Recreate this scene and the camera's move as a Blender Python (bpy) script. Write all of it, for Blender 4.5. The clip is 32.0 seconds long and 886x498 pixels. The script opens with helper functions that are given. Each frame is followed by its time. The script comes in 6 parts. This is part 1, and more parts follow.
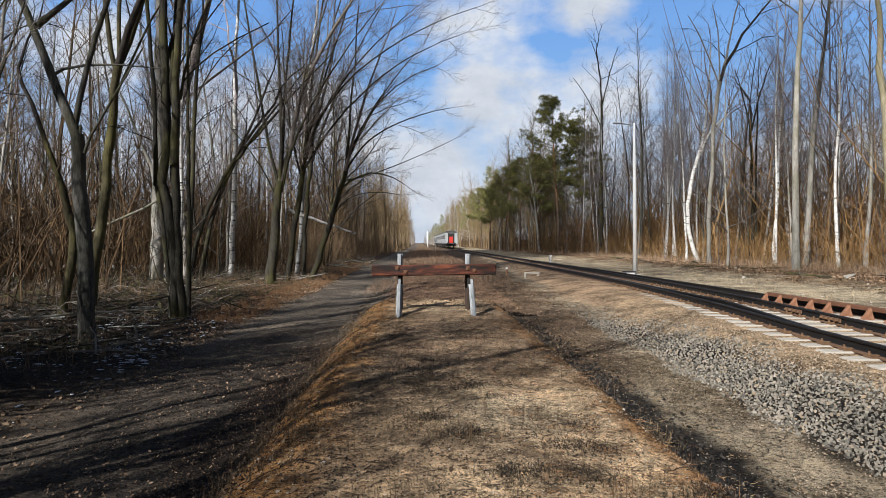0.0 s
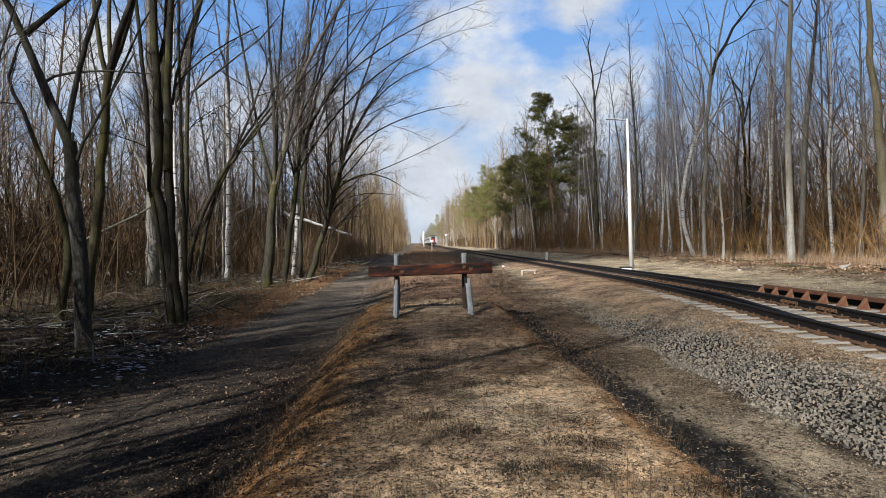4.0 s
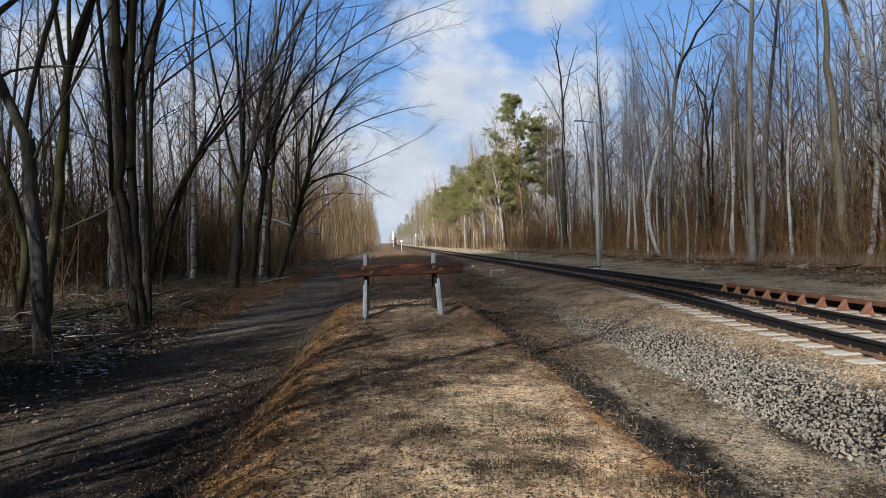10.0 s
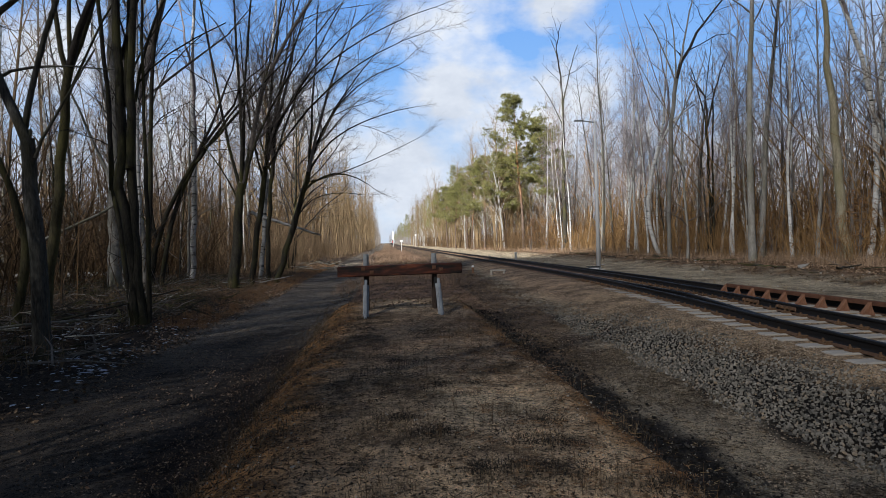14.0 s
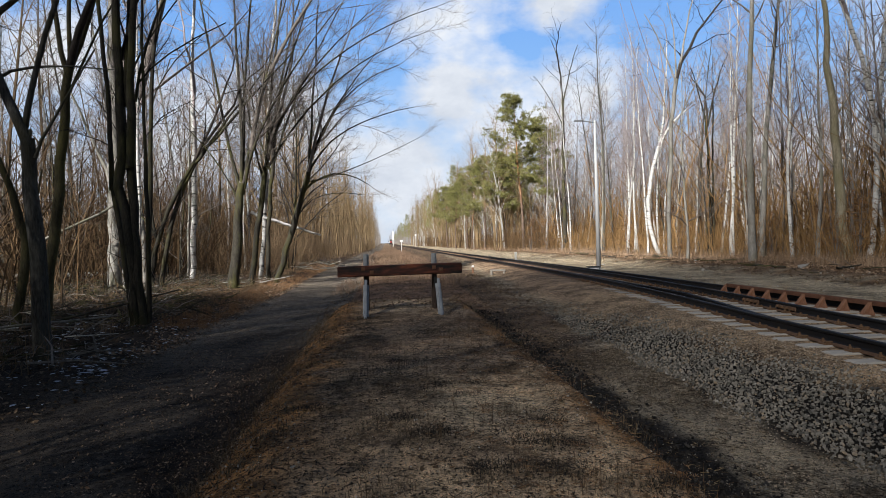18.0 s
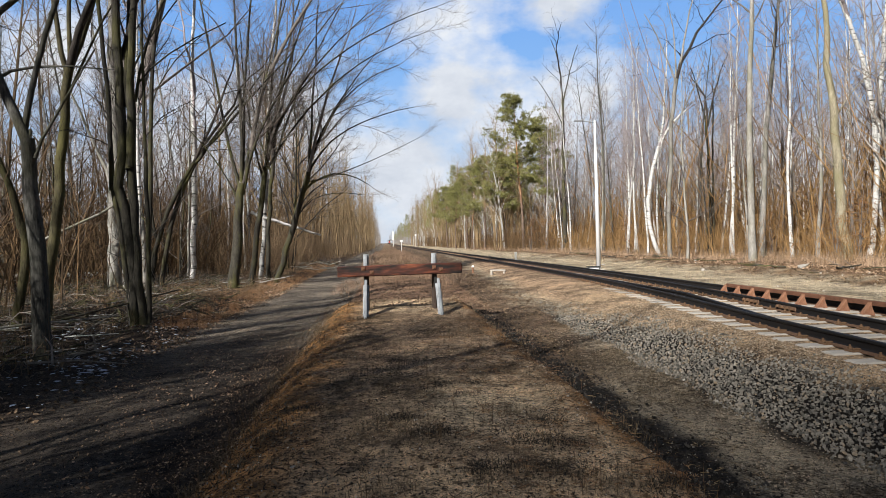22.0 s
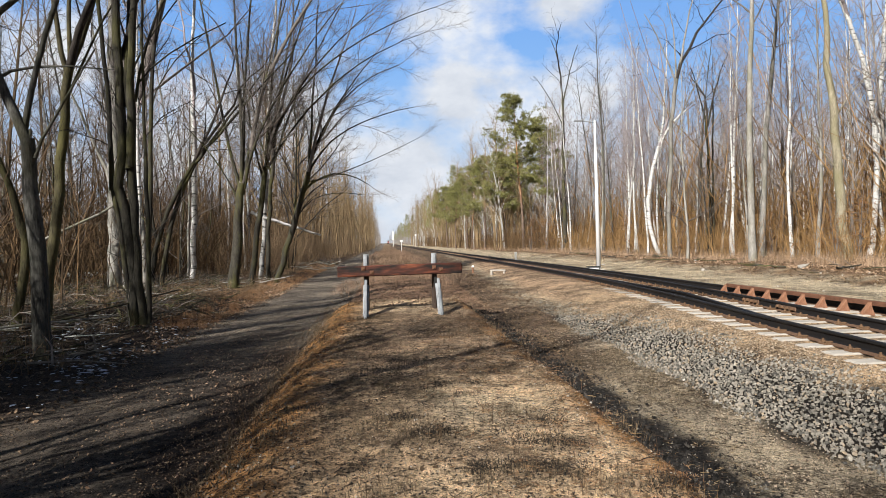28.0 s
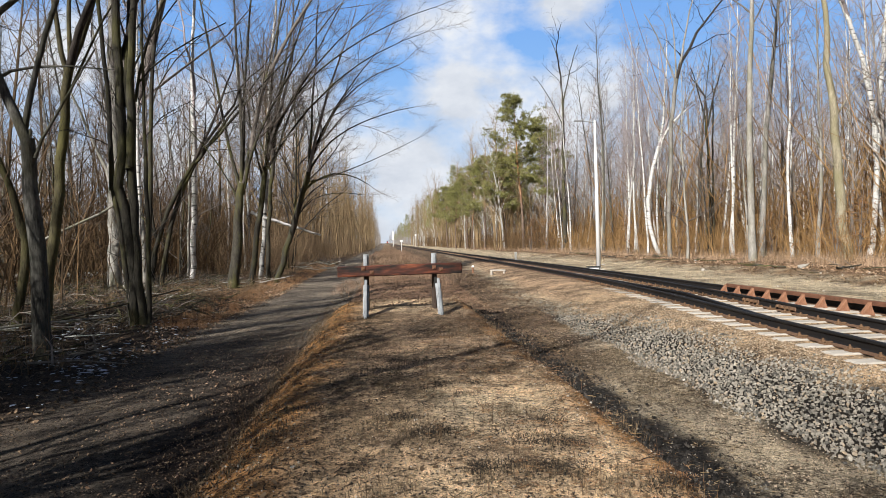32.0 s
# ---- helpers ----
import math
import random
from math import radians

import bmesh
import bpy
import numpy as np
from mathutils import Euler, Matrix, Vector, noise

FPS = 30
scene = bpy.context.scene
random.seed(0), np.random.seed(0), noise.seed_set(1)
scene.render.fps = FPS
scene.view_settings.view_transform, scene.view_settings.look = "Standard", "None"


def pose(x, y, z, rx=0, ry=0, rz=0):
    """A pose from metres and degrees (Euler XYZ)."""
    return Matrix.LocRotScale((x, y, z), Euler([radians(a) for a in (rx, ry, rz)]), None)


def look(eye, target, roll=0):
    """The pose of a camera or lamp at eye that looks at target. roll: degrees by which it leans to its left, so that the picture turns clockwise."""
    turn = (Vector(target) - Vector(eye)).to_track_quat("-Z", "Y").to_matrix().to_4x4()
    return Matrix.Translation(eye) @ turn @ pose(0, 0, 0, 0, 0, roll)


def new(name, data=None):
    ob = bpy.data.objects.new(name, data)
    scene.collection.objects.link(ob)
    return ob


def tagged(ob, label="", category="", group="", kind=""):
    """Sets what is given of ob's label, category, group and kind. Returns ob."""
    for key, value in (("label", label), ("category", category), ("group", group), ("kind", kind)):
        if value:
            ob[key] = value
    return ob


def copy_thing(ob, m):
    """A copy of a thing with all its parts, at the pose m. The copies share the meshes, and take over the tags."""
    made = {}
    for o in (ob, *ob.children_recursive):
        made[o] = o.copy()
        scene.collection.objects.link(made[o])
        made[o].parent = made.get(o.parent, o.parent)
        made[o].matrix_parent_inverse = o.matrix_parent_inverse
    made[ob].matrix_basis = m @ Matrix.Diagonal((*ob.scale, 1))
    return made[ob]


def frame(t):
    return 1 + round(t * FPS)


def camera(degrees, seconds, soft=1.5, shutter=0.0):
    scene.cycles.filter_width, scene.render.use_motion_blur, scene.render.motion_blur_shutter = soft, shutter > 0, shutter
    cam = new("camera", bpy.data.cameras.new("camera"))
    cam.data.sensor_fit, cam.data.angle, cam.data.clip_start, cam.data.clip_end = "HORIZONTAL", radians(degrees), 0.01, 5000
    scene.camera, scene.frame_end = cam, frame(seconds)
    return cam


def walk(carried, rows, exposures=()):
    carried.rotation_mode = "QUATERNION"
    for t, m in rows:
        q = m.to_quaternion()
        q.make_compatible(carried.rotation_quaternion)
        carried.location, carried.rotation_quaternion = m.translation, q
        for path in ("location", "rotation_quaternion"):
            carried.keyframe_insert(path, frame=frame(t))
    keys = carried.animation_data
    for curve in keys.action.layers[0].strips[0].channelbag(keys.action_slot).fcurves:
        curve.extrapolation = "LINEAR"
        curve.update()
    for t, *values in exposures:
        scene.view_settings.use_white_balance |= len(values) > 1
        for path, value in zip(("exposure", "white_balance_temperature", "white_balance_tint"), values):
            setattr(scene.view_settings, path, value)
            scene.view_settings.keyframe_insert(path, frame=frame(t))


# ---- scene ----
cam = camera(70.5, 32.0, soft=0.6)

EYE = Vector((0.0, 0.0, 1.5))
HEADING, TILT, LEAN = 5.19, -0.68, -1.2


def aim(turn, nod, lean):
    """The camera's pose: degrees by which it is turned to the left, nodded down and rolled from where it comes to rest."""
    h, p = radians(HEADING - turn), radians(TILT - nod)
    way = Vector((math.sin(h) * math.cos(p), math.cos(h) * math.cos(p), math.sin(p)))
    return look(EYE, EYE + way, LEAN + lean)


WALK = [(0.0, aim(3.12, -0.10, 1.27)), (0.2, aim(3.18, 0.30, 0.5)), (0.5, aim(3.24, 0.63, -0.07)), (1.0, aim(3.21, 0.32, 0.20)),
        (1.5, aim(2.89, 0.04, 0.03)), (2.0, aim(2.89, -0.03, 0.02)), (2.5, aim(2.80, -0.12, 0.06)),
        (3.0, aim(2.81, -0.07, 0.12)), (3.5, aim(2.82, -0.05, 0.06)), (5.5, aim(2.66, -0.09, -0.11)),
        (5.6, aim(2.60, -0.09, -0.1)), (5.7, aim(0.60, -0.03, 0.0)), (5.8, aim(0, 0, 0)), (6.0, aim(0, 0, 0)), (32.0, aim(0, 0, 0))]
walk(cam, WALK, exposures=[(0.0, 0.42, 6150, 10), (1.0, 0.47, 6200, 10), (3.0, 0.49, 6200, 10), (6.0, 0.40, 6100, 10), (9.0, 0.38, 6050, 10), (13.0, 0.54, 6050, 10), (17.0, 0.63, 6200, 10), (19.0, 0.58, 6250, 10), (21.0, 0.56, 6270, 10), (23.0, 0.57, 6280, 10),
                           (25.0, 0.57, 6280, 10), (28.0, 0.58, 6300, 10), (32.0, 0.58, 6300, 10)])

# ---------------------------------------------------------------- light
SUN_AZ, SUN_EL = 40.0, 34.0          # shadows point this many degrees east of the line
SUN_DIR = Vector((-math.sin(radians(SUN_AZ)) * math.cos(radians(SUN_EL)), -math.cos(radians(SUN_AZ)) * math.cos(radians(SUN_EL)), math.sin(radians(SUN_EL))))
world = bpy.data.worlds.new("sky")
scene.world = world
world.use_nodes = True
wn = world.node_tree
sky = wn.nodes.new("ShaderNodeTexSky")
sky.sky_type = "NISHITA"
sky.sun_disc = False
sky.sun_elevation = radians(SUN_EL)
sky.sun_rotation = radians(180 + SUN_AZ)
wn.nodes["Background"].inputs["Strength"].default_value = 0.026
wn.links.new(sky.outputs[0], wn.nodes["Background"].inputs["Color"])
sun = new("sun", bpy.data.lights.new("sun", "SUN"))
sun.data.energy, sun.data.angle, sun.data.color = 5.0, radians(0.5), (1.0, 0.955, 0.885)
sun.matrix_world = look(SUN_DIR * 900, (0, 0, 0))


# ---------------------------------------------------------------- materials
class Nodes:
    """A small wrapper to write node materials in short lines."""

    def __init__(self, name):
        self.m = bpy.data.materials.new(name)
        self.m.use_nodes = True
        self.t = self.m.node_tree
        self.bsdf = self.t.nodes["Principled BSDF"]

    def add(self, kind, **sets):
        n = self.t.nodes.new("ShaderNode" + kind)
        for k, v in sets.items():
            if k in n.inputs:
                n.inputs[k].default_value = v
            else:
                setattr(n, k, v)
        return n

    def link(self, a, b):
        self.t.links.new(a, b)
        return self

    def coords(self, which="Object", scale=(1, 1, 1)):
        c, m = self.add("TexCoord"), self.add("Mapping")
        m.inputs["Scale"].default_value = scale
        self.link(c.outputs[which], m.inputs["Vector"])
        return m.outputs["Vector"]

    def noise(self, vec, scale, detail=4.0, rough=0.6):
        n = self.add("TexNoise")
        n.inputs["Scale"].default_value, n.inputs["Detail"].default_value, n.inputs["Roughness"].default_value = scale, detail, rough
        self.link(vec, n.inputs["Vector"])
        return n.outputs["Fac"]

    def ramp(self, fac, *stops):
        r = self.add("ValToRGB")
        el = r.color_ramp.elements
        while len(el) < len(stops):
            el.new(0.5)
        for e, (p, c) in zip(el, stops):
            e.position, e.color = p, (*c, 1) if len(c) == 3 else c
        self.link(fac, r.inputs["Fac"])
        return r.outputs["Color"]

    def mix(self, fac, a, b, blend="MIX"):
        n = self.add("Mix", data_type="RGBA", blend_type=blend)
        for s, v in ((n.inputs[0], fac), (n.inputs[6], a), (n.inputs[7], b)):
            if isinstance(v, bpy.types.NodeSocket):
                self.link(v, s)
            elif isinstance(v, (int, float)):
                s.default_value = v
            else:
                s.default_value = (*v, 1)
        return n.outputs[2]

    def math(self, op, a, b=0.0, clamp=False):
        n = self.add("Math", operation=op, use_clamp=clamp)
        for s, v in ((n.inputs[0], a), (n.inputs[1], b)):
            if isinstance(v, bpy.types.NodeSocket):
                self.link(v, s)
            else:
                s.default_value = v
        return n.outputs[0]

    def bump(self, height, strength=0.5, dist=0.02):
        b = self.add("Bump", Strength=strength, Distance=dist)
        self.link(height, b.inputs["Height"])
        self.link(b.outputs[0], self.bsdf.inputs["Normal"])
        return self

    def done(self, color, rough=0.9, metal=0.0, spec=0.3):
        if isinstance(color, bpy.types.NodeSocket):
            self.link(color, self.bsdf.inputs["Base Color"])
        else:
            self.bsdf.inputs["Base Color"].default_value = (*color, 1)
        if isinstance(rough, bpy.types.NodeSocket):
            self.link(rough, self.bsdf.inputs["Roughness"])
        else:
            self.bsdf.inputs["Roughness"].default_value = rough
        self.bsdf.inputs["Metallic"].default_value = metal
        self.bsdf.inputs["Specular IOR Level"].default_value = spec
        return self.m


def plain(name, color, rough=0.8, metal=0.0, vary=0.25, scale=6.0, bump=0.3, dist=0.01, stretch=(1, 1, 1)):
    """A surface of one colour with grain at two scales."""
    n = Nodes(name)
    v = n.coords("Object", stretch)
    a, b = n.noise(v, scale), n.noise(v, scale * 9)
    lo, hi = [c * (1 - vary) for c in color], [min(1, c * (1 + vary)) for c in color]
    col = n.ramp(n.math("ADD", n.math("MULTIPLY", a, 0.6), n.math("MULTIPLY", b, 0.4)), (0.3, lo), (0.7, hi))
    n.bump(b, bump, dist)
    return n.done(col, rough, metal)


def per_object(n, color, lo=0.7, hi=1.25, island=False):
    """Multiply a colour by a value that differs from object to object (or from piece to piece of a joined mesh)."""
    if island:
        r = n.add("NewGeometry").outputs["Random Per Island"]
    else:
        r = n.add("ObjectInfo").outputs["Random"]
    g = n.math("ADD", n.math("MULTIPLY", r, hi - lo), lo)
    c = n.add("CombineColor")
    for i in range(3):
        n.link(g, c.inputs[i])
    return n.mix(1.0, color, c.outputs[0], "MULTIPLY")


def bark_material(name, dark, light, moss=None, scale=5.0, island=False):
    n = Nodes(name)
    v = n.coords("Object", (1, 1, 0.22))
    a, b = n.noise(v, scale), n.noise(v, scale * 7, 5)
    col = n.ramp(n.math("ADD", n.math("MULTIPLY", a, 0.5), n.math("MULTIPLY", b, 0.5)), (0.34, dark), (0.66, light))
    if moss:
        m = n.ramp(n.noise(n.coords("Object", (1, 1, 0.4)), 1.3), (0.48, (0, 0, 0)), (0.62, (1, 1, 1)))
        col = n.mix(n.math("MULTIPLY", m, 0.75), col, moss)
    col = per_object(n, col, 0.75, 1.25, island)
    n.bump(b, 0.7, 0.03)
    return n.done(col, 0.92, 0, 0.2)


def birch_material(name, island=False):
    n = Nodes(name)
    v = n.coords("Object", (1, 1, 5.5))
    band = n.ramp(n.noise(v, 1.6, 5, 0.7), (0.385, (0.04, 0.035, 0.03)), (0.44, (0.58, 0.565, 0.53)), (0.7, (0.74, 0.73, 0.70)))
    low = n.ramp(n.noise(n.coords("Object", (1, 1, 0.3)), 3.0), (0.30, (0.35, 0.32, 0.28)), (0.48, (1, 1, 1)))
    col = per_object(n, n.mix(1.0, band, low, "MULTIPLY"), 0.8, 1.1, island)
    n.bump(n.noise(v, 6.0), 0.3, 0.01)
    return n.done(col, 0.75, 0, 0.3)


def pine_bark_material(name):
    n = Nodes(name)
    v = n.coords("Object", (1, 1, 0.35))
    plates = n.noise(v, 7.0, 5)
    low = n.ramp(plates, (0.35, (0.07, 0.05, 0.04)), (0.65, (0.22, 0.16, 0.12)))
    high = n.ramp(plates, (0.35, (0.28, 0.13, 0.06)), (0.65, (0.50, 0.27, 0.13)))
    sep = n.add("SeparateXYZ")
    n.link(n.coords("Object"), sep.inputs[0])
    up = n.ramp(n.math("DIVIDE", sep.outputs[2], 20.0), (0.25, (0, 0, 0)), (0.5, (1, 1, 1)))
    n.bump(plates, 0.8, 0.03)
    return n.done(n.mix(up, low, high), 0.9, 0, 0.2)


def leafy_material(name, a, b, rough=0.8, trans=0.0):
    """Colour that differs from leaf to leaf or blade to blade."""
    n = Nodes(name)
    r = n.add("NewGeometry").outputs["Random Per Island"]
    big = n.noise(n.coords("Object"), 0.35, 3)
    col = n.ramp(n.math("ADD", n.math("MULTIPLY", r, 0.6), n.math("MULTIPLY", big, 0.4)), (0.15, a), (0.85, b))
    return n.done(col, rough, 0, 0.25)


def soil_material(name):
    """Bare ground: zone colours come from the sheet, grain, pebbles and damp from here."""
    n = Nodes(name)
    at = n.add("Attribute", attribute_name="soil")
    v = n.coords("Object")
    big, mid, fine = n.noise(v, 0.9, 5), n.noise(v, 7.0, 6, 0.7), n.noise(v, 55.0, 4, 0.7)
    k = n.math("ADD", n.math("ADD", n.math("MULTIPLY", big, 0.9), n.math("MULTIPLY", mid, 0.9)), n.math("MULTIPLY", fine, 0.9))
    grain = n.ramp(n.math("SUBTRACT", n.math("MULTIPLY", k, 0.72), 0.47), (0.38, (0.34, 0.32, 0.30)), (0.5, (1, 1, 1)), (0.62, (1.55, 1.5, 1.42)))
    col = n.mix(1.0, at.outputs["Color"], grain, "MULTIPLY")
    rot = n.ramp(n.noise(v, 3.2, 8, 0.78), (0.55, (1, 1, 1)), (0.60, (0.45, 0.40, 0.35)))
    col = n.mix(0.6, col, rot, "MULTIPLY")
    mat = n.noise(n.coords("Object", (0.62, 1.25, 1.0)), 2.4, 9, 0.72)
    patch = n.ramp(mat, (0.515, (0, 0, 0)), (0.56, (1, 1, 1)))
    col = n.mix(n.math("MULTIPLY", n.math("MULTIPLY", patch, at.outputs["Alpha"]), 0.32), col, n.ramp(fine, (0.35, (0.03, 0.022, 0.014)), (0.65, (0.16, 0.115, 0.07))))
    speck = n.ramp(n.noise(v, 26.0, 3, 0.6), (0.555, (1, 1, 1)), (0.61, (0.16, 0.14, 0.12)))
    col = n.mix(0.85, col, speck, "MULTIPLY")
    vor = n.add("TexVoronoi", feature="F1")
    vor.inputs["Scale"].default_value = 38.0
    n.link(v, vor.inputs["Vector"])
    peb = n.ramp(vor.outputs["Distance"], (0.16, (1, 1, 1)), (0.26, (0, 0, 0)))
    pick = n.ramp(n.noise(v, 14.0, 2), (0.56, (0, 0, 0)), (0.62, (1, 1, 1)))
    col = n.mix(n.math("MULTIPLY", n.math("MULTIPLY", peb, pick), 0.55), col, (0.42, 0.38, 0.32))
    micro = n.noise(v, 170.0, 3, 0.7)
    col = n.mix(0.8, col, n.ramp(micro, (0.36, (0.45, 0.43, 0.41)), (0.5, (1, 1, 1)), (0.64, (1.5, 1.46, 1.4))), "MULTIPLY")
    h = n.math("ADD", n.math("ADD", n.math("MULTIPLY", fine, 0.5), mid), n.math("MULTIPLY", peb, 0.35))
    n.bump(h, 1.0, 0.05)
    return n.done(col, 0.93, 0, 0.2)


M = {
    "soil": soil_material("bare_soil"),
    # bark_grey, bark_dark and twig_dark are darkened: the wood's shade is in them
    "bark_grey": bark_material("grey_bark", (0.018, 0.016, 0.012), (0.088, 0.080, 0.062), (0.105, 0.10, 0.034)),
    "bark_pale": bark_material("pale_bark", (0.15, 0.138, 0.12), (0.46, 0.435, 0.385), (0.19, 0.18, 0.12)),
    "bark_mossy": bark_material("mossy_bark", (0.03, 0.026, 0.015), (0.13, 0.113, 0.064), (0.155, 0.14, 0.05)),
    "bark_tan": bark_material("weathered_bark", (0.026, 0.024, 0.021), (0.165, 0.158, 0.138), (0.085, 0.08, 0.042)),
    "bark_olive": bark_material("olive_bark", (0.13, 0.112, 0.075), (0.38, 0.335, 0.235), (0.21, 0.19, 0.105)),
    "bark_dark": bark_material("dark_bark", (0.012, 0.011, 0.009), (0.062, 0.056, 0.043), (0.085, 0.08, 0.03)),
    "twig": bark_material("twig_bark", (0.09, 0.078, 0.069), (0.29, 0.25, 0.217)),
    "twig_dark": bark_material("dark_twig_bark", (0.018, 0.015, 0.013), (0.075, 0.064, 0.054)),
    "twig_birch": bark_material("birch_twig_bark", (0.19, 0.158, 0.157), (0.46, 0.40, 0.39)),
    "birch": birch_material("birch_bark"),
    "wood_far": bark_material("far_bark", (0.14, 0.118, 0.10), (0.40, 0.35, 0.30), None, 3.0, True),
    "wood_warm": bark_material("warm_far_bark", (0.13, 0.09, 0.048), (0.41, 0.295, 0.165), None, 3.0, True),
    # darker copy of wood_warm: the left wood's shade is in the colour
    "wood_shade": bark_material("shaded_far_bark", (0.05, 0.036, 0.022), (0.21, 0.15, 0.088), None, 3.0, True),
    "birch_far": birch_material("far_birch_bark", True),
    "pine_bark": pine_bark_material("pine_bark"),
    "needles": leafy_material("pine_needles", (0.10, 0.11, 0.034), (0.37, 0.35, 0.13)),
    "dry_leaf": leafy_material("dry_leaves", (0.16, 0.07, 0.025), (0.36, 0.19, 0.075)),
    "straw": leafy_material("straw_grass", (0.24, 0.15, 0.07), (0.48, 0.35, 0.19)),
    "rust_grass": leafy_material("rusty_grass", (0.20, 0.095, 0.045), (0.42, 0.25, 0.125)),
    "heath": leafy_material("heath_grass", (0.16, 0.098, 0.066), (0.45, 0.31, 0.21)),
    # darker copy of brush, with the shade under the trees coloured in
    "brush_shaded": leafy_material("shaded_brush_stems", (0.035, 0.022, 0.012), (0.17, 0.105, 0.05)),
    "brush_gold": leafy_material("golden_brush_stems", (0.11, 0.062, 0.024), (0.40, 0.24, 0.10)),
    "brush": leafy_material("brush_stems", (0.10, 0.070, 0.042), (0.33, 0.225, 0.13)),
    "rail_side": plain("rusty_rail", (0.16, 0.095, 0.06), 0.8, 0.2, 0.4, 9.0),
    "rail_head_web": plain("dark_rail_head_and_web", (0.016, 0.015, 0.015), 0.62, 0.2, 0.25, 12.0, 0.1),
    "post_rust": plain("dark_rusty_rail", (0.055, 0.038, 0.029), 0.8, 0.2, 0.4, 9.0),
    "rust": plain("orange_rust", (0.27, 0.135, 0.078), 0.85, 0.1, 0.35, 7.0),
    "rust_dark": plain("brown_rust", (0.16, 0.075, 0.045), 0.85, 0.1, 0.35, 7.0),
    "clip": plain("rusty_clip", (0.17, 0.10, 0.055), 0.85, 0.1, 0.4, 20.0),
    "concrete": plain("pale_concrete", (0.43, 0.39, 0.335), 0.9, 0, 0.32, 5.0, 0.5),
    "galvanised": plain("zinc_paint", (0.36, 0.375, 0.385), 0.6, 0.2, 0.35, 8.0, 0.2),
    "white_paint": plain("white_paint", (0.80, 0.80, 0.79), 0.5, 0, 0.06, 3.0, 0.1),
    "dark_steel": plain("dark_steel", (0.05, 0.048, 0.045), 0.6, 0.5, 0.3, 9.0),
}


# ---------------------------------------------------------------- mesh tools
def mesh_of(name, verts, faces, mats, index=None, smooth=False):
    me = bpy.data.meshes.new(name)
    me.from_pydata(verts, [], faces)
    for m in mats if isinstance(mats, (list, tuple)) else [mats]:
        me.materials.append(m)
    if index is not None:
        me.polygons.foreach_set("material_index", index)
    me.polygons.foreach_set("use_smooth", [smooth] * len(me.polygons))
    me.update()
    return me


def quick_mesh(name, verts, tris, mat, smooth=False):
    """A large mesh of triangles from numpy arrays."""
    me = bpy.data.meshes.new(name)
    nv, nt = len(verts), len(tris)
    me.vertices.add(nv)
    me.vertices.foreach_set("co", np.asarray(verts, np.float32).ravel())
    me.loops.add(nt * 3)
    me.loops.foreach_set("vertex_index", np.asarray(tris, np.int32).ravel())
    me.polygons.add(nt)
    me.polygons.foreach_set("loop_start", np.arange(0, nt * 3, 3, dtype=np.int32))
    me.polygons.foreach_set("use_smooth", np.full(nt, smooth))
    me.materials.append(mat)
    me.update(calc_edges=True)
    return me


def part(name, bm, material, parent, label="", at=None, smooth=False):
    """Links a bmesh (or a ready mesh) as one mesh object under a thing or a part."""
    if isinstance(bm, bmesh.types.BMesh):
        me = bpy.data.meshes.new(name)
        bm.to_mesh(me)
        bm.free()
        me.materials.append(material)
        if smooth:
            me.polygons.foreach_set("use_smooth", [True] * len(me.polygons))
    else:
        me = bm
    ob = new(name, me)
    ob.parent = parent
    if at is not None:
        ob.matrix_basis = at
    if label:
        ob["label"] = label
    return ob


def thing(name, label, category, group="", kind="", at=None):
    ob = tagged(new(name), label, category, group, kind)
    ob.empty_display_size = 0.2
    if at is not None:
        ob.matrix_basis = at
    return ob


def box(bm, x, y, z, sx, sy, sz, bevel=0.0, m=None):
    """A block with its centre at x, y, z; bevelled edges."""
    r = bmesh.ops.create_cube(bm, size=1.0, matrix=(m or Matrix()) @ Matrix.Translation((x, y, z)) @ Matrix.Diagonal((sx, sy, sz, 1)))
    if bevel:
        es = {e for v in r["verts"] for e in v.link_edges}
        bmesh.ops.bevel(bm, geom=list(es), offset=bevel, segments=1, affect="EDGES", profile=0.6)
    return bm


def rod(bm, a, b, r0, r1=None, n=10):
    """A round bar from a to b."""
    a, b = Vector(a), Vector(b)
    q = (b - a).to_track_quat("Z", "Y").to_matrix().to_4x4()
    bmesh.ops.create_cone(bm, cap_ends=True, segments=n, radius1=r0, radius2=r0 if r1 is None else r1, depth=(b - a).length,
                          matrix=Matrix.Translation((a + b) / 2) @ q)
    return bm


def sweep(profile, path, closed_ends=True):
    """Vertices and faces of a profile (pairs: across, up) carried along a path of points."""
    verts, faces, n = [], [], len(profile)
    for i, p in enumerate(path):
        d = (Vector(path[min(i + 1, len(path) - 1)]) - Vector(path[max(i - 1, 0)])).normalized()
        side = d.cross(Vector((0, 0, 1))).normalized()
        up = side.cross(d)
        verts += [tuple(Vector(p) + side * a + up * b) for a, b in profile]
    for i in range(len(path) - 1):
        for j in range(n):
            k = (j + 1) % n
            faces.append((i * n + j, i * n + k, (i + 1) * n + k, (i + 1) * n + j))
    if closed_ends:
        faces += [tuple(range(n))[::-1], tuple((len(path) - 1) * n + j for j in range(n))]
    return verts, faces


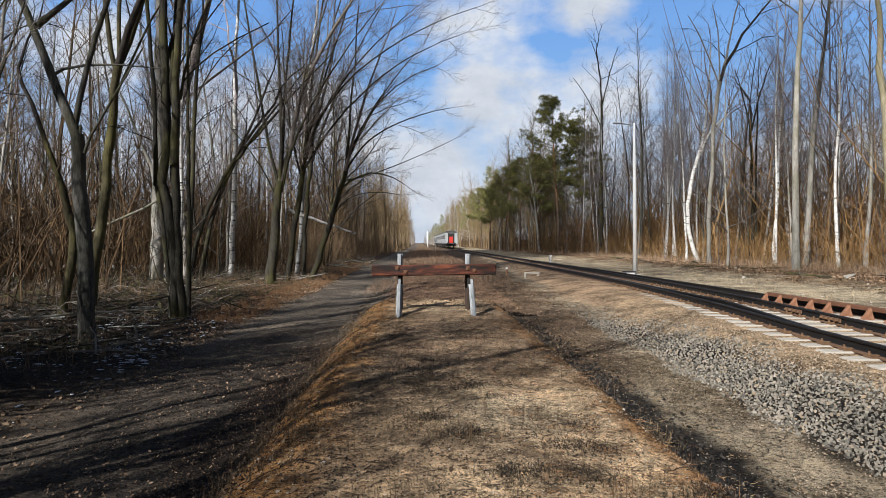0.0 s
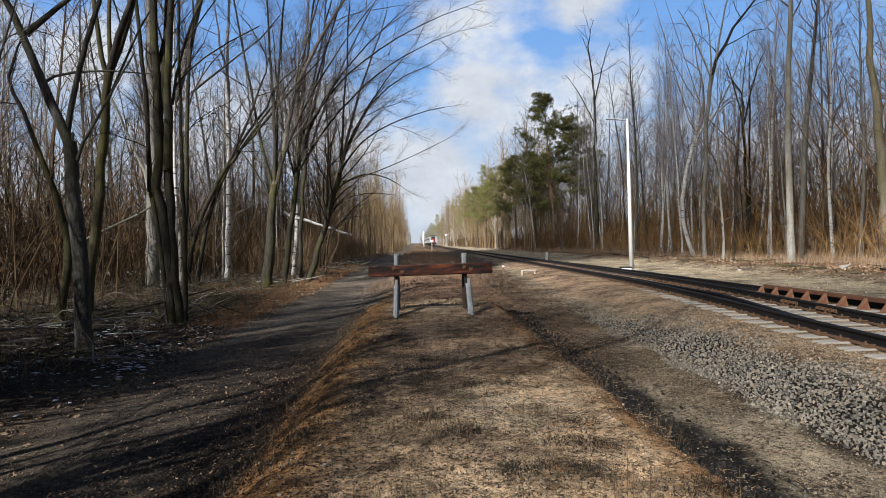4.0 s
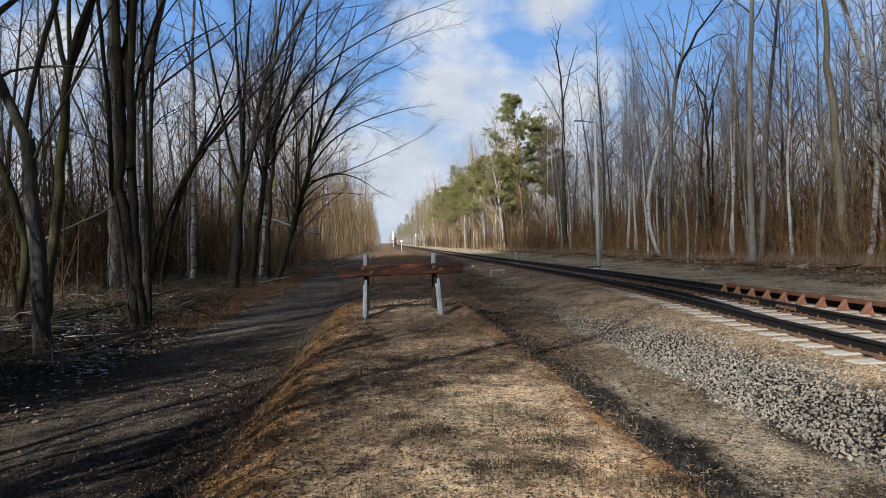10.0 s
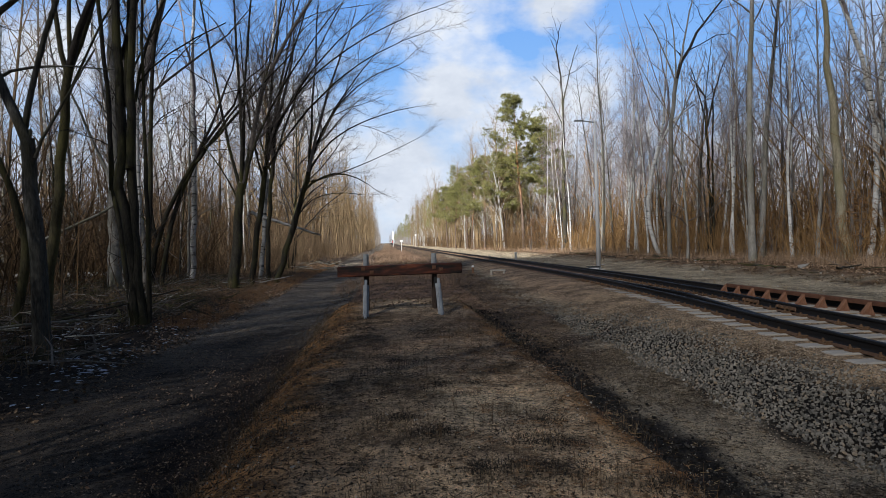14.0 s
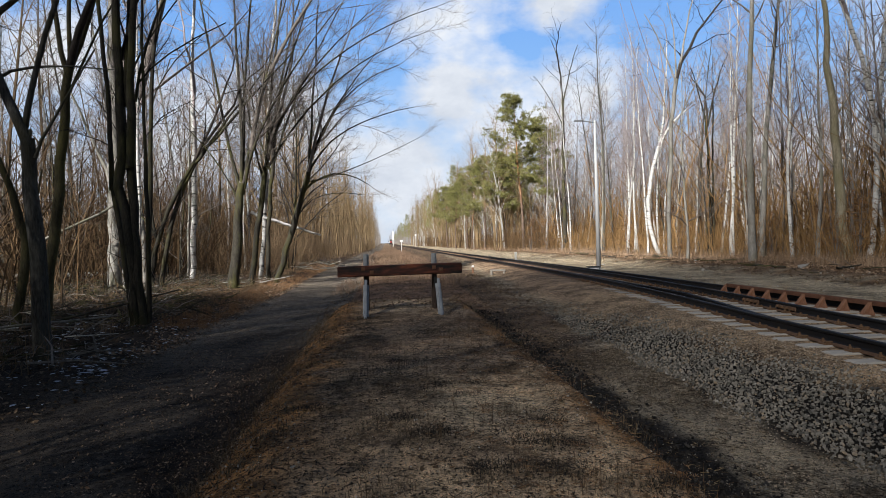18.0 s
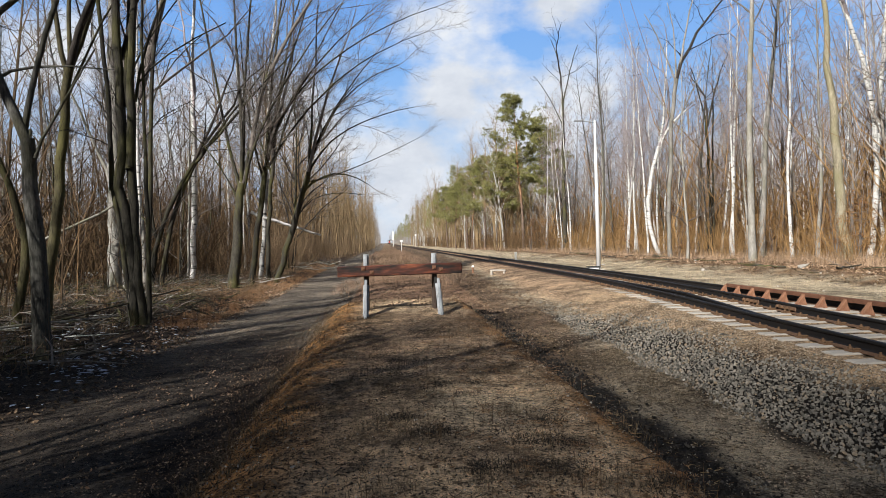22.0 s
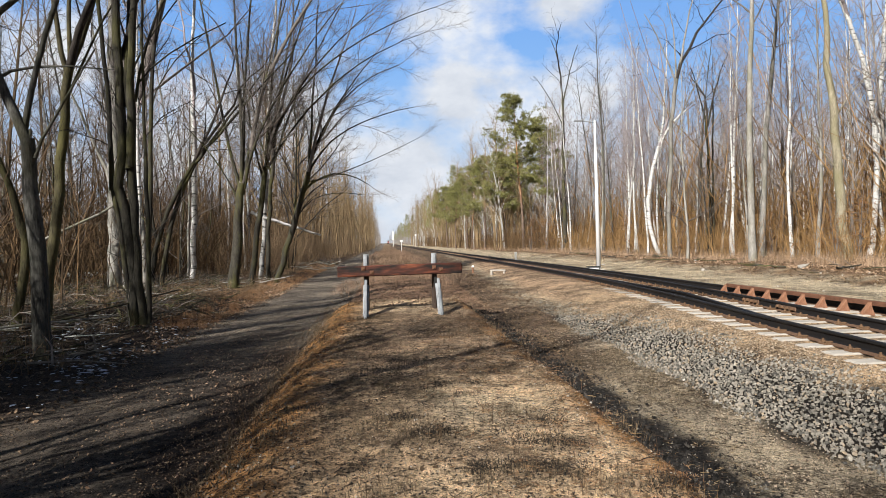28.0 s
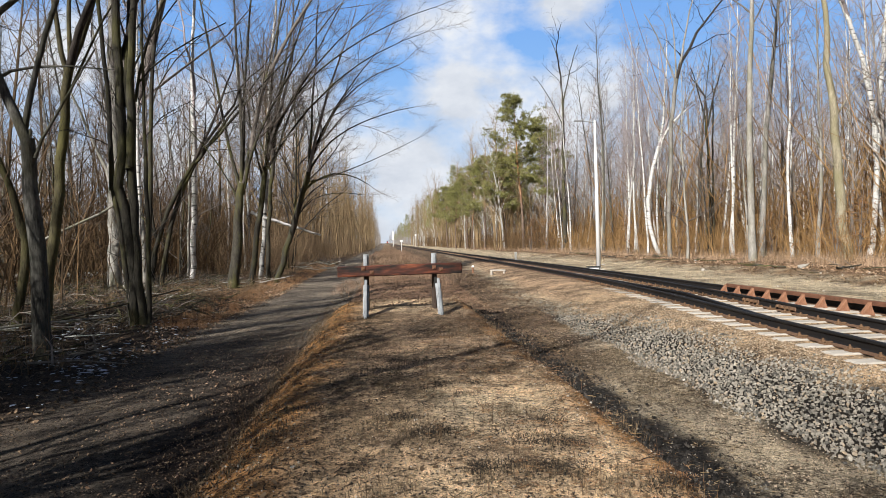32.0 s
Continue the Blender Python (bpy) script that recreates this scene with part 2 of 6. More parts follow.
class Tubes:
    """Collects tapering tubes: stems, limbs and twigs."""

    def __init__(self):
        self.v, self.f = [], []

    def add(self, pts, rad, n):
        base, m = len(self.v), len(pts)
        ref = None
        for i in range(m):
            d = pts[min(i + 1, m - 1)] - pts[max(i - 1, 0)]
            if d.length < 1e-6:
                d = Vector((0, 0, 1))
            d.normalize()
            if ref is None:
                ref = d.orthogonal()
            u = (ref - d * ref.dot(d))
            u.normalize()
            ref = u
            w = d.cross(u)
            r = rad[i]
            if n == 1:
                continue
            for k in range(n):
                a = 2 * math.pi * k / n
                p = pts[i] + u * (math.cos(a) * r) + w * (math.sin(a) * r)
                self.v.append((p.x, p.y, p.z))
        for i in range(m - 1):
            o = base + i * n
            for k in range(n):
                k2 = (k + 1) % n
                self.f.append((o + k, o + k2, o + n + k2, o + n + k))

    def arrays(self):
        q = np.array(self.f, np.int32)
        return np.array(self.v, np.float32), np.concatenate([q[:, [0, 1, 2]], q[:, [0, 2, 3]]])

    def mesh(self, name, mat, smooth=True):
        return mesh_of(name, self.v, self.f, mat, None, smooth)


def scatter(name, kinds, spots, mat, label, category):
    """ONE object out of many copies of small meshes: spots are (kind, x, y, z, turn, scale, height scale, lean x, lean y)."""
    vs, ts, base = [], [], 0
    for k, x, y, z, a, s, h, lx, ly in spots:
        v, t = kinds[k]
        c, sn = math.cos(a) * s, math.sin(a) * s
        zz = v[:, 2] * h
        vs.append(np.stack([v[:, 0] * c - v[:, 1] * sn + x + zz * lx, v[:, 0] * sn + v[:, 1] * c + y + zz * ly, zz + z], 1))
        ts.append(t + base)
        base += len(v)
    ob = new(name, quick_mesh(name, np.concatenate(vs), np.concatenate(ts), mat))
    return tagged(ob, label, category, "", "stuff")


# ---------------------------------------------------------------- lie of the land
def smooth_step(a, b, x):
    t = min(1.0, max(0.0, (x - a) / (b - a)))
    return t * t * (3 - 2 * t)


def fbm(x, y, s, o=3):
    return noise.fractal((x * s, y * s, 3.7), 1.0, 2.0, o)


MOUND_L, MOUND_R, MOUND_END = -1.12, 1.72, 16.4
RAIL_TOP, SLEEPER_TOP = 0.20, 0.03


def veer(y):
    """How far the line swings to the left in the distance."""
    return -0.006 * (y - 30) if y > 30 else 0.0


def rail_left(y):
    """The near rail of the branch, which bends off the main line."""
    if y < 10:
        return 6.05 - 0.08 * (10 - y)
    return 6.95 + veer(y) - (0.0046 * (24 - y) ** 2 if y < 24 else 0.0)


def right_rail(y):
    """The far rail of the branch."""
    return rail_left(y) + 1.33 + 0.18 * smooth_step(22, 50, y)


def ground_z(x, y):
    wob = 0.12 * fbm(x, y, 0.5) if y < 40 else 0.0
    # low strip right of the mound, ballast shoulder, track bed
    low = -0.30 + 0.03 * fbm(x, y, 0.8) + 0.12 * smooth_step(14, 30, y)
    left = -0.58 + 0.02 * fbm(x + 9, y, 0.4) + 0.18 * smooth_step(30, 70, y)
    foot = 3.55 + wob + 0.05 * max(0.0, y - 8) * (1 if y < 16 else 0) + (0.4 + 0.06 * min(y - 16, 20) if y >= 16 else 0)
    top = rail_left(max(y, -4)) - 0.62
    bed = smooth_step(foot, top, x) if x > foot else 0.0
    z = low * (1 - bed) + 0.012 * bed
    if x > 9.4:
        rise = smooth_step(12.5, 15.5, x) * 0.22
        z = -0.02 + rise + 0.05 * fbm(x, y, 0.35) * smooth_step(9.6, 12, x) + 0.25 * fbm(x, y, 0.08) * smooth_step(15, 25, x)
    # from the low strip over to the left path
    if x < 2.6:
        z = low * smooth_step(-2.0, 0.0, x) + left * (1 - smooth_step(-2.0, 0.0, x))
        end = 1 - smooth_step(MOUND_END - 0.1 + 0.3 * wob, MOUND_END + 1.3, y)
        w = 0.6 * wob
        m = (1 - (1 - smooth_step(MOUND_L - 0.75 + w, MOUND_L + 0.5 + w, x)) ** 1.6) * (1 - smooth_step(MOUND_R + 0.3 * w, MOUND_R + 0.62 + 0.3 * w, x)) * end
        crown = 0.04 * fbm(x, y, 0.9) - 0.02 * abs(x - 0.3) + 0.02
        z = z * (1 - m) + crown * m
    if x < -1.8:
        ruts = -0.014 * (math.exp(-((x + 2.45) / 0.28) ** 2) + math.exp(-((x + 3.95) / 0.28) ** 2)) + 0.008 * math.exp(-((x + 3.2) / 0.35) ** 2)
        z += ruts * smooth_step(-1.8, -2.2, x)
        bank = smooth_step(-4.5, -6.2, x)
        z += bank * (0.12 + 0.16 * fbm(x, y, 0.3) + 0.07 * fbm(x, y, 1.1))
    return z


def lerp3(a, b, t):
    return tuple(p + (q - p) * t for p, q in zip(a, b))


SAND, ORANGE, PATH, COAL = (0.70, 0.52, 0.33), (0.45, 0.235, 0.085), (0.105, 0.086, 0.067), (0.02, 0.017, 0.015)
TAN, LITTER, BALLAST, GAP_SHADE = (0.40, 0.335, 0.24), (0.13, 0.08, 0.048), (0.45, 0.325, 0.205), (0.018, 0.015, 0.012)
VERGE, WOOD, HEATH = (0.50, 0.42, 0.295), (0.20, 0.125, 0.07), (0.31, 0.195, 0.125)


def soil_colour(x, y):
    a = fbm(x, y, 0.7, 4)
    b = fbm(x + 30, y, 2.4, 3)
    if x > 9.3:
        c = lerp3(TAN, VERGE, smooth_step(9.3, 10.6, x + 0.5 * a))
        c = lerp3(c, WOOD, smooth_step(13.4, 15.2, x + 1.2 * a + 0.6 * b))
    else:
        foot = 3.55 + 0.3 * a + (0.05 * (y - 8) if y > 8 else 0)
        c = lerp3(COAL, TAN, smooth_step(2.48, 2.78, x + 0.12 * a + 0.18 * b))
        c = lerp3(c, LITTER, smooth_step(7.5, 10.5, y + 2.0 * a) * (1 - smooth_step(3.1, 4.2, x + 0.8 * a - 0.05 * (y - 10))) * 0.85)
        # near-black bed paints in the shade between the ballast stones
        c = lerp3(c, GAP_SHADE, smooth_step(foot - 0.1, foot + 0.2, x) * (1 - smooth_step(12, 17, y + 2 * a)))
        c = lerp3(c, BALLAST, smooth_step(foot + 0.85, foot + 1.5, x + 0.35 * a + 0.2 * b + 0.6 * smooth_step(9, 14, y)))
        c = lerp3(c, (0.42, 0.29, 0.185), 0.8 * smooth_step(15, 21, y) * smooth_step(foot, foot + 1, x))
    if x < 2.8 and y > 16.2:
        c = lerp3(c, HEATH, smooth_step(16.2, 20, y + a))
        c = lerp3(c, (0.32, 0.23, 0.13), 0.6 * smooth_step(30, 50, y))
    if x < -1.2:
        # moss and litter at the mound's foot; its shade is in the colour too
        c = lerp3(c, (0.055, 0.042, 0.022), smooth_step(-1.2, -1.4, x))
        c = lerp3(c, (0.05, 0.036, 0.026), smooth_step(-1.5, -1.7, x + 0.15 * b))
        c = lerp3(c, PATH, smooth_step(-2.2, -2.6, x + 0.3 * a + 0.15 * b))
        # paler farther on: sunlight on the path is painted into its colour
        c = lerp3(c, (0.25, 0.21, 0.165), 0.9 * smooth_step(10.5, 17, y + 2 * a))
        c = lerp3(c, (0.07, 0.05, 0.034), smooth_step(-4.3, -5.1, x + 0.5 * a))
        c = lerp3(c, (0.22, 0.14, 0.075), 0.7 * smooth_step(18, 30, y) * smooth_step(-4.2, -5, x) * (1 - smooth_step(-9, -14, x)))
    if y < MOUND_END + 1.2 and -2.2 < x < 2.8:
        w = 0.07 * fbm(x, y, 0.5)
        side_l = smooth_step(-1.55, -1.25, x + w + 0.15 * b) * (1 - smooth_step(-0.85, -0.35, x + w + 0.25 * b))
        side_r = smooth_step(1.45, 1.75, x + 0.25 * b) * (1 - smooth_step(1.85, 2.08, x + 0.12 * b))
        top = smooth_step(-0.95, -0.45, x + 0.25 * b) * (1 - smooth_step(1.5, 1.85, x + 0.2 * b))
        fade = 1 - smooth_step(MOUND_END, MOUND_END + 1.1, y + 0.5 * b)
        s = lerp3(SAND, (0.47, 0.34, 0.215), smooth_step(-0.1, 0.5, a + 0.6 * b))
        # two pools of sunlight painted as paler sand
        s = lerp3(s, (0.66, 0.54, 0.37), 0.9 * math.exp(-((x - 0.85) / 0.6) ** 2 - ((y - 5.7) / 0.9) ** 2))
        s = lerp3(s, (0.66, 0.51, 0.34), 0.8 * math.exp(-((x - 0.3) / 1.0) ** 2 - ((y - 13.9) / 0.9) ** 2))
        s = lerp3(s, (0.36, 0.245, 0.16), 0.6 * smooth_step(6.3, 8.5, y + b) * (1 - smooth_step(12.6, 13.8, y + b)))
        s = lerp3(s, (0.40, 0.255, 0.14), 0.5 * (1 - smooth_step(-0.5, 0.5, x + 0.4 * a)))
        turf = smooth_step(0.12, 0.42, fbm(x * 0.7 + 5, y * 1.3, 1.9, 4) + 0.25 * a)
        s = lerp3(s, (0.085, 0.062, 0.04), 0.35 * turf)
        c = lerp3(c, ORANGE, max(side_l, 0.7 * side_r) * fade)
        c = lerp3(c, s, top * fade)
    return c


def build_ground():
    xs = sorted(set([-1500, -900, -500, -300, -200, -140, -100, -75, -60, -50, -42, -36, -30, -26, -22, -19, -17] +
                    [-15 + 0.5 * i for i in range(16)] + [-7 + 0.14 * i for i in range(38)] + [-1.68 + 0.085 * i for i in range(67)] +
                    [4.05 + 0.15 * i for i in range(40)] + [10.1 + 0.45 * i for i in range(20)] +
                    [20, 22, 24, 27, 30, 34, 38, 43, 50, 60, 75, 100, 140, 200, 300, 500, 900, 1500]))
    ys = sorted(set([-600, -200, -80, -40, -25, -15, -10, -6, -3, -1, 0.5] + [1.5 + 0.1 * i for i in range(90)] + [10.5 + 0.16 * i for i in range(60)] +
                    [20.2 + 0.45 * i for i in range(50)] + [43 + 1.5 * i for i in range(20)] + [75, 80, 86, 93, 100, 110, 125, 140, 160, 185, 220, 260, 320, 400, 500, 650, 900, 1300, 2000]))
    verts = [(x, y, ground_z(x, y)) for y in ys for x in xs]
    n = len(xs)
    faces = [(j * n + i, j * n + i + 1, (j + 1) * n + i + 1, (j + 1) * n + i) for j in range(len(ys) - 1) for i in range(n - 1)]
    me = mesh_of("ground", verts, faces, M["soil"], None, True)
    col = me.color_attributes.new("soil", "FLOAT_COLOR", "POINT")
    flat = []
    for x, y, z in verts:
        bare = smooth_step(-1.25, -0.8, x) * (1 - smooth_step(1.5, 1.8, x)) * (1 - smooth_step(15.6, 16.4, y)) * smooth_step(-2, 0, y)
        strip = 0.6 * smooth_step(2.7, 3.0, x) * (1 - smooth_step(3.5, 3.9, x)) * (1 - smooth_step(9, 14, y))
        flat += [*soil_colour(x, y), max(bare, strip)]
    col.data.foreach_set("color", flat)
    tagged(new("ground", me), "sandy ground with a dark track, mound and forest floor", "ground", "", "structure")


build_ground()


# ---------------------------------------------------------------- railway
RAIL_PROFILE = [(-0.075, 0.0), (0.075, 0.0), (0.075, 0.012), (0.018, 0.03), (0.010, 0.05), (0.010, 0.125), (0.036, 0.14), (0.036, 0.165),
                (0.028, 0.172), (-0.028, 0.172), (-0.036, 0.165), (-0.036, 0.14), (-0.010, 0.125), (-0.010, 0.05), (-0.018, 0.03), (-0.075, 0.012)]


def rail(name, xs, y0, y1, step, parent, label=""):
    ys, y = [], y0
    while y < y1:
        ys.append(y)
        y += step if y < 60 else 40
    ys.append(y1)
    path = [(xs(y), y, SLEEPER_TOP) for y in ys]
    v, f = sweep(RAIL_PROFILE, path)
    idx = []
    for i in range(len(f)):
        j = i % 16
        # webs share the head's black: shade below the head is painted on
        idx.append(1 if (i < len(f) - 2 and 3 <= j <= 13) else 0)
    return part(name, mesh_of(name, v, f, [M["rail_side"], M["rail_head_web"]], idx), None, parent, label)


def build_track():
    track = thing("railway_track", "rusty railway turnout on pale concrete sleepers in sandy ballast", "railway track", "", "structure")
    rail("rail", lambda y: rail_left(y), -6, 1400, 0.7, track, "dark worn near rail of the branch")
    rail("rail", lambda y: rail_left(y) + 0.085 * (y - 9.0) if y < 14 else 6.93 + 0.14 * smooth_step(14, 22, y) - 0.16 * smooth_step(28, 46, y), 9.3, 46, 0.9, track)
    rail("rail", right_rail, -6, 1400, 0.7, track)
    rail("rail", lambda y: 8.82 - 0.42 * smooth_step(22, 52, y), 3.0, 52, 0.9, track)
    # sleepers: long ones under the turnout
    bm = bmesh.new()
    box(bm, 0, 0, -0.09, 1.0, 0.25, 0.2, 0.012)
    unit = bpy.data.meshes.new("sleeper")
    bm.to_mesh(unit)
    bm.free()
    unit.materials.append(M["concrete"])
    bm = bmesh.new()
    for s in (-1, 1):
        box(bm, s * 0.115, 0, 0.016, 0.1, 0.15, 0.03, 0.006)
        rod(bm, (s * 0.115, 0.03, 0.02), (s * 0.115, 0.03, 0.085), 0.016, 0.014, 6)
        rod(bm, (s * 0.115, 0.03, 0.035), (s * 0.115, 0.03, 0.058), 0.03, 0.03, 6)
        box(bm, s * 0.09, -0.035, 0.04, 0.1, 0.05, 0.02, 0.005)
    clip = bpy.data.meshes.new("rail_clip")
    bm.to_mesh(clip)
    bm.free()
    clip.materials.append(M["clip"])
    rng = random.Random(4)
    y = -3.0
    while y < 34:
        x0 = rail_left(y) - (0.40 + rng.uniform(0, 0.09)) * (1 - smooth_step(17, 22, y)) - 0.02
        x1 = 9.25 if y < 26 else 9.05
        s = part("sleeper", unit, None, track, "", Matrix.Translation(((x0 + x1) / 2, y, SLEEPER_TOP - 0.006 - 0.024 * smooth_step(13, 19, y) + rng.uniform(-0.006, 0.004))) @
                 Matrix.Rotation(rng.uniform(-0.006, 0.006), 4, "Z") @ Matrix.Diagonal((x1 - x0, 1, 1, 1)))
        if y < 22:
            part("rail_clip", clip, None, track, "", Matrix.Translation((rail_left(y), y, SLEEPER_TOP)))
            part("rail_clip", clip, None, track, "", Matrix.Translation((right_rail(y), y, SLEEPER_TOP)))
        y += 0.54
    for y in (11.2, 12.6):
        x = right_rail(y)
        bm = bmesh.new()
        box(bm, 0, 0, 0.085, 0.025, 0.7, 0.075, 0.008)
        plate = part("fishplate", bm, M["rail_side"], track, "", pose(x - 0.024, y, SLEEPER_TOP, 0, 0, -math.degrees(0.0092 * (24 - y))))
        for k in range(4):
            bm = bmesh.new()
            rod(bm, (-0.01, -0.26 + 0.175 * k, 0.085), (-0.06, -0.26 + 0.175 * k, 0.085), 0.024, 0.022, 6)
            part("bolt", bm, M["clip"], plate)
    # raised guard on triangular brackets, beside the outer rail
    v, f = sweep([(-0.03, 0.165), (0.03, 0.165), (0.035, 0.23), (0.03, 0.25), (-0.03, 0.25), (-0.035, 0.23)], [(8.66, y, SLEEPER_TOP) for y in (3.0, 6, 9, 12, 15.3)])
    part("guard_beam", mesh_of("guard_beam", v, f, M["rust_dark"]), None, track, "raised brown guard rail")
    tri = mesh_of("bracket", [(-0.24, -0.05, 0), (-0.24, 0.05, 0), (-0.03, -0.05, 0), (-0.03, 0.05, 0), (-0.05, -0.04, 0.25), (-0.05, 0.04, 0.25), (-0.03, -0.05, 0.25), (-0.03, 0.05, 0.25),
                              (-0.13, -0.17, 0), (-0.13, 0.17, 0), (-0.05, -0.03, 0.25), (-0.05, 0.03, 0.25), (-0.06, -0.17, 0), (-0.06, 0.17, 0)],
                  [(0, 1, 5, 4), (2, 6, 7, 3), (0, 4, 6, 2), (1, 3, 7, 5), (4, 5, 7, 6), (0, 2, 3, 1), (8, 9, 11, 10), (12, 10, 11, 13), (8, 10, 12), (9, 13, 11)], M["rust"])
    y = 3.3
    while y < 15.4:
        part("bracket", tri, None, track, "orange rusty triangular bracket", Matrix.Translation((8.66, y, SLEEPER_TOP)) @ Matrix.Diagonal((0.9, 0.9, 0.88, 1)))
        y += 0.6


build_track()


def build_buffer():
    ob = thing("buffer_stop", "wooden beam bolted to two zinc-painted rail posts", "buffer stop", at=pose(0.31, 14.0, 0.0))
    # stained beam with rounded, weathered edges
    n = Nodes("stained_beam")
    v = n.coords("Object", (0.25, 1, 1))
    g = n.noise(n.coords("Object", (0.6, 5, 9)), 4.0, 6, 0.7)
    col = n.ramp(n.noise(v, 5.0, 3), (0.40, (0.012, 0.007, 0.005)), (0.52, (0.085, 0.024, 0.012)), (0.66, (0.27, 0.08, 0.034)))
    col = n.mix(0.6, col, n.ramp(g, (0.3, (0.3, 0.26, 0.24)), (0.7, (1.25, 1.2, 1.1))), "MULTIPLY")
    n.bump(g, 0.6, 0.02)
    wood = n.done(col, 0.62, 0, 0.4)
    bm = bmesh.new()
    box(bm, 0.0, -0.12, 0.895, 2.74, 0.17, 0.235, 0.018)
    part("beam", bm, wood, ob, "red-brown stained timber beam", Matrix.Rotation(radians(-0.6), 4, "Y"))
    for s in (-1, 1):
        x = 0.765 * s
        prof = [(a * 0.8, b) for a, b in RAIL_PROFILE]
        # upright
        bm = bmesh.new()
        for nm, z0, z1, mm, lab in (("post", -0.4, 0.98, "post_rust", "rusty upright rail"), ("post_head", 0.98, 1.25, "galvanised", "zinc-painted head of the post")):
            vs, fs = sweep(prof, [(0, 0, 0), (0, z1 - z0, 0)])
            up = Matrix.Translation((x, 0.19, z0)) @ Matrix.Rotation(radians(90), 4, "X")
            part(nm, mesh_of(nm, vs, fs, M[mm]), None, ob, lab, up)
        vs, fs = sweep(prof, [(0, 0, 0), (0, 1.25, 0)])
        me = mesh_of("brace", vs, fs, M["galvanised"])
        lean = Matrix.Translation((x + 0.01 * s + 0.02, -1.35, -0.25)) @ Matrix.Rotation(radians(42), 4, "X")
        part("brace", me, None, ob, "zinc-painted raking brace", lean)
        bm = bmesh.new()
        box(bm, x, -0.215, 0.62, 0.075, 0.03, 0.2, 0.006)
        part("strap", bm, M["dark_steel"], ob, "black steel strap")
        for k, (dx, dz) in enumerate(((-0.05, 0.04), (0.13, -0.05)) if s < 0 else ((-0.03, 0.03), (0.12, -0.02))):
            bm = bmesh.new()
            box(bm, x + dx, -0.214, 0.905 + dz, 0.085, 0.014, 0.085, 0.004)
            p = part("washer_plate", bm, M["rust_dark"], ob, "square rusty washer plate")
            bm = bmesh.new()
            rod(bm, (x + dx, -0.215, 0.905 + dz), (x + dx, -0.245, 0.905 + dz), 0.02, 0.018, 6)
            part("bolt", bm, M["clip"], p, "rusty bolt head")


build_buffer()


def build_pole():
    ob = thing("street_lamp", "tall white concrete lamp post with a short arm", "street lamp", at=pose(9.40, 27.1, -0.02, 0, -0.7, 0))
    bm = bmesh.new()
    rod(bm, (0, 0, 0), (0, 0, 6.75), 0.108, 0.042, 14)
    part("pole", bm, M["white_paint"], ob, smooth=True)
    bm = bmesh.new()
    rod(bm, (0, 0, 6.66), (-0.62, 0, 6.74), 0.03, 0.026, 8)
    part("arm", bm, M["galvanised"], ob)
    bm = bmesh.new()
    box(bm, -0.72, 0, 6.745, 0.42, 0.16, 0.07, 0.025)
    part("lamp_head", bm, M["galvanised"], ob, "flat grey lamp head")
    bm = bmesh.new()
    box(bm, 0, 0, 0.06, 0.42, 0.42, 0.2, 0.03)
    part("base", bm, M["concrete"], ob)
    kit = thing("junction_box", "low white trackside box beside the lamp post", "box", at=pose(9.15, 27.0, -0.03))
    bm = bmesh.new()
    box(bm, 0, 0, 0.06, 0.5, 0.4, 0.14, 0.015)
    part("base", bm, M["concrete"], kit)
    bm = bmesh.new()
    box(bm, -0.05, 0, 0.19, 0.44, 0.32, 0.12, 0.015)
    part("body", bm, M["white_paint"], kit)
    bm = bmesh.new()
    box(bm, -0.05, 0, 0.275, 0.5, 0.36, 0.05, 0.01)
    part("lid", bm, M["dark_steel"], kit, "dark metal lid")


build_pole()


def build_small_trackside():
    ob = thing("concrete_marker", "pale concrete trestle marker on the sand beside the track", "marker", at=pose(5.3, 29.6, ground_z(5.3, 29.6), 0, 0, -18))
    bm = bmesh.new()
    box(bm, 0, 0, 0.2, 0.74, 0.18, 0.075, 0.012)
    part("top_slab", bm, M["concrete"], ob)
    bm = bmesh.new()
    box(bm, -0.3, 0, 0.07, 0.1, 0.17, 0.2, 0.01)
    part("leg", bm, M["concrete"], ob)
    bm = bmesh.new()
    box(bm, 0.3, 0.02, 0.1, 0.07, 0.17, 0.14, 0.01)
    part("leg", bm, M["concrete"], ob)
    ob = thing("marker_post", "small rusty marker post with a white cap", "marker post", at=pose(4.5, 32.5, ground_z(4.5, 32.5)))
    bm = bmesh.new()
    rod(bm, (0, 0, -0.1), (0, 0, 0.3), 0.05, 0.045, 8)
    part("post", bm, M["rust"], ob)
    bm = bmesh.new()
    box(bm, 0, 0, 0.34, 0.12, 0.12, 0.1, 0.02)
    part("cap", bm, M["white_paint"], ob)
    ob = thing("kilometre_post", "short white trackside post", "marker post", at=pose(9.6, 46.0, ground_z(9.6, 46)))
    bm = bmesh.new()
    box(bm, 0, 0, 0.25, 0.14, 0.14, 0.55, 0.015)
    part("post", bm, M["white_paint"], ob)
    bm = bmesh.new()
    box(bm, 0, 0, 0.56, 0.18, 0.18, 0.1, 0.02)
    part("cap", bm, M["white_paint"], ob)


build_small_trackside()


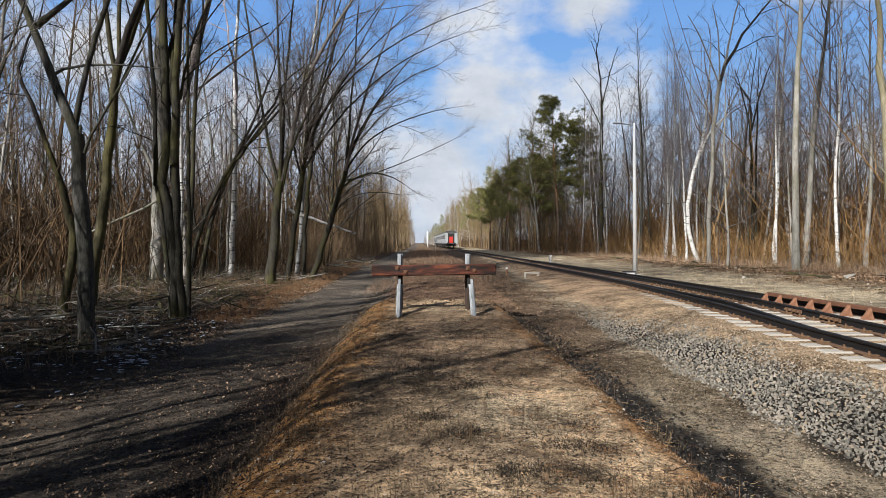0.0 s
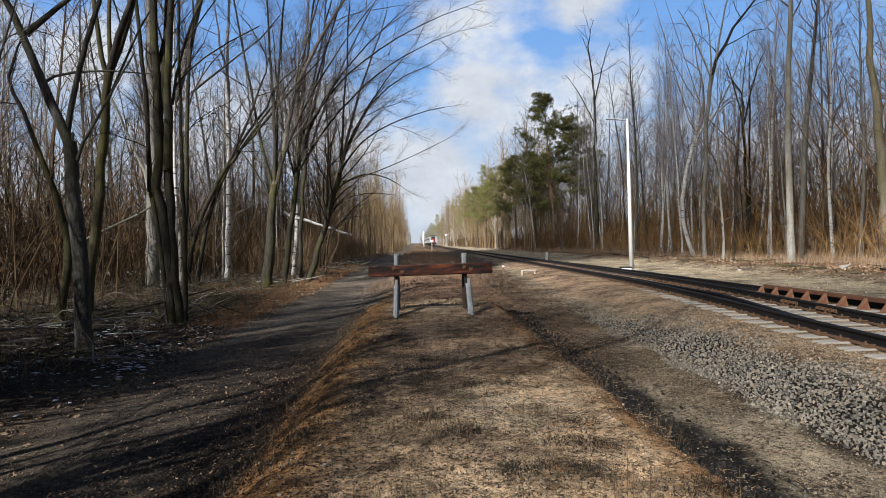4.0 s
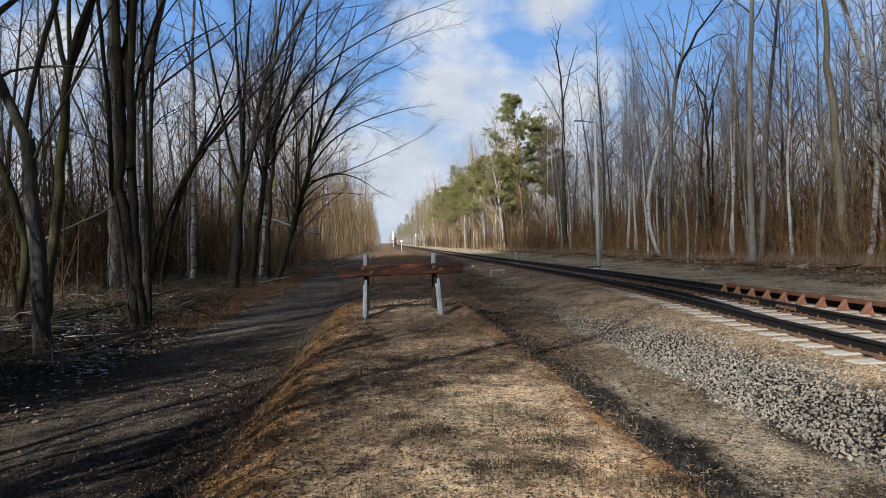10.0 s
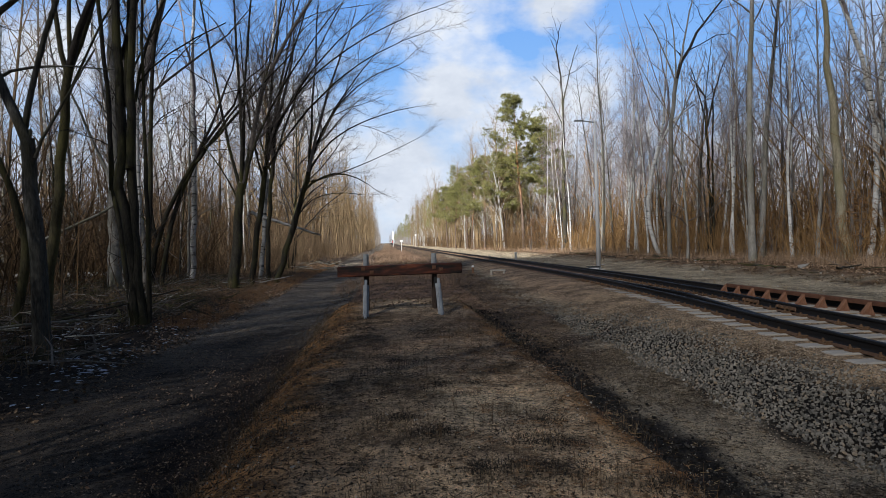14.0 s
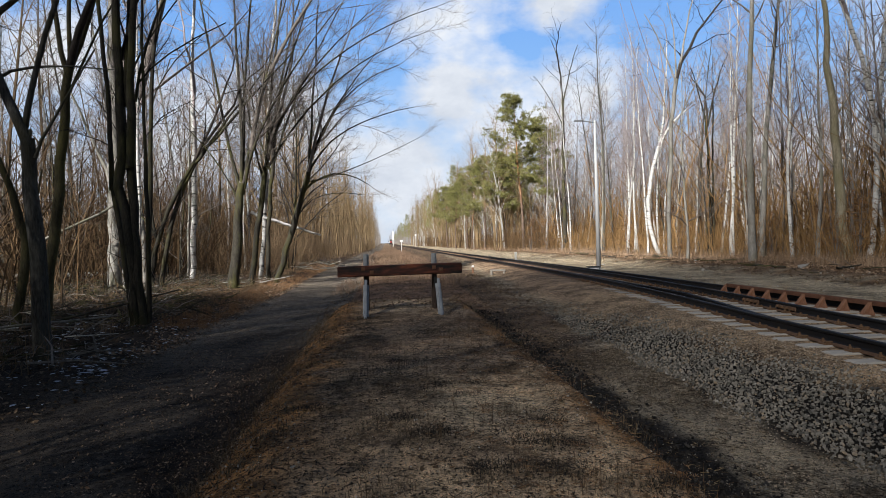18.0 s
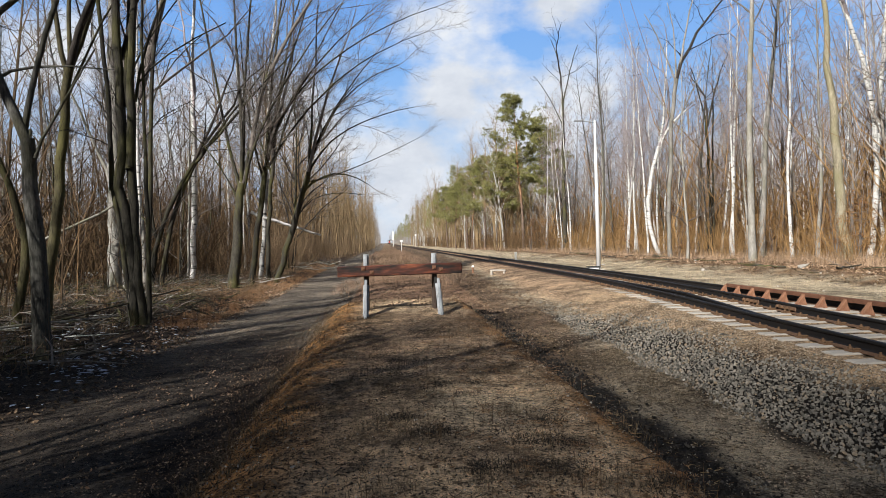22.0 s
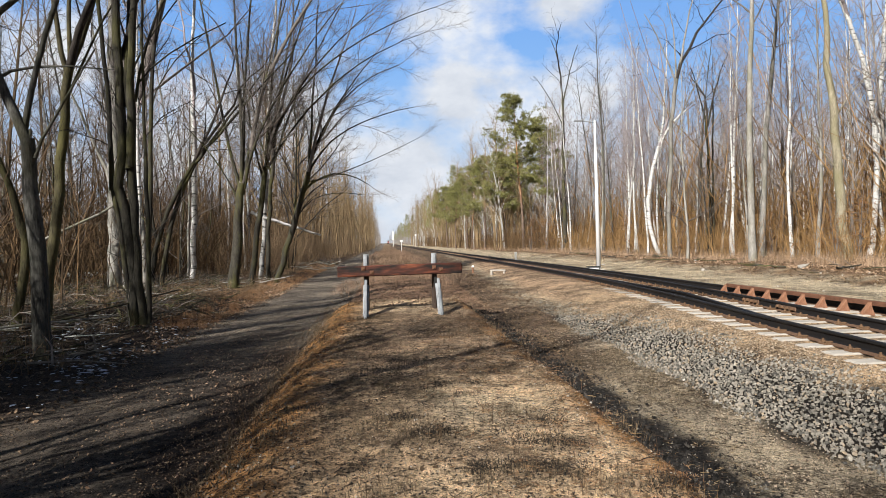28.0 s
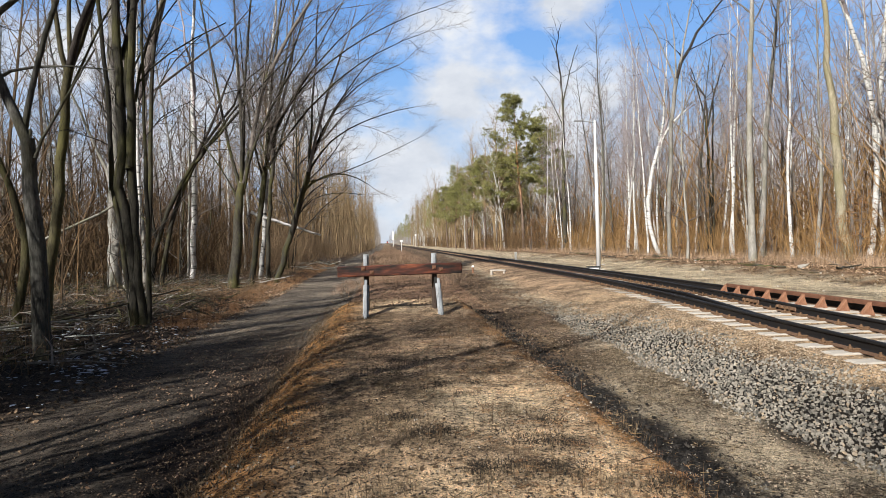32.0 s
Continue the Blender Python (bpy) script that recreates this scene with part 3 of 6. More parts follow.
def sign_post(x, y, h, w, hh, label, board_mat, base=0.0):
    ob = thing("trackside_sign", label, "sign", at=pose(x, y, ground_z(x, y)))
    bm = bmesh.new()
    rod(bm, (0, 0, -0.2), (0, 0, h), 0.05, 0.045, 8)
    part("post", bm, M["white_paint"], ob)
    bm = bmesh.new()
    box(bm, 0, -0.07, h - hh / 2, w, 0.03, hh, 0.01)
    part("board", bm, board_mat, ob)
    return ob


sign_post(2.75, 112.0, 2.1, 0.55, 0.3, "white arrow-like board on a thin white post", M["white_paint"])
sign_post(9.0, 190.0, 3.9, 0.5, 0.6, "white round-cornered trackside sign on a post", M["white_paint"])
ob = thing("rail_signal", "tall white signal mast with a pale backboard beside the line", "signal", at=pose(2.9, 250.0, -0.3))
bm = bmesh.new()
rod(bm, (0, 0, 0), (0, 0, 6.5), 0.16, 0.12, 8)
part("mast", bm, M["white_paint"], ob)
bm = bmesh.new()
box(bm, 0, 0, 4.5, 0.75, 0.3, 3.3, 0.15)
part("backboard", bm, M["white_paint"], ob)
bm = bmesh.new()
box(bm, 0, 0, 0.35, 0.6, 0.5, 0.7, 0.05)
part("base", bm, M["concrete"], ob)


# ---------------------------------------------------------------- trees
def grow(parts, p, d, length, r, lvl, rng, cfg):
    """One stem or branch and all that springs from it. parts: trunk tubes, crown tubes."""
    segs, wander, up = cfg["segs"][lvl], cfg["wander"][lvl], cfg["up"][lvl]
    pts, rad, dirs = [p.copy()], [r * (cfg["flare"] if lvl == 0 else 1.0)], [d.copy()]
    tip = cfg["tip"][lvl]
    for i in range(segs):
        d = d + Vector((rng.gauss(0, wander) + (cfg.get("drift", 0.0) if lvl < 2 else 0), rng.gauss(0, wander), rng.gauss(0, wander) + up))
        d.normalize()
        p = p + d * (length / segs)
        t = (i + 1) / segs
        pts.append(p.copy())
        dirs.append(d.copy())
        rad.append(r * (1 - (1 - tip) * t))
    parts[0 if lvl == 0 else 1].add(pts, rad, cfg["sides"][lvl])
    if lvl + 1 >= len(cfg["segs"]):
        return
    kids = cfg["kids"][lvl]
    n = max(1, round(kids * rng.uniform(0.8, 1.2)))
    az = rng.uniform(0, 6.28)
    for k in range(n):
        lo = cfg["start"][lvl]
        t = lo + (1 - lo) * ((k + rng.uniform(0.1, 0.9)) / n)
        x = t * segs
        i = min(int(x), segs - 1)
        q = pts[i].lerp(pts[i + 1], x - i)
        dd = dirs[i + 1]
        az += 2.4 + rng.uniform(-0.5, 0.5)
        side = dd.orthogonal().normalized()
        side.rotate(Matrix.Rotation(az, 3, dd))
        ang = radians(cfg["angle"][lvl] * rng.uniform(0.75, 1.25))
        c = dd * math.cos(ang) + side * math.sin(ang)
        ln = length * cfg["ratio"][lvl] * rng.uniform(0.7, 1.2) * (1 - cfg["short"][lvl] * t)
        rr = min(r * (1 - (1 - tip) * t) * 0.75, max(cfg["thin"], ln * cfg["girth"]))
        grow(parts, q, c, ln, rr, lvl + 1, rng, cfg)


TALL = dict(segs=(12, 5, 3, 1), wander=(0.03, 0.15, 0.20, 0.22), up=(0.02, 0.10, 0.05, 0.03), sides=(9, 4, 3, 3), tip=(0.14, 0.2, 0.3, 0.3), flare=1.35,
            kids=(24, 8, 5), start=(0.36, 0.2, 0.15), angle=(42, 48, 50), ratio=(0.21, 0.44, 0.5), short=(0.5, 0.5, 0.4), thin=0.007, girth=0.0115)
BIRCH = dict(segs=(12, 4, 2, 1), wander=(0.045, 0.12, 0.14, 0.15), up=(0.02, 0.12, 0.0, -0.12), sides=(8, 3, 3, 3), tip=(0.10, 0.2, 0.3, 0.3), flare=1.25,
             kids=(24, 8, 5), start=(0.32, 0.2, 0.1), angle=(42, 42, 48), ratio=(0.19, 0.5, 0.55), short=(0.5, 0.4, 0.3), thin=0.007, girth=0.013)
SLIM = dict(segs=(9, 4, 2, 1), wander=(0.05, 0.14, 0.18, 0.2), up=(0.03, 0.10, 0.05, 0.0), sides=(6, 3, 3, 3), tip=(0.12, 0.2, 0.4, 0.4), flare=1.2,
            kids=(16, 6, 3), start=(0.15, 0.2, 0.2), angle=(52, 50, 50), ratio=(0.26, 0.45, 0.5), short=(0.5, 0.4, 0.4), thin=0.006, girth=0.014)
CLUMP = dict(segs=(14, 7, 4, 2), wander=(0.05, 0.16, 0.20, 0.22), up=(0.02, 0.07, 0.03, 0.0), sides=(10, 5, 4, 3), tip=(0.16, 0.18, 0.25, 0.3), flare=1.3,
             kids=(13, 8, 5), start=(0.20, 0.15, 0.1), angle=(58, 52, 50), ratio=(0.30, 0.42, 0.42), short=(0.45, 0.4, 0.4), thin=0.005, girth=0.015)
FAN = dict(drift=0.03, segs=(12, 8, 5, 2), wander=(0.04, 0.10, 0.15, 0.2), up=(0.0, 0.05, 0.02, -0.03), sides=(8, 5, 3, 3), tip=(0.14, 0.2, 0.3, 0.3), flare=1.2,
           kids=(12, 9, 8), start=(0.16, 0.12, 0.12), angle=(36, 38, 46), ratio=(0.42, 0.42, 0.40), short=(0.40, 0.35, 0.3), thin=0.0062, girth=0.0115)


def tree(name, seed, stems, cfg, bark, twig, label, category="tree", at=None, group=""):
    """A tree with one stem or several: (x, y, girth radius, lean x, lean y, length)."""
    rng = random.Random(seed)
    ob = thing(name, label, category, group, at=at)
    crown = Tubes()
    for x, y, r, lx, ly, ln, *more in stems:
        trunk = Tubes()
        d = Vector((lx, ly, 1)).normalized()
        grow((trunk, crown), Vector((x, y, more[0] if more else -0.35)), d, ln, r, 0, rng, more[1] if more else cfg)
        part("trunk", trunk.mesh("trunk", M[bark]), None, ob)
    part("crown", crown.mesh("crown", M[twig]), None, ob, "bare leafless branches")
    return ob


def needle_tuft(v, f, c, r, rng, n):
    """A tuft of needles: thin blades round a twig's end."""
    for i in range(n):
        d = Vector((rng.gauss(0, 1), rng.gauss(0, 1), rng.gauss(0.15, 0.8))).normalized()
        s = d.orthogonal().normalized() * (r * 0.05)
        s.rotate(Matrix.Rotation(rng.uniform(0, 3), 3, d))
        o = c + d * (r * rng.uniform(0.0, 0.35))
        e = c + d * (r * rng.uniform(0.75, 1.15))
        b = len(v)
        v += [tuple(o - s), tuple(o + s), tuple(e + s * 0.5), tuple(e - s * 0.5)]
        f.append((b, b + 1, b + 2, b + 3))


def pine(seed, height, radius, label, at=None, tufts=42, low=0.42, spread=0.19):
    rng = random.Random(seed)
    ob = thing("pine_tree", label, "tree", "pines by the line", at=at)
    trunk, limbs, v, f = Tubes(), Tubes(), [], []
    pts, p, d = [Vector((0, 0, -0.4))], Vector((0, 0, -0.4)), Vector((0, 0, 1))
    for i in range(10):
        d = (d + Vector((rng.gauss(0, 0.03), rng.gauss(0, 0.03), 0.05))).normalized()
        p = p + d * height / 10
        pts.append(p.copy())
    trunk.add(pts, [radius * (1.3 if i == 0 else 1 - 0.085 * i) for i in range(11)], 9)
    n = 40
    for k in range(n):
        t = low + (1 - low) * (k + rng.uniform(0, 1)) / n
        x = t * 10
        i = min(int(x), 9)
        q = pts[i].lerp(pts[i + 1], x - i)
        a = rng.uniform(0, 6.28)
        rel = (t - low) / (1 - low)
        ln = height * spread * rng.uniform(0.35, 1.1) * (0.55 + 0.7 * math.sin(math.pi * min(1, rel * 0.85 + 0.2))) * (1.0 if rel < 0.8 else 0.6)
        dd = Vector((math.cos(a), math.sin(a), rng.uniform(-0.12, 0.3) + 0.5 * rel)).normalized()
        lp = [q.copy()]
        for s in range(5):
            dd = (dd + Vector((rng.gauss(0, 0.13), rng.gauss(0, 0.13), 0.07 + rng.gauss(0, 0.08)))).normalized()
            lp.append(lp[-1] + dd * ln / 5)
        limbs.add(lp, [0.06 * (1 - 0.17 * s) for s in range(6)], 4)
        for s in range(2, 6):
            for c in range(1 if s < 3 else 4):
                o = Vector((rng.gauss(0, 0.46), rng.gauss(0, 0.46), rng.gauss(0.10, 0.12)))
                limbs.add([lp[s], lp[s] + o], [0.02, 0.008], 3)
                needle_tuft(v, f, lp[s] + o, rng.uniform(0.26, 0.46), rng, tufts)
    part("trunk", trunk.mesh("trunk", M["pine_bark"]), None, ob, "scaly bark turning orange above")
    part("branchwork", limbs.mesh("branchwork", M["twig"]), None, ob)
    part("crown", mesh_of("crown", v, f, M["needles"]), None, ob, "dark green needle tufts")
    return ob


def hz(x, y):
    return ground_z(x, y)


# trees along the left of the path, each with its own habit
def spot(x, y, rz=0):
    return pose(x, y, hz(x, y), 0, 0, rz)


WHIP = dict(drift=0.02, segs=(1, 6, 4, 2), wander=(0, 0.10, 0.15, 0.2), up=(0, 0.05, 0.03, 0.0), sides=(8, 4, 3, 3), tip=(0.2, 0.25, 0.3, 0.4), flare=1.0,
            kids=(0, 10, 8), start=(0.1, 0.12, 0.12), angle=(36, 36, 42), ratio=(0.3, 0.46, 0.5), short=(0.3, 0.35, 0.3), thin=0.0048, girth=0.0085)
GNARL = dict(drift=0.0, segs=(1, 6, 4, 2), wander=(0, 0.17, 0.20, 0.22), up=(0, 0.05, 0.02, 0.0), sides=(8, 5, 3, 3), tip=(0.2, 0.2, 0.3, 0.4), flare=1.0,
             kids=(0, 7, 5), start=(0.1, 0.2, 0.15), angle=(50, 48, 48), ratio=(0.3, 0.42, 0.45), short=(0.3, 0.4, 0.3), thin=0.005, girth=0.012)


def limbed_tree(name, bark, twig, label, x, y, shoots, limbs):
    """A tree whose main limbs bow as they are told: start, middle and end (across, up), depth of the end, two radii. Side shoots spring from them by chance."""
    rg = random.Random(int(1000 * y - 37 * x))
    z = hz(x, y)
    ob = thing(name, label, "tree", "leaning trees by the path" if name == "leaning_tree" else "woodland trees" if x > 0 else "", at=pose(x, y, z))
    cfg = WHIP if name == "leaning_tree" else GNARL
    slim = 0.7 if name == "leaning_tree" else 0.68 if name == "bowed_tree" else 0.62 if x > 0 and bark != "birch" else 0.9
    crown = Tubes()
    for k, (ax, az, mx, mz, bx, bz, dy, r0, r1) in enumerate(limbs):
        a, m, b = Vector((ax, 0, az - z)), Vector((mx, 0.4 * dy, mz - z)), Vector((bx, dy, bz - z))
        if az < 0.8:
            a = a + (a - m) * ((a.z + 0.3) / max(m.z - a.z, 0.3))
        c = m * 2 - (a + b) * 0.5
        span = (m - a).length + (b - m).length
        n = max(4, min(12, int(span * 1.6)))
        pts = [a * (1 - t) ** 2 + c * (2 * t * (1 - t)) + b * t * t for t in (i / n for i in range(n + 1))]
        pts = [p if i in (0, n) else p + Vector((rg.gauss(0, 0.15 * r0), rg.gauss(0, 0.3 * r0), 0)) for i, p in enumerate(pts)]
        low = az < 0.8
        r0, r1 = r0 * (slim if r0 < 0.25 or not low else 1.0), r1 * slim
        rad = [(r0 + (r1 - r0) * i / n) * (1.25 if low and i == 0 else 1.0) * rg.uniform(0.96, 1.04) for i in range(n + 1)]
        tube = Tubes()
        tube.add(pts, rad, 10 if r0 > 0.05 else 6)
        end = (pts[-1] - pts[-2]).normalized()
        if bz > 4.0 and (r1 > 0.03 or name == "leaning_tree"):
            tip = Tubes()
            grow((tube, tip), pts[-1], end, max(r1 * 75, 0 if name != "leaning_tree" else 2.6 if bz > 10 else 1.1), r1 * 0.98, 1, rg, dict(cfg, segs=(1, 8, 4, 2), kids=(0, 11, 7) if name == "leaning_tree" else (0, 7, 5), start=(0, 0.1, 0.1)))
            base = len(crown.v)
            crown.v += tip.v
            crown.f += [tuple(q + base for q in f) for f in tip.f]
        part("trunk" if low else "limb", tube.mesh("trunk" if low else "limb", M[bark]), None, ob)
        count = 0 if low and r0 > 0.1 else max(1, round(shoots * span * (1.3 if name == "leaning_tree" else 2.0)))
        for q in range(count):
            t = 0.15 + 0.85 * (q + rg.random()) / count
            i = min(int(t * n), n - 1)
            p, d = pts[i].lerp(pts[i + 1], t * n - i), (pts[i + 1] - pts[i]).normalized()
            side = d.orthogonal().normalized()
            side.rotate(Matrix.Rotation(2.4 * q + rg.uniform(-0.6, 0.6), 3, d))
            ang = radians(cfg["angle"][1] * rg.uniform(0.7, 1.3))
            ln = min(3.6, span * 0.36) * rg.uniform(0.45, 1.15) * (1.15 - 0.5 * t)
            grow((crown, crown), p, d * math.cos(ang) + side * math.sin(ang), ln, min(rad[i] * 0.6, max(0.008, ln * 0.009)), 1, rg, cfg)
    part("crown", crown.mesh("crown", M[twig]), None, ob, "bare leafless branches")
    return ob


limbed_tree("forked_tree", "bark_tan", "twig_dark", "grey-barked forked tree on the edge of the path", -6.55, 12.6, 0.55, [
    (0.00, -0.59, -0.14, 1.75, -0.19, 3.63, 0.0, 0.193, 0.136),
    (-0.19, 3.52, -0.53, 4.42, -1.14, 6.08, -0.1, 0.119, 0.074),
    (-0.25, 3.72, -0.02, 4.86, 0.47, 6.43, 0.0, 0.068, 0.051),
    (-0.06, 3.25, 0.31, 4.05, 1.08, 5.33, -0.0, 0.040, 0.017),
    (-0.73, 4.73, -0.03, 4.99, 1.41, 4.93, 0.0, 0.040, 0.011),
    (-0.97, 5.71, -0.62, 6.01, 0.10, 6.58, 0.0, 0.074, 0.045),
    (-0.16, 3.45, -0.13, 3.68, -0.14, 3.80, -0.0, 0.051, 0.034)])
limbed_tree("mossy_tree", "bark_mossy", "twig_dark", "slim crooked tree with yellow-green mossy bark", -9.84, 17.6, 0.5, [
    (0.00, -0.40, 0.30, 1.10, 0.21, 2.23, 0.0, 0.143, 0.119),
    (0.21, 2.08, 0.06, 3.05, -0.47, 4.66, -0.2, 0.119, 0.071),
    (0.25, 1.55, 0.51, 2.45, 0.71, 3.66, 0.1, 0.048, 0.024)])
limbed_tree("mossy_tree", "bark_mossy", "twig_dark", "forked tree with yellow-green mossy bark", -8.71, 17.0, 0.6, [
    (0.00, 0.37, 0.23, 2.11, 0.40, 3.93, 0.0, 0.161, 0.138),
    (0.40, 3.79, 0.53, 4.94, 0.73, 6.15, -0.1, 0.138, 0.115),
    (0.68, 6.01, 0.52, 6.60, 0.37, 8.09, -0.1, 0.084, 0.061),
    (0.63, 5.89, 0.91, 6.86, 1.34, 8.46, 0.2, 0.115, 0.092),
    (0.71, 6.30, 0.71, 7.20, 0.74, 8.13, -0.0, 0.069, 0.054),
    (0.64, 5.46, 1.34, 7.08, 1.97, 8.30, 0.2, 0.038, 0.023)])
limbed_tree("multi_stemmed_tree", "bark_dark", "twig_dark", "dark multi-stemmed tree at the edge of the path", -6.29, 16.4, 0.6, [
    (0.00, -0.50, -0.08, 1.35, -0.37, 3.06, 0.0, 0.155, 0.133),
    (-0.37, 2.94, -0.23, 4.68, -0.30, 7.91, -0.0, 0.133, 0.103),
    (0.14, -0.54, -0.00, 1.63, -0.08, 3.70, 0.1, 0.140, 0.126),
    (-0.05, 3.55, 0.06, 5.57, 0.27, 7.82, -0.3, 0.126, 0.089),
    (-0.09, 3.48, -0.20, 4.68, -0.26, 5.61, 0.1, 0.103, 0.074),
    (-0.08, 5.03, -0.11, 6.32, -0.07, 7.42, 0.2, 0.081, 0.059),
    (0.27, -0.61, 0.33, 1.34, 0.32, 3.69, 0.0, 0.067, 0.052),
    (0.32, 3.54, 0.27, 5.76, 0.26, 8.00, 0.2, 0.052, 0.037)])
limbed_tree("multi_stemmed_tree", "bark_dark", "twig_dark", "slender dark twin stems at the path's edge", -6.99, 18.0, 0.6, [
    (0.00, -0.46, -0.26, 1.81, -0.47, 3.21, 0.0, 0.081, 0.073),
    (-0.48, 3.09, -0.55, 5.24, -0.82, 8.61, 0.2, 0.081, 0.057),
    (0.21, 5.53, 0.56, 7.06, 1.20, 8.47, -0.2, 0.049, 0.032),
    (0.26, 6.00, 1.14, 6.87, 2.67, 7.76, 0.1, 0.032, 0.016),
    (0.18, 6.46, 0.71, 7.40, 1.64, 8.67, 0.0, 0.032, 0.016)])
limbed_tree("old_tree", "bark_pale", "twig", "stout grey tree among the brushwood", -12.85, 31.0, 0.25, [
    (0.00, -0.19, 0.07, 2.57, 0.20, 5.64, 0.0, 0.349, 0.307),
    (0.20, 5.38, 0.24, 9.22, 0.31, 13.65, -0.3, 0.279, 0.168),
    (0.12, 4.44, -0.84, 6.82, -1.67, 9.14, -0.4, 0.098, 0.042)])
limbed_tree("slim_tree", "bark_grey", "twig_dark", "tall slim grey tree in the wood", -8.41, 23.0, 0.5, [
    (0.00, -0.12, 0.19, 4.27, 0.30, 7.25, 0.0, 0.093, 0.073),
    (0.30, 7.05, 0.45, 8.87, 0.77, 10.62, 0.2, 0.073, 0.052),
    (0.26, 6.45, 0.94, 7.85, 2.13, 9.05, -0.0, 0.031, 0.016)])
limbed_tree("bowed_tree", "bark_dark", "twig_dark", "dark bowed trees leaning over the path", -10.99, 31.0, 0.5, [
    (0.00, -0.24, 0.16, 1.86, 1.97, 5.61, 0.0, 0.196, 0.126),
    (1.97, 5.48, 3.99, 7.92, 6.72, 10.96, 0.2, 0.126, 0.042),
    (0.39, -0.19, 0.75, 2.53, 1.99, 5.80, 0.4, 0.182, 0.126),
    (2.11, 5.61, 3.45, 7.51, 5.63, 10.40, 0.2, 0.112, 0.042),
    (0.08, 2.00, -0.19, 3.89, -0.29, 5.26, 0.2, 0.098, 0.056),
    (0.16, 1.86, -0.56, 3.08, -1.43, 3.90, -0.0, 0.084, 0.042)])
limbed_tree("leaning_tree", "bark_grey", "twig", "leaning many-stemmed tree with a fan of fine shoots", -7.32, 31.0, 0.8, [
    (0.00, -0.47, 0.20, 2.19, 0.47, 4.50, 0.0, 0.279, 0.238),
    (0.46, 4.09, -0.27, 7.13, -1.51, 14.18, 0.5, 0.126, 0.056),
    (0.46, 4.09, 0.49, 8.43, 0.27, 13.95, -0.1, 0.140, 0.056),
    (0.51, 3.96, 0.60, 8.51, 1.02, 14.18, 0.8, 0.126, 0.056),
    (0.51, 4.23, 1.21, 7.95, 2.84, 14.30, 0.7, 0.112, 0.042),
    (0.57, 4.23, 1.99, 8.11, 5.34, 12.87, -0.6, 0.112, 0.028),
    (0.36, 3.42, -0.62, 5.45, -2.10, 7.32, -0.3, 0.070, 0.028)])
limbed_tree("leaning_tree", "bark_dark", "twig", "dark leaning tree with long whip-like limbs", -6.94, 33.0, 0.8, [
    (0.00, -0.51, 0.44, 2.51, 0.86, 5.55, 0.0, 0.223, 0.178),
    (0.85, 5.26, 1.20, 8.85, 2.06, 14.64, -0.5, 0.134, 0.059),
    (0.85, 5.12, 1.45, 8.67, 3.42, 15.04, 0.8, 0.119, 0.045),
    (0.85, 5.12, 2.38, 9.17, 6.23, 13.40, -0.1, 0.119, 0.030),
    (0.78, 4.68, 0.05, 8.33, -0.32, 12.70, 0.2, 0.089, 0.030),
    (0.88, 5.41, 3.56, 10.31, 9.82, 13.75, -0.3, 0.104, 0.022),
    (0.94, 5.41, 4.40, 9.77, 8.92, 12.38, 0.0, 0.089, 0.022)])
limbed_tree("leaning_tree", "bark_grey", "twig", "slim leaning tree among the fans of shoots", -6.54, 35.5, 0.8, [
    (0.00, -0.56, 0.11, 2.57, 0.41, 6.17, 0.0, 0.176, 0.144),
    (0.40, 5.86, 0.95, 10.37, 2.26, 15.78, -0.2, 0.128, 0.048),
    (0.36, 5.70, 1.96, 10.05, 4.72, 15.33, -0.3, 0.096, 0.032),
    (0.33, 5.39, -0.55, 8.84, -0.78, 12.59, 0.1, 0.080, 0.032)])
limbed_tree("leaning_tree", "bark_dark", "twig", "dark leaning tree with low drooping branches", -5.88, 34.0, 0.8, [
    (0.00, -0.54, 1.02, 2.50, 1.85, 5.35, 0.0, 0.245, 0.169),
    (1.82, 5.05, 2.13, 8.52, 2.55, 14.27, 0.1, 0.123, 0.046),
    (1.82, 4.99, 2.91, 8.09, 5.56, 11.83, 0.5, 0.123, 0.031),
    (1.66, 4.60, 3.51, 7.31, 7.57, 8.83, 0.1, 0.092, 0.023),
    (1.50, 4.30, 3.22, 5.25, 5.07, 4.62, 0.0, 0.092, 0.031),
    (1.66, 4.84, 4.07, 5.49, 7.82, 7.18, 0.1, 0.061, 0.015),
    (1.92, 5.65, 3.69, 9.15, 6.78, 11.22, 0.5, 0.077, 0.023),
    (1.02, 2.44, 2.24, 3.99, 4.70, 4.11, 0.1, 0.061, 0.023)])
limbed_tree("birch_tree", "birch", "twig_birch", "slender white birch behind the leaning trees", -7.68, 39.0, 0.4, [
    (0.00, -0.47, 0.34, 2.68, 0.61, 8.18, 0.0, 0.158, 0.123),
    (0.60, 7.83, 0.98, 12.22, 1.59, 17.19, -0.6, 0.123, 0.070)])
limbed_tree("birch_tree", "birch", "twig_birch", "white birch standing in the brushwood", -10.76, 36.0, 0.4, [
    (0.00, -0.38, 0.14, 2.67, 0.30, 6.74, 0.0, 0.178, 0.146),
    (0.29, 6.43, 0.17, 10.56, 0.35, 16.06, 0.6, 0.146, 0.081)])
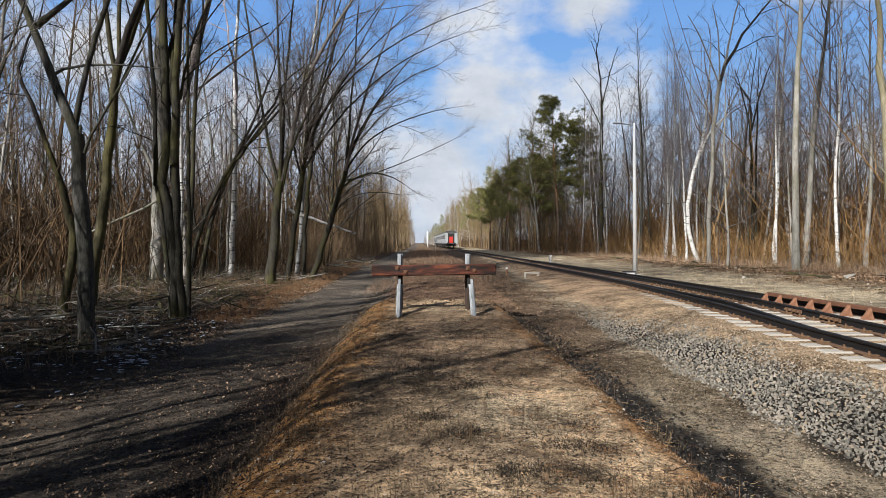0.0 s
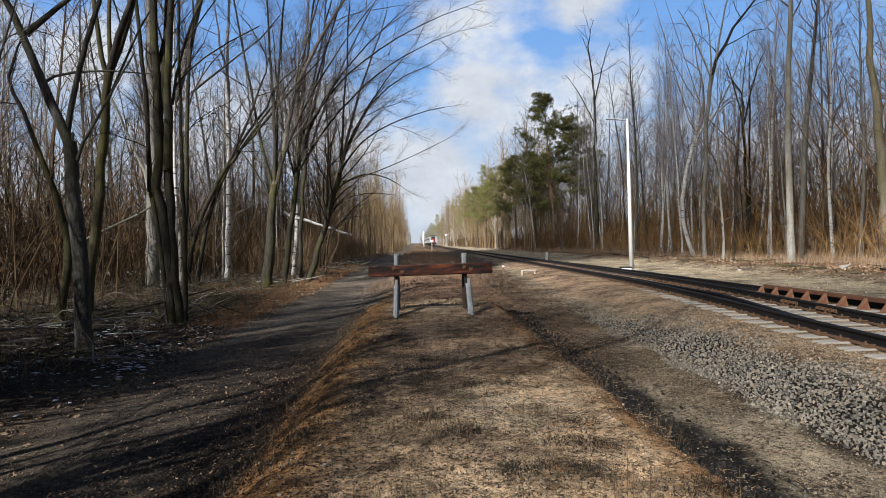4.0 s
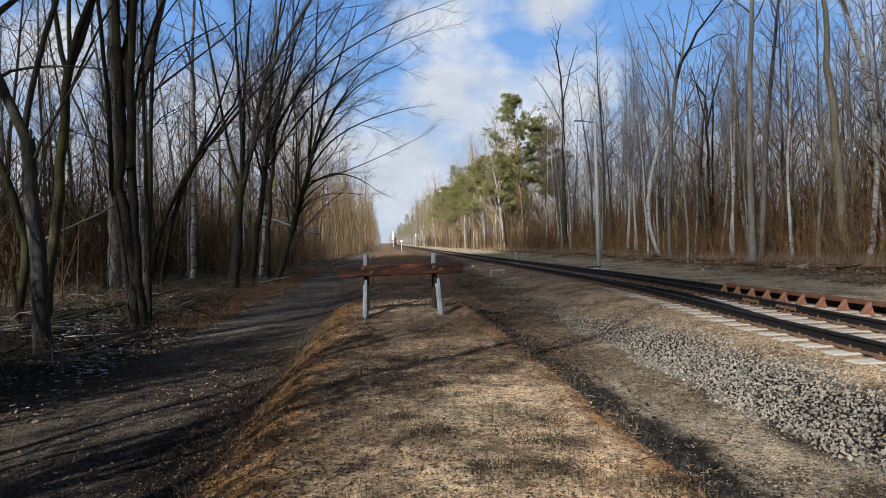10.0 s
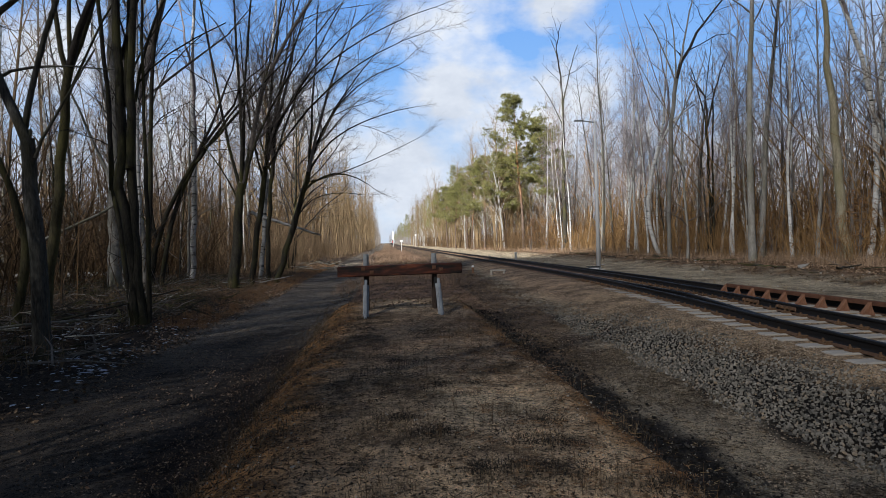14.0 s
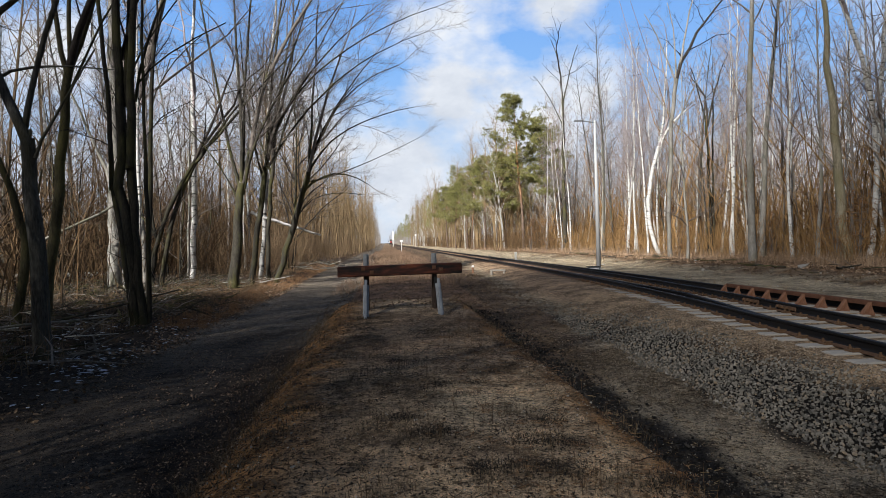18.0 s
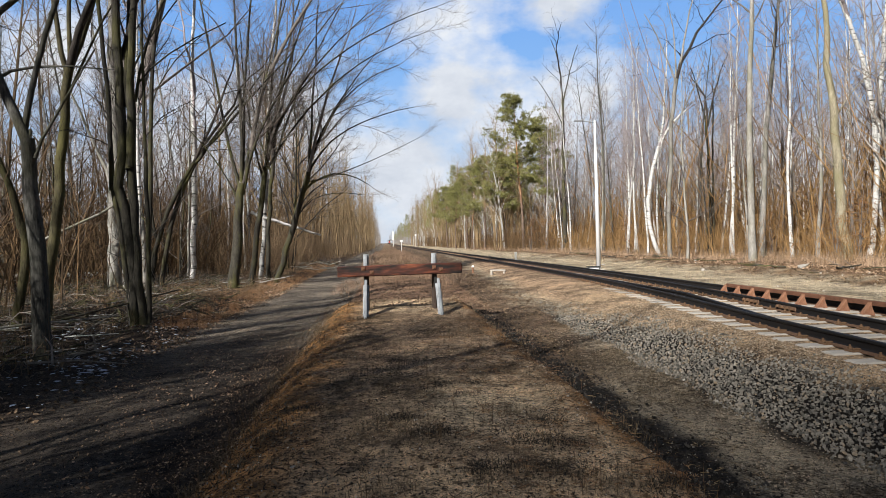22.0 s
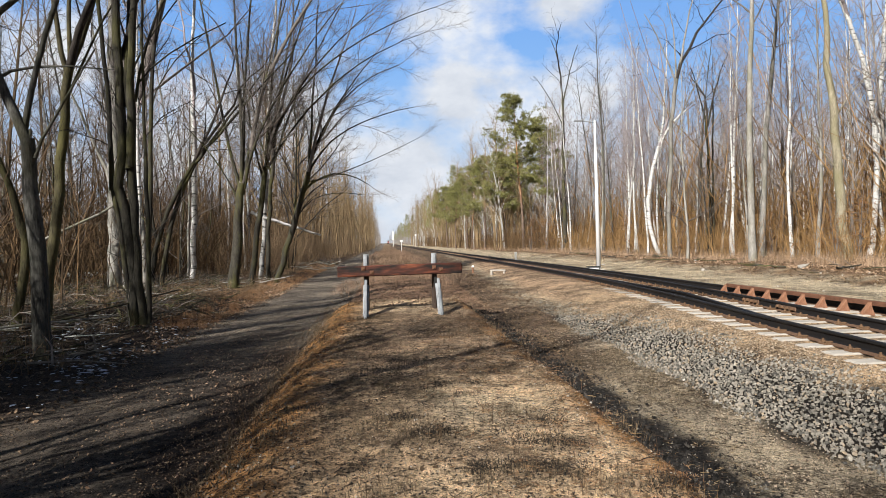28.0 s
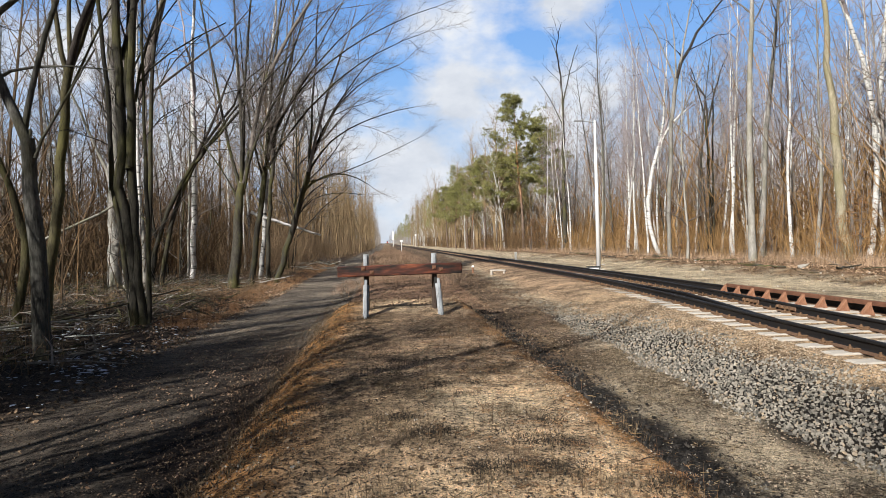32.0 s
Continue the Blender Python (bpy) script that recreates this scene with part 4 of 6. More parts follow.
# unseen tree and two copies behind the eye, added for their shadows
heavy = tree("multi_stemmed_tree", 15, [(0, 0, 0.135, -0.055, 0.02, 14.5), (0.25, 0.1, 0.12, 0.0, 0.03, 15.0), (0.16, 0.35, 0.10, 0.055, 0.02, 14.0), (-0.2, 0.2, 0.09, -0.12, 0.05, 12.5)],
             CLUMP, "bark_dark", "twig_dark", "dark multi-stemmed tree, unseen, added to cast shade by the path", at=spot(-7.6, -3.0, 20))
heavy.scale = (0.6, 0.6, 0.6)
for x, y, s in ((-6.6, -7.0, 0.62), (-5.9, -2.9, 0.46)):
    o = copy_thing(heavy, spot(x, y, 55 * x))
    o.scale = (s, s, s)
tree("leaning_tree", 24, [(0, 0, 0.17, 0.0, 0, 16.0), (0.3, 0.3, 0.14, 0.15, 0.0, 15.0)], FAN, "bark_grey", "twig_dark", "leaning many-stemmed tree with a fan of fine shoots", at=spot(-7.6, 49.0), group="leaning trees by the path")

# a few built once, then copied
TREES = {"tall": [], "birch": [], "slim": []}
BUILD = [("tall", 31, "tall_tree", [(0, 0, 0.155, 0.0, 0.01, 22.0)], TALL, "bark_pale", "twig", "tall bare woodland tree with grey bark"),
         ("tall", 32, "tall_tree", [(0, 0, 0.13, 0.02, 0.0, 20.0)], TALL, "bark_pale", "twig", "tall bare tree with pale grey bark"),
         ("tall", 33, "tall_tree", [(0, 0, 0.15, -0.03, 0.02, 19.0), (0.3, 0.2, 0.11, 0.08, 0.0, 17.0)], TALL, "bark_pale", "twig", "twin-stemmed bare tree with pale grey bark"),
         ("tall", 34, "tall_tree", [(0, 0, 0.14, 0.01, -0.02, 21.0)], TALL, "bark_tan", "twig", "tall bare tree with weathered grey bark"),
         ("birch", 41, "birch_tree", [(0, 0, 0.10, 0.01, 0.0, 19.0)], BIRCH, "birch", "twig_birch", "slender white birch, leafless"),
         ("birch", 42, "birch_tree", [(0, 0, 0.08, -0.04, 0.02, 17.5)], BIRCH, "birch", "twig_birch", "slender white birch, leafless"),
         ("birch", 43, "birch_tree", [(0, 0, 0.105, 0.05, 0.0, 20.0)], BIRCH, "birch", "twig_birch", "tall white birch, leafless"),
         ("slim", 51, "young_tree", [(0, 0, 0.07, 0.03, 0.0, 11.0)], SLIM, "bark_grey", "twig", "slim young bare tree"),
         ("slim", 52, "young_tree", [(0, 0, 0.06, -0.06, 0.02, 9.0)], SLIM, "bark_dark", "twig", "slim young bare tree"),
         ("slim", 53, "young_tree", [(0, 0, 0.08, 0.0, 0.05, 13.0)], SLIM, "bark_pale", "twig", "slim young bare tree")]
FIRST = {}
for kind, seed, name, stems, cfg, bark, twig, label in BUILD:
    TREES[kind].append((seed, name, stems, cfg, bark, twig, label))


def plant(kind, i, x, y, turn, size=1.0):
    """Plant one of the built trees; the first of its kind is grown, the rest are copies."""
    seed, name, stems, cfg, bark, twig, label = TREES[kind][i % len(TREES[kind])]
    m = pose(x, y, hz(x, y) - 0.05, 0, 0, turn)
    if seed not in FIRST:
        FIRST[seed] = tree(name, seed, stems, cfg, bark, twig, label, at=m, group="woodland trees")
        ob = FIRST[seed]
    else:
        ob = copy_thing(FIRST[seed], m)
    ob.scale = (size, size, size)
    return ob


# the trees that stand out at the edge of the right-hand wood
CLEAN = dict(TALL, start=(0.5, 0.2, 0.15), kids=(20, 8, 6), flare=1.25)
for name, seed, x, y, stems, cfg, bark, twig, label in (
        ("tall_tree", 101, 18.38, 30.0, [(0, 0, 0.185, -0.012, 0.0, 24.0)], CLEAN, "bark_pale", "twig", "tall straight pale grey tree at the wood's edge"),
        ("tall_tree", 102, 22.70, 36.0, [(0, 0, 0.185, -0.005, 0.0, 24.0)], CLEAN, "bark_pale", "twig", "tall straight grey tree with a bare lower stem"),
        ("young_tree", 105, 17.44, 35.0, [(0, 0, 0.085, 0.0, 0.0, 12.0)], SLIM, "bark_pale", "twig", "slim young tree with grey bark")):
    tree(name, seed, stems, cfg, bark, twig, label, at=spot(x, y), group="woodland trees")
limbed_tree("tall_tree", "bark_olive", "twig", "olive-brown tree leaning at the wood's edge", 22.58, 29.0, 0.35, [
    (0.00, 0.02, -0.46, 6.31, -1.10, 13.63, 0.0, 0.27, 0.165),
    (-0.46, 7.15, 0.77, 8.80, 1.91, 9.61, -0.1, 0.052, 0.026),
    (-0.38, 4.65, -1.59, 6.32, -2.13, 8.54, 0.0, 0.052, 0.026)])
limbed_tree("tall_tree", "bark_pale", "twig_dark", "grey tree with a wide open crown", 17.84, 38.0, 0.35, [
    (0.00, 0.23, 0.06, 5.74, 0.56, 11.41, 0.0, 0.223, 0.188),
    (0.56, 11.06, 1.10, 13.87, 1.80, 17.03, -0.1, 0.13, 0.05),
    (0.56, 11.06, -0.56, 13.89, -1.42, 15.48, 0.1, 0.086, 0.034),
    (0.33, 8.93, -1.16, 11.06, -2.19, 13.19, 0.1, 0.069, 0.026),
    (0.52, 11.41, 0.35, 14.19, -0.16, 16.03, -0.4, 0.086, 0.034),
    (0.25, 8.22, 1.69, 11.01, 2.32, 13.06, -0.4, 0.069, 0.026)])
limbed_tree("birch_tree", "birch", "twig_birch", "white birch bending over at the wood's edge", 25.35, 31.0, 0.5, [
    (0.00, -0.23, 0.63, 6.33, -0.93, 12.87, 0.0, 0.168, 0.112),
    (0.61, 4.84, 1.13, 9.37, 1.88, 14.62, 0.6, 0.140, 0.098),
    (-0.93, 12.75, -1.26, 13.44, -1.66, 14.16, -0.1, 0.098, 0.070)])
limbed_tree("leaning_birch", "birch", "twig_birch", "crooked white birch leaning aside", 18.87, 42.0, 0.6, [
    (0.00, 0.63, -0.68, 3.47, 0.12, 7.76, 0.0, 0.170, 0.133),
    (0.12, 7.45, 0.90, 9.12, 2.10, 10.27, -0.1, 0.114, 0.057),
    (0.12, 7.45, 0.71, 10.95, 1.15, 15.41, 0.7, 0.095, 0.038)])
limbed_tree("tall_tree", "bark_grey", "twig_dark", "tall dark tree standing above the pines", 19.82, 68.0, 0.3, [
    (0.00, -0.05, -0.04, 7.97, -0.05, 17.33, 0.0, 0.276, 0.184),
    (-0.06, 16.71, -0.32, 20.44, -1.22, 23.53, -0.0, 0.123, 0.046),
    (-0.08, 16.08, 1.02, 20.49, 1.91, 23.08, 0.4, 0.123, 0.046),
    (-0.11, 14.21, -1.65, 17.33, -3.20, 19.49, -0.0, 0.092, 0.037)])
limbed_tree("tall_tree", "bark_dark", "twig_dark", "slim dark tree with a forked crown", 23.71, 44.0, 0.45, [
    (0.00, 0.25, -0.01, 5.14, -0.19, 9.89, 0.0, 0.178, 0.159),
    (-0.19, 9.48, -0.65, 11.75, -1.27, 13.83, 0.1, 0.099, 0.040),
    (-0.11, 9.48, 0.56, 12.53, 1.43, 14.94, -0.4, 0.119, 0.040),
    (0.27, 0.58, 0.32, 5.56, 0.50, 11.39, 0.3, 0.139, 0.079)])
for kind, i, x, y, turn, size in (("birch", 0, 23.01, 40.0, 0, 1.08), ("birch", 1, 24.66, 36.0, 30, 1.05), ("birch", 0, 27.05, 32.0, 190, 1.05),
                                  ("tall", 1, 24.77, 34.0, 30, 0.9), ("birch", 1, 21.2, 52.0, 220, 1.0),
                                  ("tall", 1, 21.12, 60.0, 45, 0.95), ("birch", 2, 20.7, 50.0, 100, 0.95), ("birch", 0, 19.8, 46.0, 200, 0.9), ("birch", 1, 21.4, 37.0, 80, 0.95), ("birch", 2, 25.6, 46.0, 10, 1.0)):
    plant(kind, i, x, y, turn, size)

rng = random.Random(77)
taken = [(18.38, 30), (22.70, 36), (22.66, 29), (17.83, 38), (17.44, 35), (18.61, 42), (23.01, 40), (24.66, 36)]


def fill(n, x0, x1, y0, y1, mix, gap, open_to=None):
    made = 0
    for _ in range(n * 12):
        if made >= n:
            break
        y = rng.uniform(y0, y1)
        x = rng.uniform(x0(y), x1(y))
        if any((x - a) ** 2 + (y - b) ** 2 < gap * gap for a, b in taken):
            continue
        if open_to and any(a < y + 1.19 * (0.5 - x) < b for a, b in open_to):
            continue
        taken.append((x, y))
        kind = rng.choices(("tall", "birch", "slim"), mix)[0]
        plant(kind, rng.randrange(4), x, y, rng.uniform(0, 360), rng.uniform(0.8, 1.1))
        made += 1


EDGE_R = lambda y: 19.5 - 0.045 * (y - 30) if y > 30 else 19.5
fill(145, lambda y: EDGE_R(y) + 1.0, lambda y: EDGE_R(y) + 26, 12, 82, (0.15, 0.65, 0.2), 1.2)
fill(58, lambda y: -30, lambda y: -10.5, 24, 62, (0.25, 0.35, 0.4), 1.6)
rng = random.Random(22)
# unseen trees that shade the ground; gaps let sun onto path and mound
fill(44, lambda y: -22, lambda y: -6.6, -20, 9, (0.4, 0.06, 0.54), 1.2, ((-1.5, 2.8), (4.4, 8.0), (9.6, 19.5)))
bush = tree("hazel_bush", 91, [(rng.gauss(0, 0.3), rng.gauss(0, 0.3), 0.035, rng.gauss(0, 0.3), rng.gauss(0, 0.3), rng.uniform(3.5, 5.5)) for _ in range(8)], dict(SLIM, kids=(11, 4, 2)), "bark_grey", "twig",
            "bare many-stemmed bush, unseen, added to shade the path", "bush", spot(-8.2, -7.0), "hazel bushes")
# unseen bushes added along the wood's edge beside and behind the eye, with gaps: where their shade meets the path, how
# many, how far off, how tall
for y0, y1, n, x0, x1, tall in ((12.2, 14.8, 22, -9.8, -8.2, 1.5), (4.6, 5.4, 1, -8.6, -6.8, 1.2), (-5.0, 3.0, 22, -8.5, -5.6, 1.3)):
    for k in range(n):
        x = rng.uniform(x0, x1)
        y = y0 + (y1 - y0) * (k + rng.random()) / n + 1.19 * (3.2 + x)
        x = min(x, -0.62 * y - 1.4)
        o = copy_thing(bush, spot(x, y, rng.uniform(0, 360)))
        o.scale = (tall * 0.95, tall * 0.95, tall * rng.uniform(0.85, 1.15))

# unseen slim trees, set where their shadows streak the mound
for kind, i, yt, s in (("slim", 0, 5.9, 10.5), ("slim", 1, 7.0, 11.0), ("slim", 2, 8.2, 12.0), ("slim", 0, 9.3, 10.5), ("slim", 1, 10.4, 11.5), ("slim", 0, 7.6, 13.0)):
    plant(kind, i, -0.4 - 0.643 * s, yt - 0.766 * s, 40 * yt)
# unseen round-headed trees added so their crowns shade the mound
maple = tree("field_maple", 92, [(0, 0, 0.085, 0.02, 0.0, 8.4), (0.2, 0.1, 0.06, 0.08, -0.05, 7.6)], dict(CLUMP, start=(0.5, 0.15, 0.1), kids=(15, 8, 6), ratio=(0.26, 0.42, 0.42)), "bark_grey", "twig_dark",
             "low round-headed bare tree, unseen, added to shade the mound", at=spot(-5.9, -0.6), group="maples by the path")
for k, (yt, s) in enumerate(((3.5, 8.9), (2.5, 9.6), (8.4, 9.2), (9.6, 8.9), (11.0, 9.0))):
    copy_thing(maple, spot(-0.3 - 0.643 * s, yt - 0.766 * s, 75 * k))

# pines where the line narrows
PINES = [(61, 17.4, 78, 19.6, 0.22), (62, 20.1, 77, 16.5, 0.2), (63, 16.4, 85, 13.5, 0.18), (64, 14.9, 94, 14.0, 0.18), (61, 14.2, 103, 13.0, 0.2), (62, 14.6, 112, 14.5, 0.2), (63, 13.6, 122, 13.0, 0.2), (64, 13.6, 138, 13.5, 0.2)]
made = {}
for k, (seed, x, y, h, r) in enumerate(PINES):
    m = pose(x, y, hz(x, y), 0, 0, 50 * k)
    if seed in made:
        o = copy_thing(made[seed][0], m)
        s = h / made[seed][1]
        o.scale = (s, s, s)
    else:
        made[seed] = (pine(seed, h, r, "tall pine with dark green needles and orange upper bark", at=m), h)


# far woods: one object a side
def low_tree(seed, h, r, nl, nt):
    rg, t = random.Random(seed), Tubes()
    cfg = dict(TALL, segs=(5, 2, 1), sides=(4, 3, 3), wander=(0.04, 0.1, 0.1), kids=(nl, nt), start=(0.22, 0.15), thin=0.02, girth=0.012, ratio=(0.26, 0.5))
    grow((t, t), Vector((0, 0, -0.4)), Vector((0, 0, 1)), h, r, 0, rg, cfg)
    return t.arrays()


def low_pine(seed, h):
    rg, t, v, f = random.Random(seed), Tubes(), [], []
    for i in range(150):
        z = h * (0.38 + 0.62 * i / 150)
        a, l = rg.uniform(0, 6.28), h * 0.19 * (1.12 - i / 150) * rg.uniform(0.2, 1.1)
        needle_tuft(v, f, Vector((math.cos(a) * l, math.sin(a) * l, z)), rg.uniform(0.4, 0.75), rg, 11)
    q = np.array(f, np.int32)
    return np.array(v, np.float32), np.concatenate([q[:, [0, 1, 2]], q[:, [0, 2, 3]]])


LOW = [low_tree(s, h, r, 17, 4) for s, h, r in ((1, 17, 0.105), (2, 19, 0.12), (3, 15, 0.09), (4, 20, 0.12))]
DENSE = [low_tree(s, h, r, 26, 8) for s, h, r in ((11, 16, 0.12), (12, 18, 0.14), (13, 15, 0.11), (14, 19, 0.15))]
LOWER = [low_tree(s, h, r, 10, 3) for s, h, r in ((5, 17, 0.2), (6, 19, 0.22), (7, 15, 0.18))]
LOWP = [low_pine(s, h) for s, h in ((1, 14), (2, 16))]


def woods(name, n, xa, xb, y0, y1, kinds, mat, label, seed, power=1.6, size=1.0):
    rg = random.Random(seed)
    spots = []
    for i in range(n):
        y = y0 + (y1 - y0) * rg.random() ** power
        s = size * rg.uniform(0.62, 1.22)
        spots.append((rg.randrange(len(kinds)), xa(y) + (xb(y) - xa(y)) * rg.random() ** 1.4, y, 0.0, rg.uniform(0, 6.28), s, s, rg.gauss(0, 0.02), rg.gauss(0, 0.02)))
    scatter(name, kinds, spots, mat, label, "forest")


FAR_R = lambda y: 15.0 - 0.014 * (y - 80) if y < 300 else 11.9 - 0.006 * (y - 300)
woods("far_forest", 420, lambda y: EDGE_R(min(y, 110)) + 6, lambda y: 85 + 0.0 * y, 25, 260, LOW, M["wood_far"], "bare brown trees of the far wood", 1, 1.0)
woods("far_forest", 70, FAR_R, lambda y: FAR_R(y) + 16, 84, 300, DENSE, M["birch_far"], "pale birches in the far wood", 2, 1.1)
woods("far_forest", 200, FAR_R, lambda y: FAR_R(y) + 10, 84, 300, DENSE, M["wood_warm"], "bare brown trees at the wood's far edge", 21, 1.1)
woods("far_forest", 260, FAR_R, lambda y: FAR_R(y) + 22, 250, 1300, LOWER, M["wood_far"], "bare trees along the distant line", 3)
woods("far_pines", 62, FAR_R, lambda y: FAR_R(y) + 14, 92, 700, LOWP, M["needles"], "distant green pines along the line", 4, 1.5)
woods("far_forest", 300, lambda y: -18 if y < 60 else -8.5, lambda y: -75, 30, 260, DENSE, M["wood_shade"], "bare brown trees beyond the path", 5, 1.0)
woods("far_forest", 170, lambda y: -7.6 + 3.4 * smooth_step(52, 130, y), lambda y: -20, 52, 300, DENSE, M["wood_warm"], "bare brown trees at the path's far edge", 22, 1.0)
woods("far_forest", 240, lambda y: -4.6 - 0.006 * (y - 250), lambda y: -30 - 0.006 * (y - 250), 250, 1300, LOWER, M["wood_far"], "bare trees along the distant line", 6)
woods("far_pines", 25, lambda y: -9.5, lambda y: -25, 260, 900, LOWP, M["needles"], "distant green pines beyond the path", 7)
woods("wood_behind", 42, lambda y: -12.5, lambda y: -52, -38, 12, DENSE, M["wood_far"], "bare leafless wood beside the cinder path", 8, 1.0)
# low trees out of view, added and sized to shade the left wood
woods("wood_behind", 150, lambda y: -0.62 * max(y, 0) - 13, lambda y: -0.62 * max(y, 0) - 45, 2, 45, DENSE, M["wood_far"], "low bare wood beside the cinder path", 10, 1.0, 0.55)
woods("wood_behind", 50, lambda y: 20, lambda y: 60, -80, 14, LOW, M["wood_far"], "bare leafless wood across the line", 9, 1.0)


# brushwood: stems, thickets, dry grass
def stem_bunch(seed, n, h, spread, r):
    rg, t = random.Random(seed), Tubes()
    for i in range(n):
        p = Vector((rg.gauss(0, spread), rg.gauss(0, spread), -0.1))
        d = Vector((rg.gauss(0, 0.33), rg.gauss(0, 0.33), 1)).normalized()
        ln = h * rg.uniform(0.5, 1.2)
        q = p + d * ln * 0.5 + Vector((rg.gauss(0, 0.06 * ln), rg.gauss(0, 0.06 * ln), 0))
        t.add([p, q, q + (d + Vector((rg.gauss(0, 0.25), rg.gauss(0, 0.25), 0))).normalized() * ln * 0.5], [r, r * 0.7, r * 0.25], 3)
        for k in range(3):
            s = p.lerp(q, rg.uniform(0.5, 1.0))
            t.add([s, s + Vector((rg.gauss(0, 0.5), rg.gauss(0, 0.5), rg.uniform(0.3, 0.8))) * ln * 0.3], [r * 0.5, r * 0.2], 3)
    return t.arrays()


def grass_tuft(seed, n, h, w, spread, bend=0.5):
    rg, v, f = random.Random(seed), [], []
    for i in range(n):
        x, y, a = rg.gauss(0, spread), rg.gauss(0, spread), rg.uniform(0, 6.28)
        hh, b = h * rg.uniform(0.5, 1.2), bend * rg.uniform(0.2, 1.3) * h
        c, s = math.cos(a), math.sin(a)
        o = len(v)
        v += [(x - s * w, y + c * w, -0.03), (x + s * w, y - c * w, -0.03), (x + c * b * 0.35 - s * w * .7, y + s * b * 0.35 + c * w * .7, hh * 0.6),
              (x + c * b * 0.35 + s * w * .7, y + s * b * 0.35 - c * w * .7, hh * 0.6), (x + c * b, y + s * b, hh)]
        f += [(o, o + 1, o + 3), (o, o + 3, o + 2), (o + 2, o + 3, o + 4)]
    return np.array(v, np.float32), np.array(f, np.int32)


def strew(name, kinds, n, xa, xb, y0, y1, mat, label, category, seed, smin=0.7, smax=1.3, bias=1.0, ybias=1.0, keep=None, sink=0.0):
    rg = random.Random(seed)
    spots = []
    for i in range(n):
        y = y0 + (y1 - y0) * rg.random() ** ybias
        x = xa(y) + (xb(y) - xa(y)) * rg.random() ** bias
        if keep and not keep(x, y):
            continue
        s = rg.uniform(smin, smax)
        spots.append((rg.randrange(len(kinds)), x, y, hz(x, y) - sink, rg.uniform(0, 6.28), s, s * rg.uniform(0.8, 1.2), rg.gauss(0, 0.04), rg.gauss(0, 0.04)))
    scatter(name, kinds, spots, mat, label, category)


THICK = [stem_bunch(s, 6, h, 0.5, 0.012) for s, h in ((1, 3.0), (2, 2.2), (3, 3.8))]
POLES = [stem_bunch(s, 4, h, 0.9, 0.022) for s, h in ((6, 6.5), (7, 8.5), (8, 5.2))]
THICKER = [stem_bunch(s, 9, h, 1.5, 0.03) for s, h in ((16, 6.0), (17, 7.5), (18, 5.0))]
TWIGGY = [stem_bunch(s, 6, h, 0.35, 0.008) for s, h in ((4, 1.2), (5, 0.9))]
TUFT = [grass_tuft(s, 22, h, 0.006, 0.16) for s, h in ((1, 0.7), (2, 0.5), (3, 0.9))]
strew("brushwood", THICK, 900, EDGE_R, lambda y: EDGE_R(y) + 26, 10, 110, M["brush_gold"], "golden-brown brushwood under the trees", "undergrowth", 11, 0.7, 1.2, 1.3)
strew("brushwood", THICK, 520, lambda y: -8.0 if y > 36 else -13.0, lambda y: -34, 22, 110, M["brush_shaded"], "brown brushwood in the wood beside the path", "undergrowth", 12, 0.6, 1.1, 1.2)
strew("sapling_thicket", POLES, 720, lambda y: EDGE_R(y) + 2.2, lambda y: EDGE_R(y) + 60, 12, 150, M["brush_gold"], "thicket of golden-brown saplings deep in the wood", "undergrowth", 17, 0.8, 1.3, 1.0)
strew("sapling_thicket", POLES, 700, lambda y: -11.5, lambda y: -60, 14, 150, M["brush_shaded"], "thicket of brown saplings beyond the path", "undergrowth", 18, 0.8, 1.3, 1.0)
strew("sapling_thicket", THICKER, 900, lambda y: -15, lambda y: -60, 26, 130, M["brush_shaded"], "dense brown saplings deep in the wood", "undergrowth", 19, 0.9, 1.6, 1.2)
strew("sapling_thicket", THICKER, 430, lambda y: EDGE_R(y) + 8, lambda y: EDGE_R(y) + 55, 14, 130, M["brush_gold"], "dense brown saplings in the far wood", "undergrowth", 20, 0.8, 1.3, 1.2)
strew("sapling_thicket", POLES, 420, lambda y: EDGE_R(y) + 6, lambda y: EDGE_R(y) + 45, 16, 100, M["brush_gold"], "tall golden-brown saplings in the wood", "undergrowth", 29, 1.4, 2.3, 1.2)
strew("brushwood", TWIGGY, 420, lambda y: -5.6, lambda y: -16, 8, 45, M["brush"], "low twiggy scrub on the wood's floor", "undergrowth", 13, 0.4, 0.9)
M["tan_grass"] = leafy_material("tan_grass", (0.30, 0.195, 0.115), (0.60, 0.43, 0.285))
strew("dry_grass", TUFT, 1000, lambda y: EDGE_R(y) - 2.2, lambda y: EDGE_R(y) + 3, 12, 95, M["tan_grass"], "pale tan dead grass and bracken at the wood's edge", "grass", 28, 0.2, 0.65)
strew("dry_grass", TUFT, 900, lambda y: EDGE_R(y) - 2.6, lambda y: EDGE_R(y) + 5, 10, 110, M["heath"], "brown dry grass along the wood's edge", "grass", 14, 0.2, 0.6)
strew("brushwood", TWIGGY, 900, lambda y: EDGE_R(y) - 2.0, lambda y: EDGE_R(y) + 6, 10, 110, M["brush"], "low brown twigs along the wood's edge", "undergrowth", 23, 0.4, 1.1)
strew("dry_grass", TUFT, 800, lambda y: -4.6, lambda y: -6.0, 16, 60, M["rust_grass"], "rust-coloured dry grass beside the path", "grass", 15, 0.14, 0.36, 1.3, 1.4)
